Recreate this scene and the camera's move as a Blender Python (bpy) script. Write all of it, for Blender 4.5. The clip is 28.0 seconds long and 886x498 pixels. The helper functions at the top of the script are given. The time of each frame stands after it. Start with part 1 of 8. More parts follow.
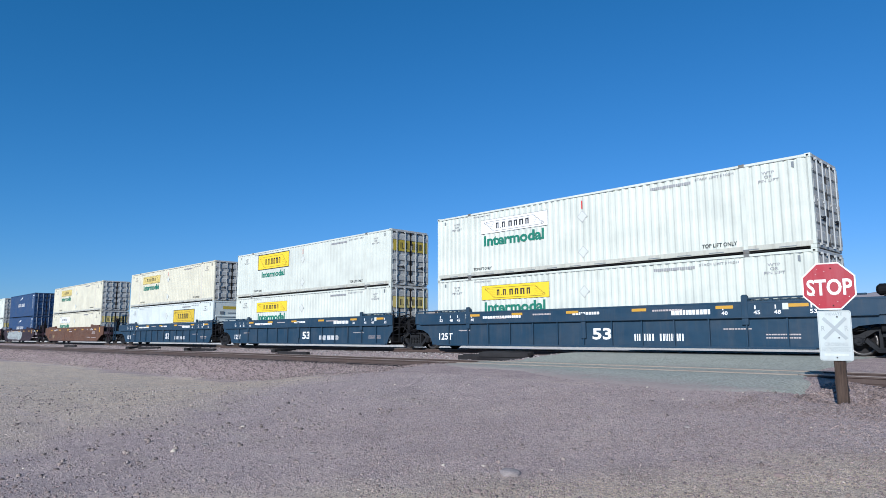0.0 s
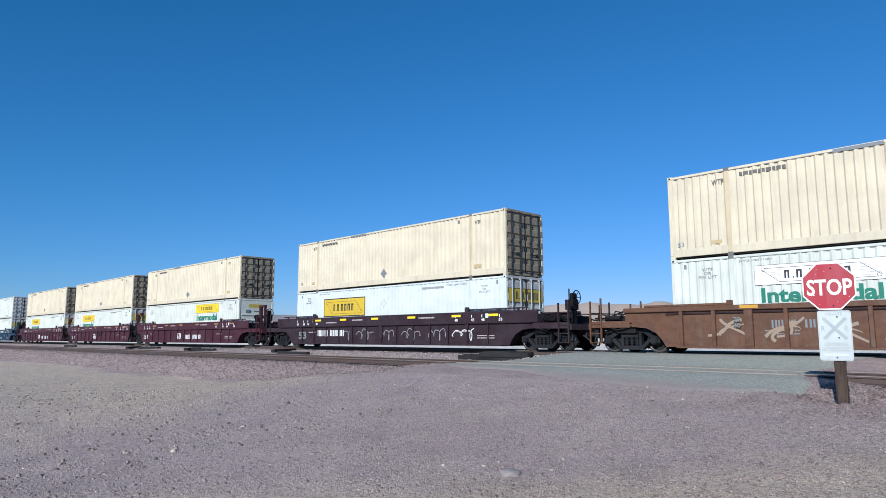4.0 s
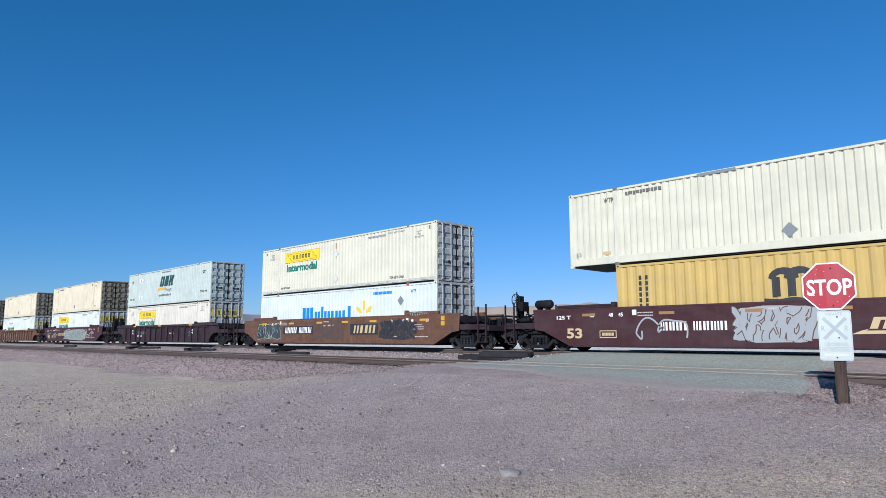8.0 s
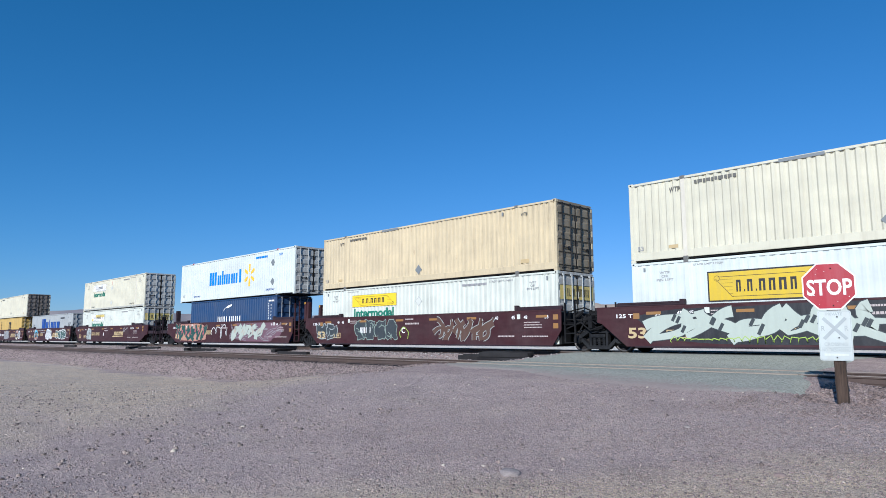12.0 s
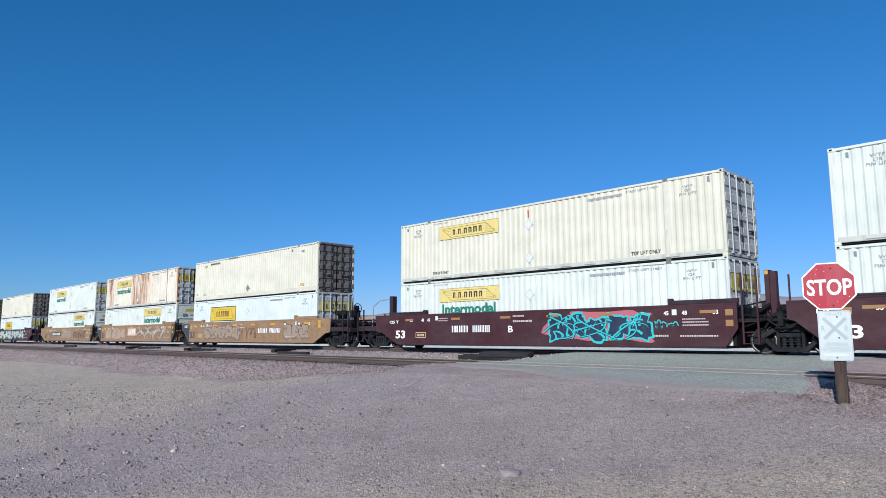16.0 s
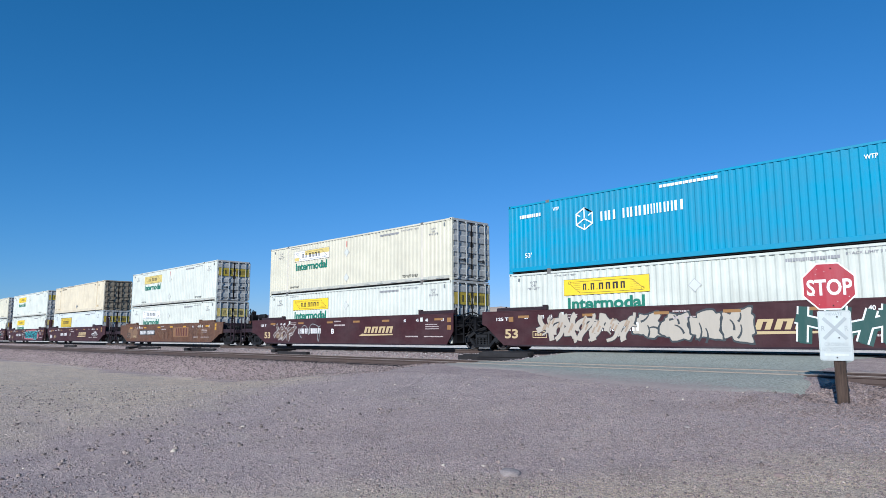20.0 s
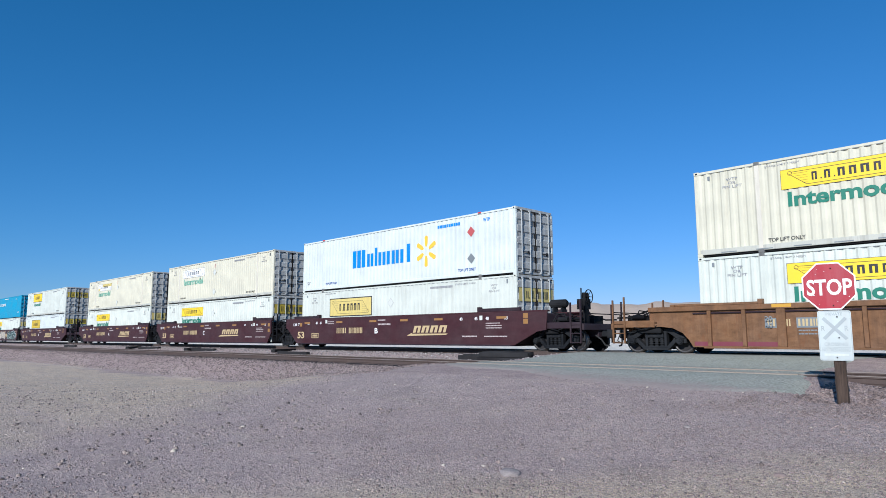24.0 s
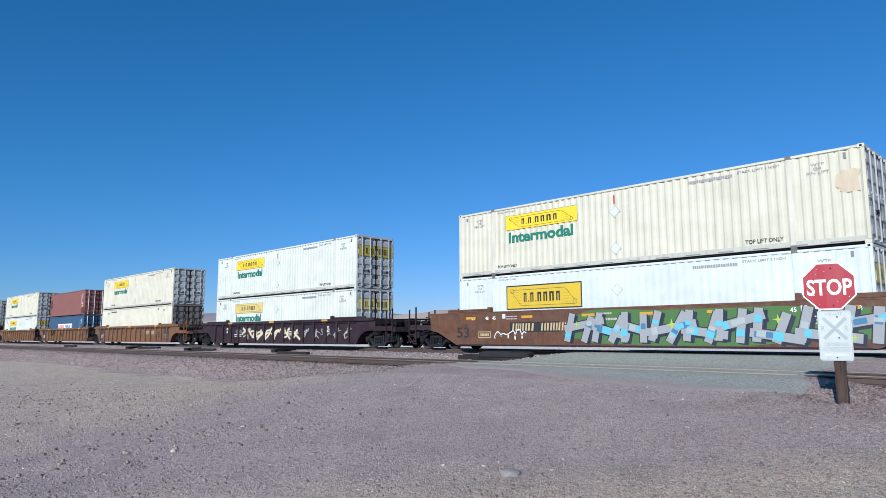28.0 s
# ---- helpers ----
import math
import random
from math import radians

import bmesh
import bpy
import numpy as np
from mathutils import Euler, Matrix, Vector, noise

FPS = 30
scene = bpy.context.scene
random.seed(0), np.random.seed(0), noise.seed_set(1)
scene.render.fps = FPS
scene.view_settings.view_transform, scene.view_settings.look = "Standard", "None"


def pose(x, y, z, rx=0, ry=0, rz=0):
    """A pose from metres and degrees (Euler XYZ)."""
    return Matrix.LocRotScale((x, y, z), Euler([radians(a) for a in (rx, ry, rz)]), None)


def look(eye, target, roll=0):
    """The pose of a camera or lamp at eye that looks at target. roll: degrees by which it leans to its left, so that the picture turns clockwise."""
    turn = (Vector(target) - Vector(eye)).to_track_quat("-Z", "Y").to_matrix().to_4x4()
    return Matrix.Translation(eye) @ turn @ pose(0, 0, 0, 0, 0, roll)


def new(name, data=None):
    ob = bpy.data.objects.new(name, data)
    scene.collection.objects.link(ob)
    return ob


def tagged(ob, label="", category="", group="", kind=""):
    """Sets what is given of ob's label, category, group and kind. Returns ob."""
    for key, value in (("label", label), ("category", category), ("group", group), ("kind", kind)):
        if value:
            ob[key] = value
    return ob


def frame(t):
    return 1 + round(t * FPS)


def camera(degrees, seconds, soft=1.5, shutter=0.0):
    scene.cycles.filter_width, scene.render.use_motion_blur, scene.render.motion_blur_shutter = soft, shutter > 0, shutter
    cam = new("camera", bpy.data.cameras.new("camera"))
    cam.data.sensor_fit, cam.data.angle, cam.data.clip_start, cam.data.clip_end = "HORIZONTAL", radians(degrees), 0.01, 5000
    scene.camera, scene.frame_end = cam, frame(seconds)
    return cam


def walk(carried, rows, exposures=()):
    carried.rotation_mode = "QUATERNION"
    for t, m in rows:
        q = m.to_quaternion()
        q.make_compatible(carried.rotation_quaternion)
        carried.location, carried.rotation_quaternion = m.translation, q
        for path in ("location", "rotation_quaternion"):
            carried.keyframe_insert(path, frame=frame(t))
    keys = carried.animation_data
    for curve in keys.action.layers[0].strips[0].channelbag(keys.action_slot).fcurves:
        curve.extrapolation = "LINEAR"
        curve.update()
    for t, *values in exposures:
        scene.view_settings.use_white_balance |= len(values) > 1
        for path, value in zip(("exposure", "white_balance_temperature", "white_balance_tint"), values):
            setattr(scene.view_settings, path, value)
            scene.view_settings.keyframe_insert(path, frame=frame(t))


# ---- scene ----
# The camera stands on open ground beside a private crossing. The track runs along x, rail tops at z = 0.
SPEED = 24.57          # m/s, towards -x
NEAR = 21.585          # y of the containers' near side
FLOOR = 0.45           # the wells' floor over the rail
EYE = pose(0, 0, 0.753, 97.49, 0.115, 45.607)
cam = camera(67.13, 28.0, soft=0.6)
walk(cam, [(0.0, EYE), (28.0, EYE)], exposures=[(0.0, 0.2, 5900, 10), (28.0, 0.2, 5900, 10)])

# ---- light ----
SUN_WAY = Vector((0.33, -1.0, 0.45)).normalized()      # towards the sun
world = bpy.data.worlds.new("sky")
scene.world = world
world.use_nodes = True
wt = world.node_tree
sky = wt.nodes.new("ShaderNodeTexSky")
sky.sky_type = "NISHITA"
sky.sun_disc = False
sky.sun_elevation = math.asin(SUN_WAY.z)
sky.sun_rotation = math.atan2(SUN_WAY.x, SUN_WAY.y)
sky.altitude = 600
sky.air_density = 1.0
sky.dust_density = 0.05
sky.ozone_density = 1.5
# a dry, very clear sky: deeper blue overhead than the model's, paler and less green towards the horizon
SKY_GAIN = 0.094
split, join = wt.nodes.new("ShaderNodeSeparateColor"), wt.nodes.new("ShaderNodeCombineColor")
wt.links.new(sky.outputs[0], split.inputs[0])
for channel, (tint, power, gain) in enumerate(((0.318, 1.35, 2.25), (0.722, 0.86, 0.82), (1.1, 0.9, 0.96))):
    lift, bend, back = (wt.nodes.new("ShaderNodeMath") for _ in range(3))
    lift.operation, bend.operation, back.operation = "MULTIPLY", "POWER", "MULTIPLY"
    lift.inputs[1].default_value, bend.inputs[1].default_value, back.inputs[1].default_value = tint * SKY_GAIN, power, gain / SKY_GAIN
    wt.links.new(split.outputs[channel], lift.inputs[0])
    wt.links.new(lift.outputs[0], bend.inputs[0])
    wt.links.new(bend.outputs[0], back.inputs[0])
    wt.links.new(back.outputs[0], join.inputs[channel])
wt.links.new(join.outputs[0], wt.nodes["Background"].inputs["Color"])
wt.nodes["Background"].inputs["Strength"].default_value = 0.082
sun = new("sun", bpy.data.lights.new("sun", "SUN"))
sun.data.energy, sun.data.angle, sun.data.color = 4.4, radians(0.53), (1.0, 0.96, 0.9)
sun.matrix_world = look((0, 0, 60), Vector((0, 0, 60)) - SUN_WAY)


# ---- materials ----
def nodes_of(name):
    m = bpy.data.materials.new(name)
    m.use_nodes = True
    nt = m.node_tree
    return m, nt, nt.nodes["Principled BSDF"]


def add(nt, kind, **values):
    n = nt.nodes.new(kind)
    for key, value in values.items():
        n.inputs[key].default_value = value
    return n


def spread(nt, scale):
    """Object coordinates, moved by a random step from object to object, stretched by scale."""
    tc = nt.nodes.new("ShaderNodeTexCoord")
    info = nt.nodes.new("ShaderNodeObjectInfo")
    mul = nt.nodes.new("ShaderNodeMath")
    mul.operation = "MULTIPLY"
    mul.inputs[1].default_value = 73.0
    nt.links.new(info.outputs["Random"], mul.inputs[0])
    mp = nt.nodes.new("ShaderNodeMapping")
    mp.inputs["Scale"].default_value = scale
    nt.links.new(tc.outputs["Object"], mp.inputs["Vector"])
    nt.links.new(mul.outputs[0], mp.inputs["Location"])
    return mp.outputs[0]


def noise_of(nt, vec, scale, detail=5.0, rough=0.6):
    n = add(nt, "ShaderNodeTexNoise", Scale=scale, Detail=detail, Roughness=rough)
    nt.links.new(vec, n.inputs["Vector"])
    return n.outputs["Fac"]


def ramp(nt, fac, a, b, lo=0.0, hi=1.0):
    n = add(nt, "ShaderNodeMapRange")
    n.inputs["From Min"].default_value, n.inputs["From Max"].default_value = a, b
    n.inputs["To Min"].default_value, n.inputs["To Max"].default_value = lo, hi
    nt.links.new(fac, n.inputs["Value"])
    return n.outputs[0]


def blend(nt, fac, a, b):
    n = nt.nodes.new("ShaderNodeMix")
    n.data_type = "RGBA"
    if isinstance(fac, (int, float)):
        n.inputs[0].default_value = fac
    else:
        nt.links.new(fac, n.inputs[0])
    for value, slot in ((a, n.inputs[6]), (b, n.inputs[7])):
        if isinstance(value, tuple):
            slot.default_value = (*value, 1)
        else:
            nt.links.new(value, slot)
    return n.outputs[2]


def bump(nt, bsdf, height, strength, distance):
    b = add(nt, "ShaderNodeBump", Strength=strength, Distance=distance)
    nt.links.new(height, b.inputs["Height"])
    nt.links.new(b.outputs[0], bsdf.inputs["Normal"])


PAINTS = {}


def paint(name, colour, grime=0.25, rust=0.0, rough=0.5, dirt=(0.16, 0.13, 0.1), metal=0.0, low=0.56, mottle=0.0, gloss=0.3):
    """Weathered paint on steel: faded in patches, dirty in vertical streaks, rust where asked."""
    if name in PAINTS:
        return PAINTS[name]
    m, nt, bsdf = nodes_of(name)
    streak = noise_of(nt, spread(nt, (2.6, 2.6, 0.22)), 2.0, 7.0, 0.65)
    patch = noise_of(nt, spread(nt, (0.6, 0.6, 0.9)), 1.3, 4.0, 0.55)
    fine = noise_of(nt, spread(nt, (1, 1, 1)), 38.0, 3.0, 0.6)
    dull = tuple(c * 0.82 + 0.02 for c in colour)
    col = blend(nt, ramp(nt, patch, 0.35, 0.7), colour, dull)
    col = blend(nt, ramp(nt, streak, 0.5, 0.8, 0.0, grime), col, dirt)
    col = blend(nt, ramp(nt, fine, 0.55, 0.8, 0.0, grime * 0.5), col, dirt)
    if mottle:
        cloud = noise_of(nt, spread(nt, (0.9, 0.9, 1.6)), 2.2, 9.0, 0.72)
        col = blend(nt, ramp(nt, cloud, 0.42, 0.66, 0.0, mottle), col, tuple(c * 0.35 for c in colour))
        chalk = noise_of(nt, spread(nt, (3.5, 3.5, 0.5)), 1.6, 8.0, 0.7)
        col = blend(nt, ramp(nt, chalk, 0.55, 0.78, 0.0, mottle * 0.7), col, tuple(min(0.6, c * 1.6 + 0.015) for c in colour))
    if rust:
        spots = noise_of(nt, spread(nt, (1.7, 1.7, 0.5) if rust < 0.9 else (3.4, 3.4, 0.22)), 2.4, 9.0, 0.72)
        if rust > 0.9:      # in bands down the panels
            band = noise_of(nt, spread(nt, (0.5, 0.5, 0.06)), 1.0, 3.0, 0.5)
            mixed = nt.nodes.new("ShaderNodeMath")
            mixed.operation = "MULTIPLY_ADD"
            mixed.inputs[1].default_value = 0.9
            nt.links.new(band, mixed.inputs[0])
            nt.links.new(spots, mixed.inputs[2])
            spots = mixed.outputs[0]
            col = blend(nt, ramp(nt, band, 0.46, 0.6, 0.0, 0.4), col, (0.52, 0.33, 0.2))
        col = blend(nt, ramp(nt, spots, low, low + 0.07, 0.0, rust if rust < 0.9 else 0.85), col, (0.17, 0.07, 0.03) if rust < 0.9 else (0.3, 0.14, 0.07))
        if rust > 0.9:
            col = blend(nt, ramp(nt, spots, low + 0.08, low + 0.16, 0.0, 0.85), col, (0.11, 0.042, 0.022))
    nt.links.new(col, bsdf.inputs["Base Color"])
    nt.links.new(ramp(nt, fine, 0.3, 0.7, rough - 0.08, rough + 0.14), bsdf.inputs["Roughness"])
    bsdf.inputs["Metallic"].default_value = metal
    bsdf.inputs["Specular IOR Level"].default_value = gloss
    bump(nt, bsdf, fine, 0.12, 0.004)
    PAINTS[name] = m
    return m


def mark(name, colour, grime=0.15, rough=0.55):
    """Painted marks and decals, thinly worn."""
    if name in PAINTS:
        return PAINTS[name]
    m, nt, bsdf = nodes_of(name)
    streak = noise_of(nt, spread(nt, (3, 3, 0.6)), 2.0, 6.0, 0.65)
    dull = tuple(c * 0.7 + 0.05 for c in colour)
    nt.links.new(blend(nt, ramp(nt, streak, 0.4, 0.8, 0.0, min(1.0, grime * 3)), colour, dull), bsdf.inputs["Base Color"])
    bsdf.inputs["Roughness"].default_value = rough
    PAINTS[name] = m
    return m


WHITE = paint("white_paint", (0.615, 0.645, 0.57), 0.28)
COOL = paint("cool_white_paint", (0.63, 0.68, 0.645), 0.16)
STAINED = paint("stained_white_paint", (0.64, 0.6, 0.5), 0.36, 0.3, low=0.63)
IVORY = paint("ivory_paint", (0.62, 0.595, 0.465), 0.3, 0.14, dirt=(0.3, 0.25, 0.17), low=0.67)
CREAM = paint("cream_paint", (0.655, 0.585, 0.43), 0.4, 0.2, dirt=(0.3, 0.22, 0.13), low=0.65)
DUSTY = paint("dusty_cream_paint", (0.6, 0.5, 0.32), 0.5, 0.3, low=0.62)
RUSTY = paint("rust_eaten_white_paint", (0.68, 0.63, 0.5), 0.35, 0.95, low=1.03)
GREY = paint("pale_grey_paint", (0.48, 0.54, 0.49), 0.22)
SILVER = paint("silver_paint", (0.36, 0.385, 0.39), 0.25)
MUSTARD = paint("mustard_paint", (0.52, 0.36, 0.11), 0.3)
NAVYBOX = paint("deep_blue_paint", (0.012, 0.05, 0.135), 0.18)
TEALBLUE = paint("faded_blue_paint", (0.022, 0.078, 0.15), 0.3)
OXIDE = paint("faded_oxide_red_paint", (0.23, 0.085, 0.072), 0.3, mottle=0.15)
SKYBLUE = paint("bright_blue_paint", (0.004, 0.27, 0.44), 0.12)
MAROON = paint("maroon_car_paint", (0.053, 0.018, 0.022), 0.16, 0.1, dirt=(0.11, 0.075, 0.065), low=0.66, mottle=0.35, gloss=0.18)
WINE = paint("wine_red_car_paint", (0.0568, 0.0146, 0.0241), 0.16, 0.1, dirt=(0.11, 0.07, 0.07), low=0.66, mottle=0.25, gloss=0.18)
UMBER = paint("dark_brown_car_paint", (0.032, 0.018, 0.024), 0.22, 0.12, 0.5, (0.07, 0.05, 0.05), low=0.65, mottle=0.35, gloss=0.15)
NAVY = paint("navy_car_paint", (0.0125, 0.045, 0.083), 0.22, mottle=0.2)
TAN = paint("tan_car_paint", (0.3, 0.183, 0.092), 0.45, 0.35, low=0.59, mottle=0.5)
OCHRE = paint("rusty_ochre_car_paint", (0.205, 0.103, 0.048), 0.6, 0.5, dirt=(0.075, 0.045, 0.03), low=0.55, mottle=0.6, gloss=0.2)
BROWN = paint("rusty_brown_car_paint", (0.13, 0.059, 0.031), 0.55, 0.45, low=0.57, mottle=0.55)
BLACKISH = paint("black_steel", (0.004, 0.004, 0.005), 0.25, 0.0, 0.6, (0.012, 0.011, 0.012), gloss=0.1)
CASTING = paint("dusty_cast_steel", (0.009, 0.01, 0.012), 0.6, 0.0, 0.55, (0.034, 0.035, 0.038), gloss=0.14)
CORNER = paint("scuffed_casting_paint", (0.16, 0.16, 0.15), 0.7, 0.4, 0.6, (0.03, 0.03, 0.03), low=0.58)
LOCKBAR = paint("pale_locking_bar_paint", (0.4, 0.42, 0.42), 0.5, 0.0, 0.5, metal=0.1)
RUBBER = paint("black_rubber_seal", (0.02, 0.02, 0.02), 0.3, 0.0, 0.7)
# upper boxes' bottom rails: shade put into a duller base colour
RAILGREY = paint("shaded_bottom_rail_paint", (0.5, 0.5, 0.43), 0.6, 0.25, low=0.64)
# door paints: darker base colours than the sides, heavier grime streaks
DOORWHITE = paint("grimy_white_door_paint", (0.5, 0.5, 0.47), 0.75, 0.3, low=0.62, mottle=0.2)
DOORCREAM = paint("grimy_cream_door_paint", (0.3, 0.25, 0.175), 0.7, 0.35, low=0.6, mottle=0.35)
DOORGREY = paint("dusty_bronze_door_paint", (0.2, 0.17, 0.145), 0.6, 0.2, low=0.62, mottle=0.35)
ZINC = paint("galvanised_steel", (0.4, 0.41, 0.42), 0.35, 0.0, 0.45, metal=0.5)
TREAD = paint("polished_wheel_steel", (0.14, 0.13, 0.125), 0.5, 0.0, 0.4, (0.02, 0.02, 0.02), metal=0.7)
YELLOW = mark("yellow_plate", (0.83, 0.58, 0.02))
PALEYELLOW = mark("faded_yellow_plate", (0.66, 0.52, 0.16), 0.3)
GOLD = mark("deep_yellow_plate", (0.62, 0.43, 0.025), 0.25)
OLIVE = mark("dirty_yellow_plate", (0.5, 0.37, 0.03), 0.4)
AMBER = mark("amber_reflector", (0.55, 0.29, 0.025), 0.2)
DULLAMBER = mark("dull_amber_reflector", (0.29, 0.145, 0.04), 0.3)
LEMON = mark("bright_yellow_reflector", (0.9, 0.62, 0.01))
INK = mark("black_ink", (0.02, 0.02, 0.022))
PLACARD = mark("pale_placard", (0.6, 0.62, 0.56))
GHOST = mark("faint_grey_line", (0.42, 0.43, 0.42))
WORNINK = mark("worn_black_ink", (0.12, 0.115, 0.1), 0.3)
FADEDINK = mark("faded_ink", (0.28, 0.28, 0.29))
GREEN = mark("green_lettering", (0.01, 0.17, 0.11))
PALEGREEN = mark("faded_green_lettering", (0.2, 0.42, 0.3), 0.3)
BLUE = mark("bright_blue_lettering", (0.0, 0.21, 0.66))
DEEPBLUE = mark("blue_lettering", (0.004, 0.06, 0.3), 0.08)
SPARK = mark("golden_yellow_mark", (0.9, 0.5, 0.04))
SNOW = mark("white_lettering", (0.8, 0.8, 0.78))
BONE = mark("tan_lettering", (0.5, 0.38, 0.2))
SCARLET = mark("red_lettering", (0.6, 0.03, 0.03))
ORANGE = mark("orange_mark", (0.75, 0.36, 0.02))
PINE = mark("dark_green_mark", (0.012, 0.06, 0.058))
SLATE = mark("slate_mark", (0.18, 0.2, 0.21))
FAINT = mark("faint_print", (0.47, 0.4, 0.38), 0.3)
SPRAY = {k: mark("spray_" + k, v, 0.2) for k, v in {
    "black": (0.015, 0.016, 0.02), "white": (0.72, 0.74, 0.72), "silver": (0.36, 0.4, 0.39), "teal": (0.03, 0.42, 0.42),
    "pink": (0.42, 0.1, 0.12), "green": (0.06, 0.15, 0.035), "lime": (0.35, 0.5, 0.08), "grey": (0.3, 0.31, 0.32),
    "blue": (0.02, 0.13, 0.42), "sky": (0.12, 0.45, 0.62), "sage": (0.22, 0.28, 0.24), "cream": (0.62, 0.57, 0.42),
    "peach": (0.44, 0.23, 0.17), "navy": (0.008, 0.018, 0.045), "denim": (0.05, 0.17, 0.3), "mist": (0.42, 0.47, 0.41), "putty": (0.44, 0.39, 0.32), "slate": (0.035, 0.045, 0.05), "bottle": (0.015, 0.07, 0.06), "violet": (0.15, 0.075, 0.1), "umber": (0.09, 0.045, 0.03),
    "dust": (0.3, 0.22, 0.15), "smoke": (0.2, 0.118, 0.064), "fade": (0.36, 0.27, 0.19)}.items()}


# ---- shapes ----
class Geo:
    """A growing list of vertices and faces."""

    def __init__(self):
        self.v, self.f = [], []

    def poly(self, pts):
        n = len(self.v)
        self.v += [tuple(p) for p in pts]
        self.f.append(tuple(range(n, n + len(pts))))
        return self

    def box(self, x0, x1, y0, y1, z0, z1):
        n = len(self.v)
        self.v += [(x, y, z) for z in (z0, z1) for y in (y0, y1) for x in (x0, x1)]
        self.f += [tuple(n + i for i in q) for q in
                   ((0, 2, 3, 1), (4, 5, 7, 6), (0, 1, 5, 4), (2, 6, 7, 3), (0, 4, 6, 2), (1, 3, 7, 5))]
        return self

    def prism(self, outline, y0, y1):
        """An outline in x and z, counter-clockwise as seen from -y, pulled from y0 to y1."""
        n, k = len(self.v), len(outline)
        self.v += [(x, y0, z) for x, z in outline] + [(x, y1, z) for x, z in outline]
        self.f.append(tuple(range(n, n + k)))
        self.f.append(tuple(range(n + 2 * k - 1, n + k - 1, -1)))
        for i in range(k):
            j = (i + 1) % k
            self.f.append((n + j, n + i, n + k + i, n + k + j))
        return self

    def rod(self, a, b, r, sides=10, r2=None):
        a, b = Vector(a), Vector(b)
        way = (b - a).normalized()
        side = way.orthogonal().normalized()
        up = way.cross(side)
        n = len(self.v)
        for p, rr in ((a, r), (b, r if r2 is None else r2)):
            for i in range(sides):
                t = 2 * math.pi * i / sides
                self.v.append(tuple(p + side * math.cos(t) * rr + up * math.sin(t) * rr))
        for i in range(sides):
            j = (i + 1) % sides
            self.f.append((n + i, n + j, n + sides + j, n + sides + i))
        self.f.append(tuple(range(n + sides - 1, n - 1, -1)))
        self.f.append(tuple(range(n + sides, n + 2 * sides)))
        return self

    def pipe(self, points, r, sides=8):
        for a, b in zip(points, points[1:]):
            self.rod(a, b, r, sides)
        return self

    def ring(self, centre, axis, radius, r, count=20, sides=6):
        """A hoop round an axis."""
        axis = Vector(axis).normalized()
        side = axis.orthogonal().normalized()
        up = axis.cross(side)
        pts = [Vector(centre) + side * math.cos(2 * math.pi * i / count) * radius + up * math.sin(2 * math.pi * i / count) * radius
               for i in range(count + 1)]
        return self.pipe(pts, r, sides)

    def ribbon(self, path, width, y, tip=1.0):
        """A flat band along a path in x and z, facing -y, narrowing to tip times its width."""
        left, right, full = [], [], width
        for i, (x, z) in enumerate(path):
            x0, z0 = path[max(0, i - 1)]
            x1, z1 = path[min(len(path) - 1, i + 1)]
            d = math.hypot(x1 - x0, z1 - z0) or 1.0
            width = full * (1 + (tip - 1) * i / max(1, len(path) - 1))
            nx, nz = -(z1 - z0) / d * width / 2, (x1 - x0) / d * width / 2
            left.append((x + nx, y, z + nz))
            right.append((x - nx, y, z - nz))
        n, k = len(self.v), len(path)
        self.v += left + right
        for i in range(k - 1):
            self.f.append((n + i, n + k + i, n + k + i + 1, n + i + 1))
        return self

    def flat(self, outline, y):
        return self.poly([(x, y, z) for x, z in outline])

    def mesh(self, name, material, bevel=0.0, smooth=False):
        me = bpy.data.meshes.new(name)
        me.from_pydata(self.v, [], self.f)
        if bevel:
            bm = bmesh.new()
            bm.from_mesh(me)
            bmesh.ops.bevel(bm, geom=list(bm.edges), offset=bevel, segments=1, affect="EDGES", clamp_overlap=True)
            bm.to_mesh(me)
            bm.free()
        me.materials.append(material)
        if smooth:
            me.polygons.foreach_set("use_smooth", [True] * len(me.polygons))
        me.update()
        return me


MESHES = {}


def cached(key, build):
    if key not in MESHES:
        MESHES[key] = build()
    return MESHES[key]


def part(name, mesh, parent, label="", m=None):
    """One mesh as a part of a thing or of a part."""
    ob = new(name, mesh)
    ob.parent = parent
    if m is not None:
        ob.matrix_basis = m
    if label:
        tagged(ob, label)
    if name in ("small_print", "number_stencil", "name_print", "slot_line", "mark_line", "sprayed_fill", "sprayed_edge", "sprayed_flick", "stencil_frame", "white_name_print", "upright_print", "chips", "load_mark", "air_hose", "blue_name_print", "emblem", "golden_mark", "scrawled_print", "slot_plate", "stack_notice", "lift_notice", "weight_mark", "sprayed_line", "speech_print", "plate_print", "equipment_box", "data_column"):
        tagged(ob, kind="stuff")
    return ob


def rect(x0, x1, z0, z1):
    return [(x0, z0), (x1, z0), (x1, z1), (x0, z1)]


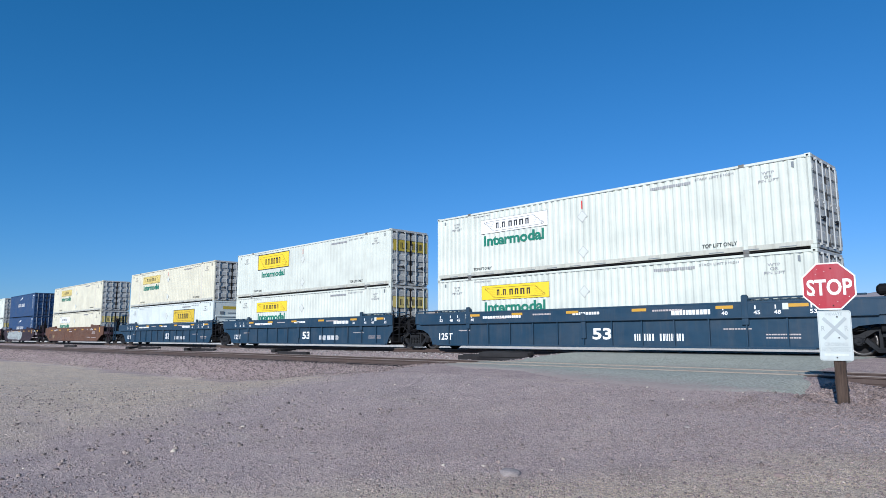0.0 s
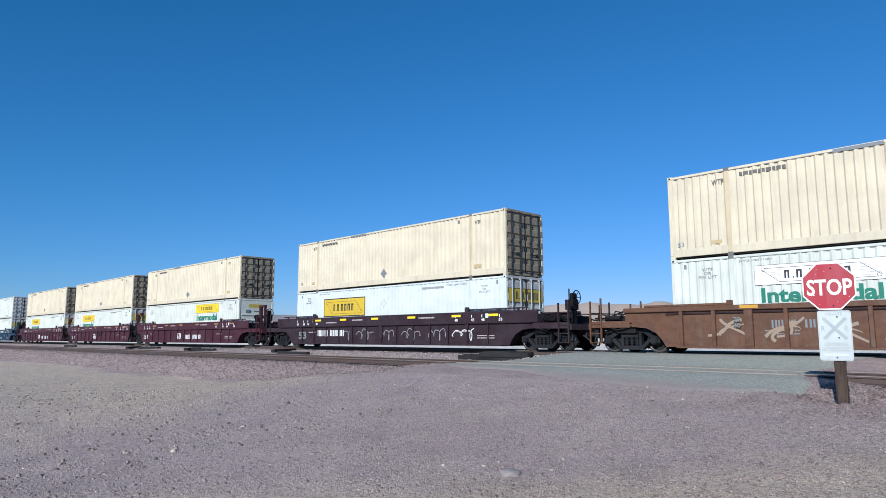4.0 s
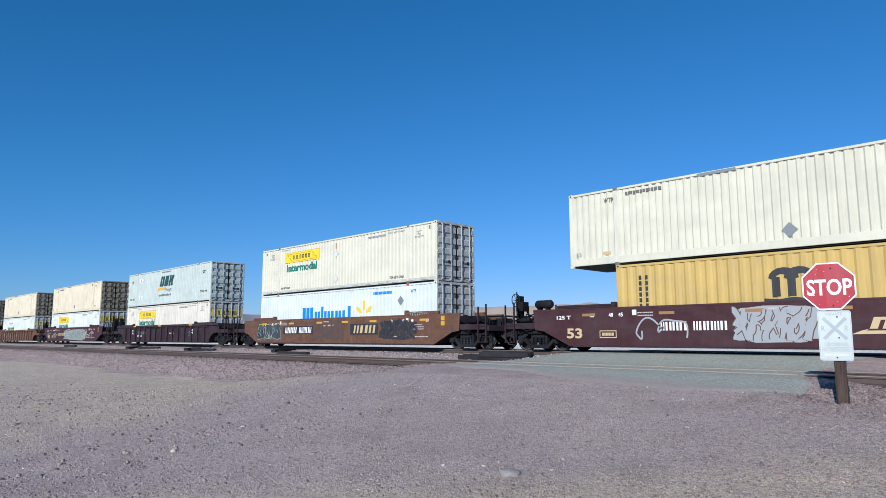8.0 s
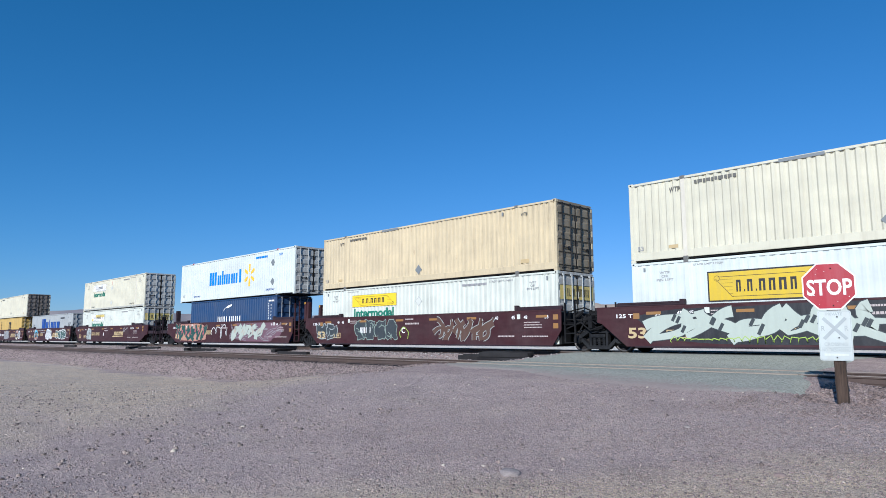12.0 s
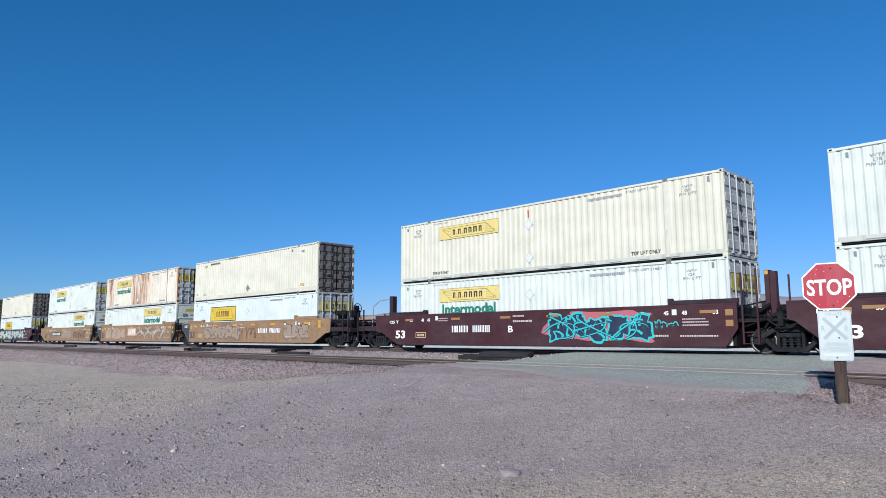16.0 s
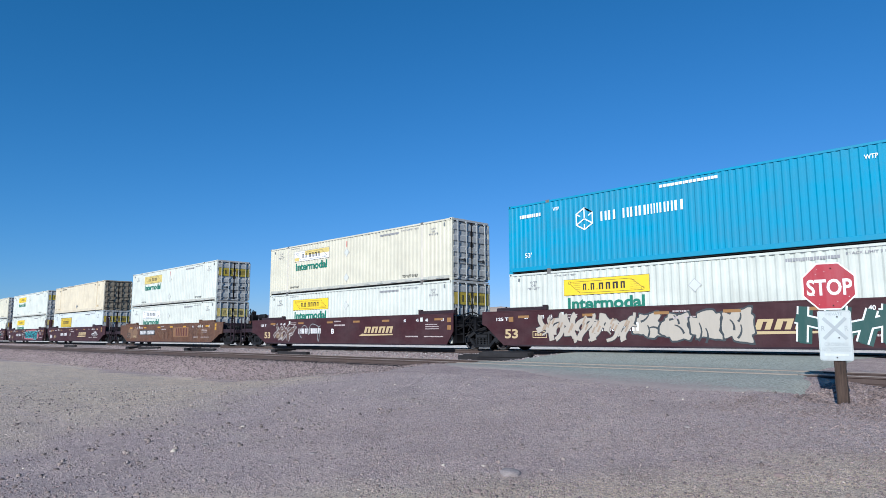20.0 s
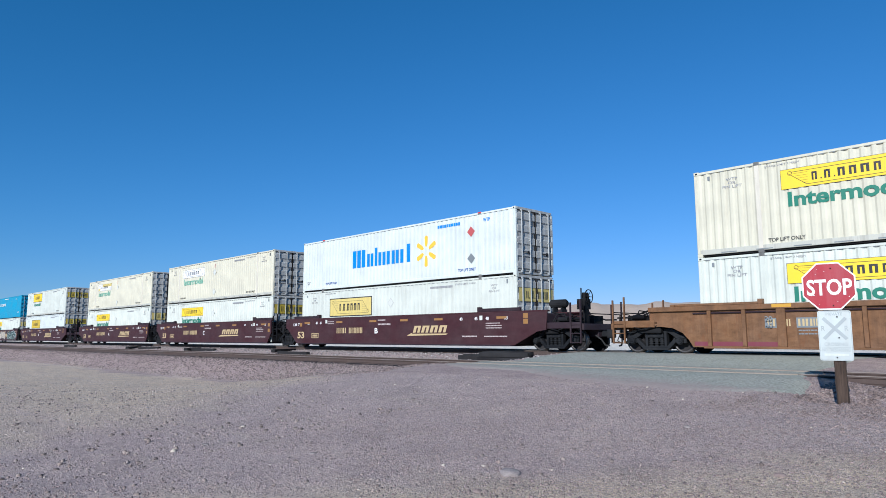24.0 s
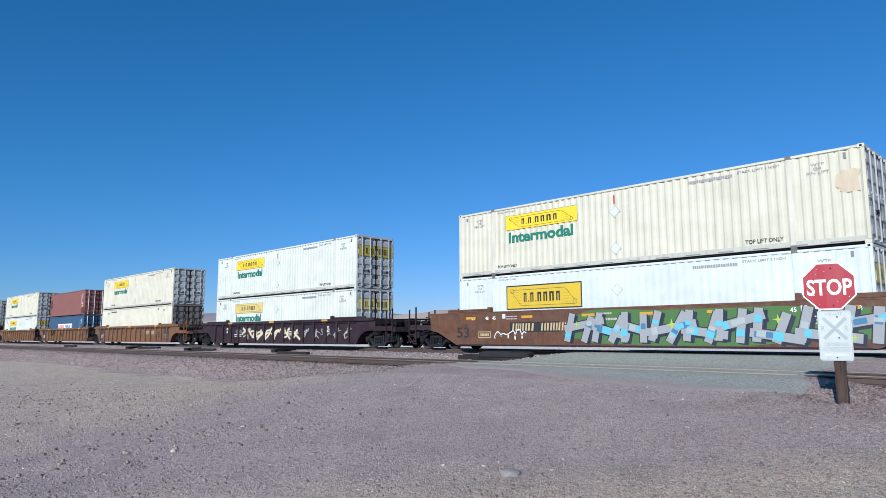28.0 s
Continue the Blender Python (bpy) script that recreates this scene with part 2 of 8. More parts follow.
def text_mesh(words, x0, x1, z0, z1, material, bold=0.0, shear=0.0):
    """Letters in the plane y = 0, facing -y, filling a box in x and z."""
    def build():
        cu = bpy.data.curves.new("letters", "FONT")
        cu.body, cu.size, cu.offset, cu.shear, cu.resolution_u, cu.align_x = words, 1.0, bold, shear, 3, "CENTER"
        ob = bpy.data.objects.new("letters", cu)
        me = bpy.data.meshes.new_from_object(ob)
        bpy.data.objects.remove(ob)
        co = np.empty(len(me.vertices) * 3)
        me.vertices.foreach_get("co", co)
        co = co.reshape(-1, 3)
        lo, hi = co.min(0), co.max(0)
        out = np.zeros_like(co)
        out[:, 0] = x0 + (co[:, 0] - lo[0]) / (hi[0] - lo[0]) * (x1 - x0)
        out[:, 2] = z0 + (co[:, 1] - lo[1]) / (hi[1] - lo[1]) * (z1 - z0)
        me.vertices.foreach_set("co", out.ravel())
        me.materials.clear()
        me.materials.append(material)
        me.update()
        return me
    return cached(("text", words, x0, x1, z0, z1, material.name), build)


def letters(name, words, x0, x1, z0, z1, y, material, parent, bold=0.02, shear=0.0):
    return part(name, text_mesh(words, x0, x1, z0, z1, material, bold, shear), parent, m=pose(0, y, 0))


def bars(x0, x1, z0, z1, count, seed=0, lean=0.0, tall=1.0):
    """Plain bars in the place of a line of writing: (x0, x1, z0, z1) of each, in one outline list."""
    rnd = random.Random(seed)
    weights = [rnd.uniform(0.7, 1.3) for _ in range(count)]
    unit = (x1 - x0) / sum(weights)
    out, x = [], x0
    for w in weights:
        a, b = x + 0.1 * unit, x + w * unit - 0.1 * unit
        top = z1 if rnd.random() < tall else z0 + (z1 - z0) * 0.72
        s = lean * (top - z0)
        out.append([(a, z0), (b, z0), (b + s, top), (a + s, top)])
        x += w * unit
    return out


def flat_mesh(key, outlines, material):
    def build():
        g = Geo()
        for i, o in enumerate(outlines):
            g.flat(o, -0.0004 * (i % 5))
        return g.mesh("marks", material)
    return cached(("flat", key, material.name), build)


def tangle(rnd, x, z, w, h):
    """Three sweeping strokes that cross in a box: plain curved shapes, no letters. Each a path and the share of width left at its tip."""
    def p(u, v):
        return (x + u * w, z + min(0.97, max(0.03, v)) * h)

    def curve(a, b, c, d, n=12):
        out = []
        for i in range(n + 1):
            t = i / n
            k = ((1 - t) ** 3, 3 * t * (1 - t) ** 2, 3 * t * t * (1 - t), t ** 3)
            out.append(p(sum(m * q[0] for m, q in zip(k, (a, b, c, d))), sum(m * q[1] for m, q in zip(k, (a, b, c, d)))))
        return out
    r = rnd.uniform
    flip = rnd.choice((0, 1))
    strokes = [(curve((r(0, 0.3), flip), (r(-0.3, 0.5), r(0.3, 1.2)), (r(0.4, 1.3), r(-0.2, 0.7)), (r(0.6, 1.1), 1 - flip)), r(0.3, 0.9))]
    strokes.append((curve((r(0.5, 1.0), r(0.7, 1)), (r(0.1, 0.6), r(0.5, 1)), (r(0.5, 1.2), r(0.1, 0.6)), (r(-0.1, 0.4), r(0, 0.3))), r(0.2, 0.8)))
    strokes.append((curve((r(-0.2, 0.3), r(0.2, 0.5)), (r(0.1, 0.4), r(0.5, 0.9)), (r(0.6, 0.9), r(0.5, 0.9)), (r(0.8, 1.25), r(0.2, 0.9))), 0.15))
    return strokes


def blob(rnd, x0, x1, z0, z1, count=34, rough=0.12):
    """A rounded patch with an uneven edge."""
    cx, cz, rx, rz = (x0 + x1) / 2, (z0 + z1) / 2, (x1 - x0) / 2, (z1 - z0) / 2
    ph = [rnd.uniform(0, 6.28) for _ in range(4)]
    out = []
    for i in range(count):
        t = 2 * math.pi * i / count
        k = 1 + rough * (math.sin(3 * t + ph[0]) * 0.5 + math.sin(5 * t + ph[1]) * 0.4 + math.sin(9 * t + ph[2]) * 0.3) - rough * 0.6
        sx = math.copysign(abs(math.cos(t)) ** 0.55, math.cos(t))
        sz = math.copysign(abs(math.sin(t)) ** 0.55, math.sin(t))
        out.append((cx + rx * sx * k, min(z1, max(z0, cz + rz * sz * k))))
    return out


def graffiti(parent, x0, x1, z0, z1, y, fill, edge, back="", count=5, seed=1, thick=0.2, spots="", rim=0.06):
    """A sprayed piece of plain tangled shapes: a back cloud, dark edges, filled strokes, and a few flicks of a third colour."""
    rnd = random.Random(seed)
    if back:
        part("sprayed_cloud", flat_mesh(("cloud", seed), [blob(rnd, x0 - 0.1, x1 + 0.1, z0, z1)], SPRAY[back]), parent, m=pose(0, y - 0.002, 0))
    count = int(count * 1.5)
    w = (x1 - x0) / count
    g_edge, g_fill, g_flick = Geo(), Geo(), Geo()
    k = 0
    for i in range(count):
        for path, tip in tangle(rnd, x0 + (i - 0.15) * w, z0 + 0.08 * (z1 - z0), w * 1.3, (z1 - z0) * 0.84):
            k += 1
            g_edge.ribbon(path, thick + rim, -0.0003 * (k % 9), (thick * tip + rim) / (thick + rim))
            g_fill.ribbon(path, thick, -0.0003 * (k % 9), tip)
            if spots:
                a = path[len(path) // 2]
                g_flick.ribbon([(a[0] - 0.1, a[1] - 0.12), (a[0] + 0.02, a[1] + 0.1)], thick * 0.3, -0.0003 * (k % 9))
    part("sprayed_edge", g_edge.mesh("sprayed_edge", SPRAY[edge]), parent, m=pose(0, y - 0.006, 0))
    part("sprayed_fill", g_fill.mesh("sprayed_fill", SPRAY[fill]), parent, m=pose(0, y - 0.010, 0))
    if spots:
        part("sprayed_flick", g_flick.mesh("sprayed_flick", SPRAY[spots]), parent, m=pose(0, y - 0.014, 0))


def bubbles(parent, x0, x1, z0, z1, y, fill, edge, count, seed, rim=0.05):
    """A sprayed row of overlapping rounded swellings, each with an outline and a few slits: no letters."""
    rnd = random.Random(seed)
    w = (x1 - x0) / count
    g_edge, g_fill, g_slit = Geo(), Geo(), Geo()
    for i in range(count):
        a, b = x0 + (i - 0.12) * w, x0 + (i + 1.12) * w
        lo, hi = z0 + rnd.uniform(0, 0.12) * (z1 - z0), z1 - rnd.uniform(0, 0.14) * (z1 - z0)
        shape = blob(rnd, a, b, lo, hi, 44, 0.22)
        cx, cz = (a + b) / 2, (lo + hi) / 2
        kx, kz = 1 - 2 * rim / (b - a), 1 - 2 * rim / (hi - lo)
        g_edge.flat(shape, -0.0012 * i)
        g_fill.flat([(cx + (px - cx) * kx, cz + (pz - cz) * kz) for px, pz in shape], -0.0012 * i)
        for k in range(rnd.choice((2, 3))):
            sx, sz = cx + rnd.uniform(-0.25, 0.25) * w, cz + rnd.uniform(-0.3, 0.3) * (hi - lo)
            turn, run = rnd.uniform(0, 3.1), rnd.uniform(0.14, 0.3) * w
            g_slit.ribbon([(sx + run * t * math.cos(turn) - 0.3 * run * t * t * math.sin(turn), sz + run * t * math.sin(turn) + 0.3 * run * t * t * math.cos(turn)) for t in (-1, -0.5, 0, 0.5, 1)], rim * 1.1, -0.0012 * i - 0.0003 * k, 0.5)
    part("sprayed_edge", g_edge.mesh("sprayed_edge", SPRAY[edge]), parent, m=pose(0, y - 0.003, 0))
    part("sprayed_fill", g_fill.mesh("sprayed_fill", SPRAY[fill]), parent, m=pose(0, y - 0.0034, 0))
    part("sprayed_line", g_slit.mesh("sprayed_line", SPRAY[edge]), parent, m=pose(0, y - 0.0038, 0))


def blocks(parent, x0, x1, z0, z1, y, fill, edge, panels, count, seed, thick=0.24, rim=0.07, shade="black"):
    """A sprayed row of angular bent bars, each with a drop shade, an outline and panels of other colours: plain shapes, no letters."""
    rnd = random.Random(seed)
    w, h = (x1 - x0) / count, z1 - z0
    g_shade, g_edge, g_fill = Geo(), Geo(), Geo()
    g_panel = {c: Geo() for c in panels}
    for i in range(count):
        lo, hi, lean = z0 + (thick + rim) * 0.62, z1 - (thick + rim) * 0.62, rnd.uniform(0.05, 0.4)
        xa = x0 + (i + rnd.uniform(0.0, 0.16)) * w
        left = [(xa, lo + rnd.uniform(0, 0.1) * h), (xa + lean * h * 0.5, hi)]
        right = [(xa + w * rnd.uniform(0.5, 0.68), lo), (xa + w * rnd.uniform(0.55, 0.8) + lean * h * 0.5, hi - rnd.uniform(0, 0.16) * h)]
        cross = rnd.uniform(0.2, 0.8)
        tie = [(left[0][0] + (left[1][0] - left[0][0]) * cross - 0.1 * w, lo + (hi - lo) * cross), (xa + w * rnd.uniform(0.95, 1.3), lo + (hi - lo) * min(1.0, max(0.0, cross + rnd.choice((-0.4, -0.2, 0.3, 0.45)))))]
        for k, run in enumerate((right, left, tie)):
            lift = -0.0003 * (3 * i % 21 + k)
            for a, b in zip(run, run[1:]):
                d = math.hypot(b[0] - a[0], b[1] - a[1]) or 1.0
                ux, uz = (b[0] - a[0]) / d * thick * 0.4, (b[1] - a[1]) / d * thick * 0.4
                ends = [(a[0] - ux, a[1] - uz), (b[0] + ux, b[1] + uz)]
                g_shade.ribbon([(px + 0.09, pz - 0.05) for px, pz in ends], thick + rim * 2, lift)
                g_edge.ribbon(ends, thick + rim * 2, lift)
                g_fill.ribbon(ends, thick, lift)
                for c in panels:
                    if rnd.random() < 0.62:
                        t0 = rnd.uniform(0.02, 0.7)
                        t1 = t0 + rnd.uniform(0.12, 0.3)
                        g_panel[c].ribbon([(a[0] + (b[0] - a[0]) * t, a[1] + (b[1] - a[1]) * t) for t in (t0, t1)], thick * rnd.uniform(0.6, 0.98), lift - 0.0001)
    part("sprayed_edge", g_shade.mesh("sprayed_edge", SPRAY[shade]), parent, m=pose(0, y - 0.003, 0))
    part("sprayed_edge", g_edge.mesh("sprayed_edge", SPRAY[edge]), parent, m=pose(0, y - 0.011, 0))
    part("sprayed_fill", g_fill.mesh("sprayed_fill", SPRAY[fill]), parent, m=pose(0, y - 0.019, 0))
    for k, c in enumerate(panels):
        part("sprayed_flick", g_panel[c].mesh("sprayed_flick", SPRAY[c]), parent, m=pose(0, y - 0.027 - 0.001 * k, 0))


def scrawl(parent, x0, x1, z0, z1, y, colour, seed=1, thick=0.035):
    """A thin sprayed line that loops along."""
    rnd = random.Random(seed)
    n = 70
    path = []
    loops = max(1.2, (x1 - x0) / (z1 - z0) * rnd.uniform(0.9, 1.4))
    curl, g, h = rnd.uniform(0.2, 0.32) / loops, rnd.uniform(5, 9), rnd.uniform(0, 6)
    for i in range(n):
        u = i / (n - 1)
        a = 6.28 * loops * u + h
        size = 0.62 + 0.38 * math.sin(g * u + h)
        path.append((x0 + (x1 - x0) * (0.08 + 0.84 * u + curl * math.sin(a)), (z0 + z1) / 2 + (z1 - z0) * (0.46 * size * math.cos(a) + 0.08 * math.sin(2.3 * a))))
    part("sprayed_line", Geo().ribbon(path, thick, 0).mesh("sprayed_line", SPRAY[colour]), parent, m=pose(0, y - 0.012, 0))


# ---- containers ----
FULL, HIGH, WIDE = 16.154, 2.896, 2.591
POST = 2.05            # from a long container's end to its lifting post


def corrugated(x0, x1, z0, z1, y, deep, pitch, back=False):
    g = Geo()
    n = max(1, round((x1 - x0) / pitch))
    step = (x1 - x0) / n
    xs = []
    for i in range(n):
        a = x0 + i * step
        xs += [(a, 0), (a + 0.3 * step, 0), (a + 0.5 * step, 1), (a + 0.8 * step, 1)]
    xs.append((x1, 0))
    sign = -1 if back else 1
    k = len(xs)
    g.v = [(x, y + sign * deep * d, z0) for x, d in xs] + [(x, y + sign * deep * d, z1) for x, d in xs]
    for i in range(k - 1):
        q = (i, i + 1, k + i + 1, k + i)
        g.f.append(q if not back else q[::-1])
    return g


def container(label, colour, bar, long=FULL, high=HIGH, deep=0.02, pitch=0.283, sill=0.2, group="containers on the train", slatted=False, doors=None, rail=None):
    """A steel box from its near left lower corner: corrugated sides, posts, rails, castings, doors with locking bars at the +x end."""
    box = tagged(new("shipping_container"), label, "shipping container", group)
    doors, rail = doors or colour, rail or colour
    key = (colour.name, round(long, 2), round(high, 2), deep, pitch, sill, doors.name, rail.name)
    posts = [0.0, POST - 0.075, long - POST - 0.075, long] if long > 14 else [0.0, long]
    spans = [(0.1, POST - 0.075), (POST + 0.075, long - POST - 0.075), (long - POST + 0.075, long - 0.1)] if long > 14 else [(0.1, long - 0.1)]
    top = high - 0.1
    for i, (a, b) in enumerate(spans):
        part("side_panel", cached((key, "side", i), lambda: corrugated(a, b, sill, top, 0.014, deep, pitch).mesh("side_panel", colour)), box)
    part("back_panel", cached((key, "back"), lambda: corrugated(0.1, long - 0.1, sill, top, WIDE - 0.014, deep, pitch, True).mesh("back_panel", colour)), box)
    part("roof", cached((key, "roof"), lambda: Geo().box(0.02, long - 0.02, 0.02, WIDE - 0.02, high - 0.05, high - 0.02).mesh("roof", colour)), box)
    part("floor_frame", cached((key, "floor"), lambda: Geo().box(0.05, long - 0.05, 0.07, WIDE - 0.07, 0.03, 0.16).mesh("floor_frame", BLACKISH)), box)
    part("end_wall", cached((key, "end"), lambda: Geo().box(0.02, 0.06, 0.1, WIDE - 0.1, 0.14, high - 0.06).mesh("end_wall", colour)), box)
    for side, y in (("near", 0.0), ("far", WIDE - 0.06)):
        part("top_rail", cached((key, "toprail", side), lambda: Geo().box(0.1, long - 0.1, y, y + 0.06, top, high - 0.02).mesh("top_rail", colour, 0.008)), box)
        part("bottom_rail", cached((key, "sill", side), lambda: Geo().box(0.1, long - 0.1, y, y + 0.06, 0.075, sill).mesh("bottom_rail", rail, 0.012)), box)
    corner = cached((key, "corner"), lambda: Geo().box(0, 0.1, 0, 0.12, 0.12, high - 0.12).mesh("corner_post", colour, 0.012))
    cast = cached("casting", lambda: Geo().box(0, 0.178, -0.004, 0.16, 0, 0.118).box(0.05, 0.13, -0.008, 0.05, 0.03, 0.09).mesh("corner_casting", CORNER, 0.008))
    for x in (0.0, long - 0.1):
        for y in (0.0, WIDE - 0.12):
            part("corner_post", corner, box, m=pose(x, y, 0))
    own = cached((colour.name, "casting"), lambda: Geo().box(0, 0.178, -0.004, 0.16, 0, 0.118).mesh("corner_casting", colour, 0.01))
    hole = cached("casting_hole", lambda: Geo().box(0.055, 0.125, -0.0065, 0.05, 0.03, 0.085).mesh("casting_hole", BLACKISH))
    for x in (-0.004, long - 0.174):
        for z in (0.0, high - 0.118):
            piece = part("corner_casting", own, box, m=pose(x, 0, z))
            if z:
                part("casting_hole", hole, piece)
    if long > 14:
        lift = cached((key, "post"), lambda: Geo().box(-0.075, 0.075, -0.002, 0.08, 0.1, high - 0.1).mesh("lifting_post", {CREAM: DUSTY, IVORY: STAINED}.get(colour, colour), 0.01))
        for x in (POST, long - POST):
            part("lifting_post", lift, box, m=pose(x, 0, 0))
            for z in (0.0, high - 0.118):
                part("lifting_casting", cast, box, m=pose(x - 0.089, -0.004, z))
    # doors
    half = WIDE / 2

    def leaf():
        g = Geo()
        y0, y1, n = 0.1, half - 0.012, 5
        step = (high - 0.28) / n
        prof = [(0.0, 0.14)]
        for i in range(n):
            z = 0.14 + i * step
            prof += [(0.012, z), (0.012, z + 0.16 * step), (0.055, z + 0.26 * step), (0.055, z + 0.74 * step), (0.012, z + 0.84 * step)]
        prof += [(0.012, high - 0.14), (0.0, high - 0.14)]
        k = len(prof)
        g.v = [(a, y, z) for y in (y0, y1) for a, z in prof]
        for i in range(k):
            j = (i + 1) % k
            g.f.append((i, k + i, k + j, j))
        g.f += [tuple(range(k)), tuple(range(2 * k - 1, k - 1, -1))]
        return g.mesh("door", doors)
    seal = cached((key, "seal"), lambda: Geo().box(0, 0.04, 0.07, 0.125, 0.13, high - 0.11).box(0, 0.04, half - 0.045, half + 0.002, 0.13, high - 0.11)
                  .box(0, 0.04, 0.125, half - 0.045, 0.12, 0.165).box(0, 0.04, 0.125, half - 0.045, high - 0.155, high - 0.11).mesh("seal", RUBBER))
    rod = cached((bar.name, round(high, 2), "rod"), lambda: Geo().rod((0.088, 0, 0.1), (0.088, 0, high - 0.1), 0.026, 8).box(0.03, 0.1, -0.05, 0.05, 0.1, 0.17)
                 .box(0.03, 0.1, -0.05, 0.05, high - 0.17, high - 0.1).box(0.03, 0.1, -0.05, 0.05, high * 0.5, high * 0.5 + 0.06).mesh("locking_bar", bar))
    grip = cached("grip", lambda: Geo().box(0.09, 0.115, -0.02, 0.42, 0.95, 0.99).box(0.03, 0.12, 0.36, 0.42, 0.9, 1.04).mesh("door_handle", CASTING, 0.006))
    hinge = cached((doors.name, "hinge"), lambda: Geo().box(0.0, 0.06, -0.01, 0.14, 0, 0.09).rod((0.05, 0.0, -0.03), (0.05, 0.0, 0.12), 0.02, 6).mesh("hinge", doors, 0.005))
    if slatted:
        def ribs():
            g = Geo()
            prof = [(0.0, 0.14)]
            for i in range(5):
                z = 0.3 + i * 0.36
                prof += [(0.02, z), (0.075, z + 0.03), (0.075, z + 0.1), (0.02, z + 0.13)]
            prof += [(0.02, high - 0.14), (0.0, high - 0.14)]
            k = len(prof)
            g.v = [(a, y, z) for y in (0.2, WIDE - 0.2) for a, z in prof]
            for i in range(k):
                j = (i + 1) % k
                g.f.append((i, k + i, k + j, j))
            g.f += [tuple(range(k)), tuple(range(2 * k - 1, k - 1, -1))]
            return g.box(-0.02, 0.0, 0.09, WIDE - 0.09, 0.13, high - 0.11).mesh("ribbed_end", colour)
        part("ribbed_end", cached((key, "ribend"), ribs), box, "white end wall with level ribs", pose(long - 0.04, 0, 0))
        part("end_label", cached("end_label", lambda: Geo().box(-0.02, 0.024, 0.75, 1.75, 2.3, 2.52).mesh("end_label", OLIVE)), box, m=pose(long - 0.04, 0, 0))
        part("end_box", cached("end_box", lambda: Geo().box(-0.02, 0.07, 0.5, 0.8, 1.95, 2.15).rod((0.03, 1.1, 2.05), (0.03, 1.7, 2.05), 0.03, 6).mesh("end_box", SLATE, 0.01)), box, m=pose(long - 0.04, 0, 0))
    for y in () if slatted else (0.0, half):
        m = pose(long - 0.045, y, 0)
        door = part("door", cached((key, "leaf"), leaf), box, "corrugated door leaf with a black seal", m)
        part("seal", seal, door)
        for dy in (0.36, 0.92):
            part("locking_bar", rod, door, m=pose(0, dy, 0))
        part("door_handle", grip, door, m=pose(0, 0.4, 0))
        for i in range(3):
            part("hinge", hinge, door, m=pose(0, 0.07 if y == 0 else half - 0.2, 0.35 + i * (high - 0.8) / 2))
    part("header", cached((key, "header"), lambda: Geo().box(long - 0.06, long, 0.1, WIDE - 0.1, high - 0.12, high - 0.004).mesh("header", doors, 0.01)), box)
    part("door_sill", cached((key, "dsill"), lambda: Geo().box(long - 0.06, long, 0.1, WIDE - 0.1, 0.03, 0.14).mesh("door_sill", doors, 0.01)), box)
    return box


ON = 0.009     # decals stand just off the panels


def top_dashes(box, long=FULL):
    """The dashed shade line of lifting holes under the top rail."""
    def build():
        g = Geo()
        n = int((long - 0.5) / 0.3)
        for i in range(n):
            g.flat(rect(0.25 + i * 0.3, 0.25 + i * 0.3 + 0.17, HIGH - 0.115, HIGH - 0.095), 0)
        return g.mesh("slot_line", SLATE)
    part("slot_line", cached(("dashes", long), build), box, m=pose(0, -0.003, 0))


def small_print(box, seed, upper):
    """Lines of writing too small to read, as bars, and the words that can be read."""
    z = HIGH
    part("small_print", flat_mesh("id", bars(10.9, 12.4, z - 0.36, z - 0.26, 20, 3), FADEDINK), box, m=pose(0, ON, 0))
    for x in (14.6, 0.95):
        letters("weight_mark", "WTP\nOR\nPIN LIFT", x, x + 0.62, z - 0.7, z - 0.36, ON, FADEDINK, box, 0.015)
    letters("stack_notice", "STACK LIMIT 3 HIGH", 12.55, 13.85, z - 0.28, z - 0.2, ON, FADEDINK, box)
    letters("stack_notice", "STACK LIMIT 3 HIGH", 2.3, 3.3, z - 0.24, z - 0.18, ON, FADEDINK, box)
    part("slot_plate", flat_mesh("vents", [rect(0.46, 0.54, z - 0.34, z - 0.2), rect(15.6, 15.68, z - 0.36, z - 0.18)], SLATE), box, m=pose(0, ON, 0))
    if upper:
        letters("lift_notice", "TOP LIFT ONLY", 12.68, 13.84, 0.3, 0.43, ON, INK, box)
        letters("lift_notice", "TOP LIFT ONLY", 2.28, 3.35, 0.3, 0.42, ON, INK, box)

        def marks():
            g = Geo()
            for i in range(14):
                g.flat(rect(0.8 + i * 1.1, 1.3 + i * 1.1, 0.1, 0.13), 0)
            return g.mesh("mark_line", SLATE)
        part("mark_line", cached("mark_line", marks), box, m=pose(0, -0.005, 0))


def diamond(box, x, z, r, material, edge=None):
    o = [(x - r, z), (x, z - r), (x + r, z), (x, z + r)]
    if edge:
        part("placard_frame", flat_mesh(("dia", x, z, r), [o], edge), box, m=pose(0, ON, 0))
        r *= 0.86
        o = [(x - r, z), (x, z - r), (x + r, z), (x, z + r)]
    part("placard", flat_mesh(("dia", x, z, r), [o], material), box, m=pose(0, ON - 0.003, 0))


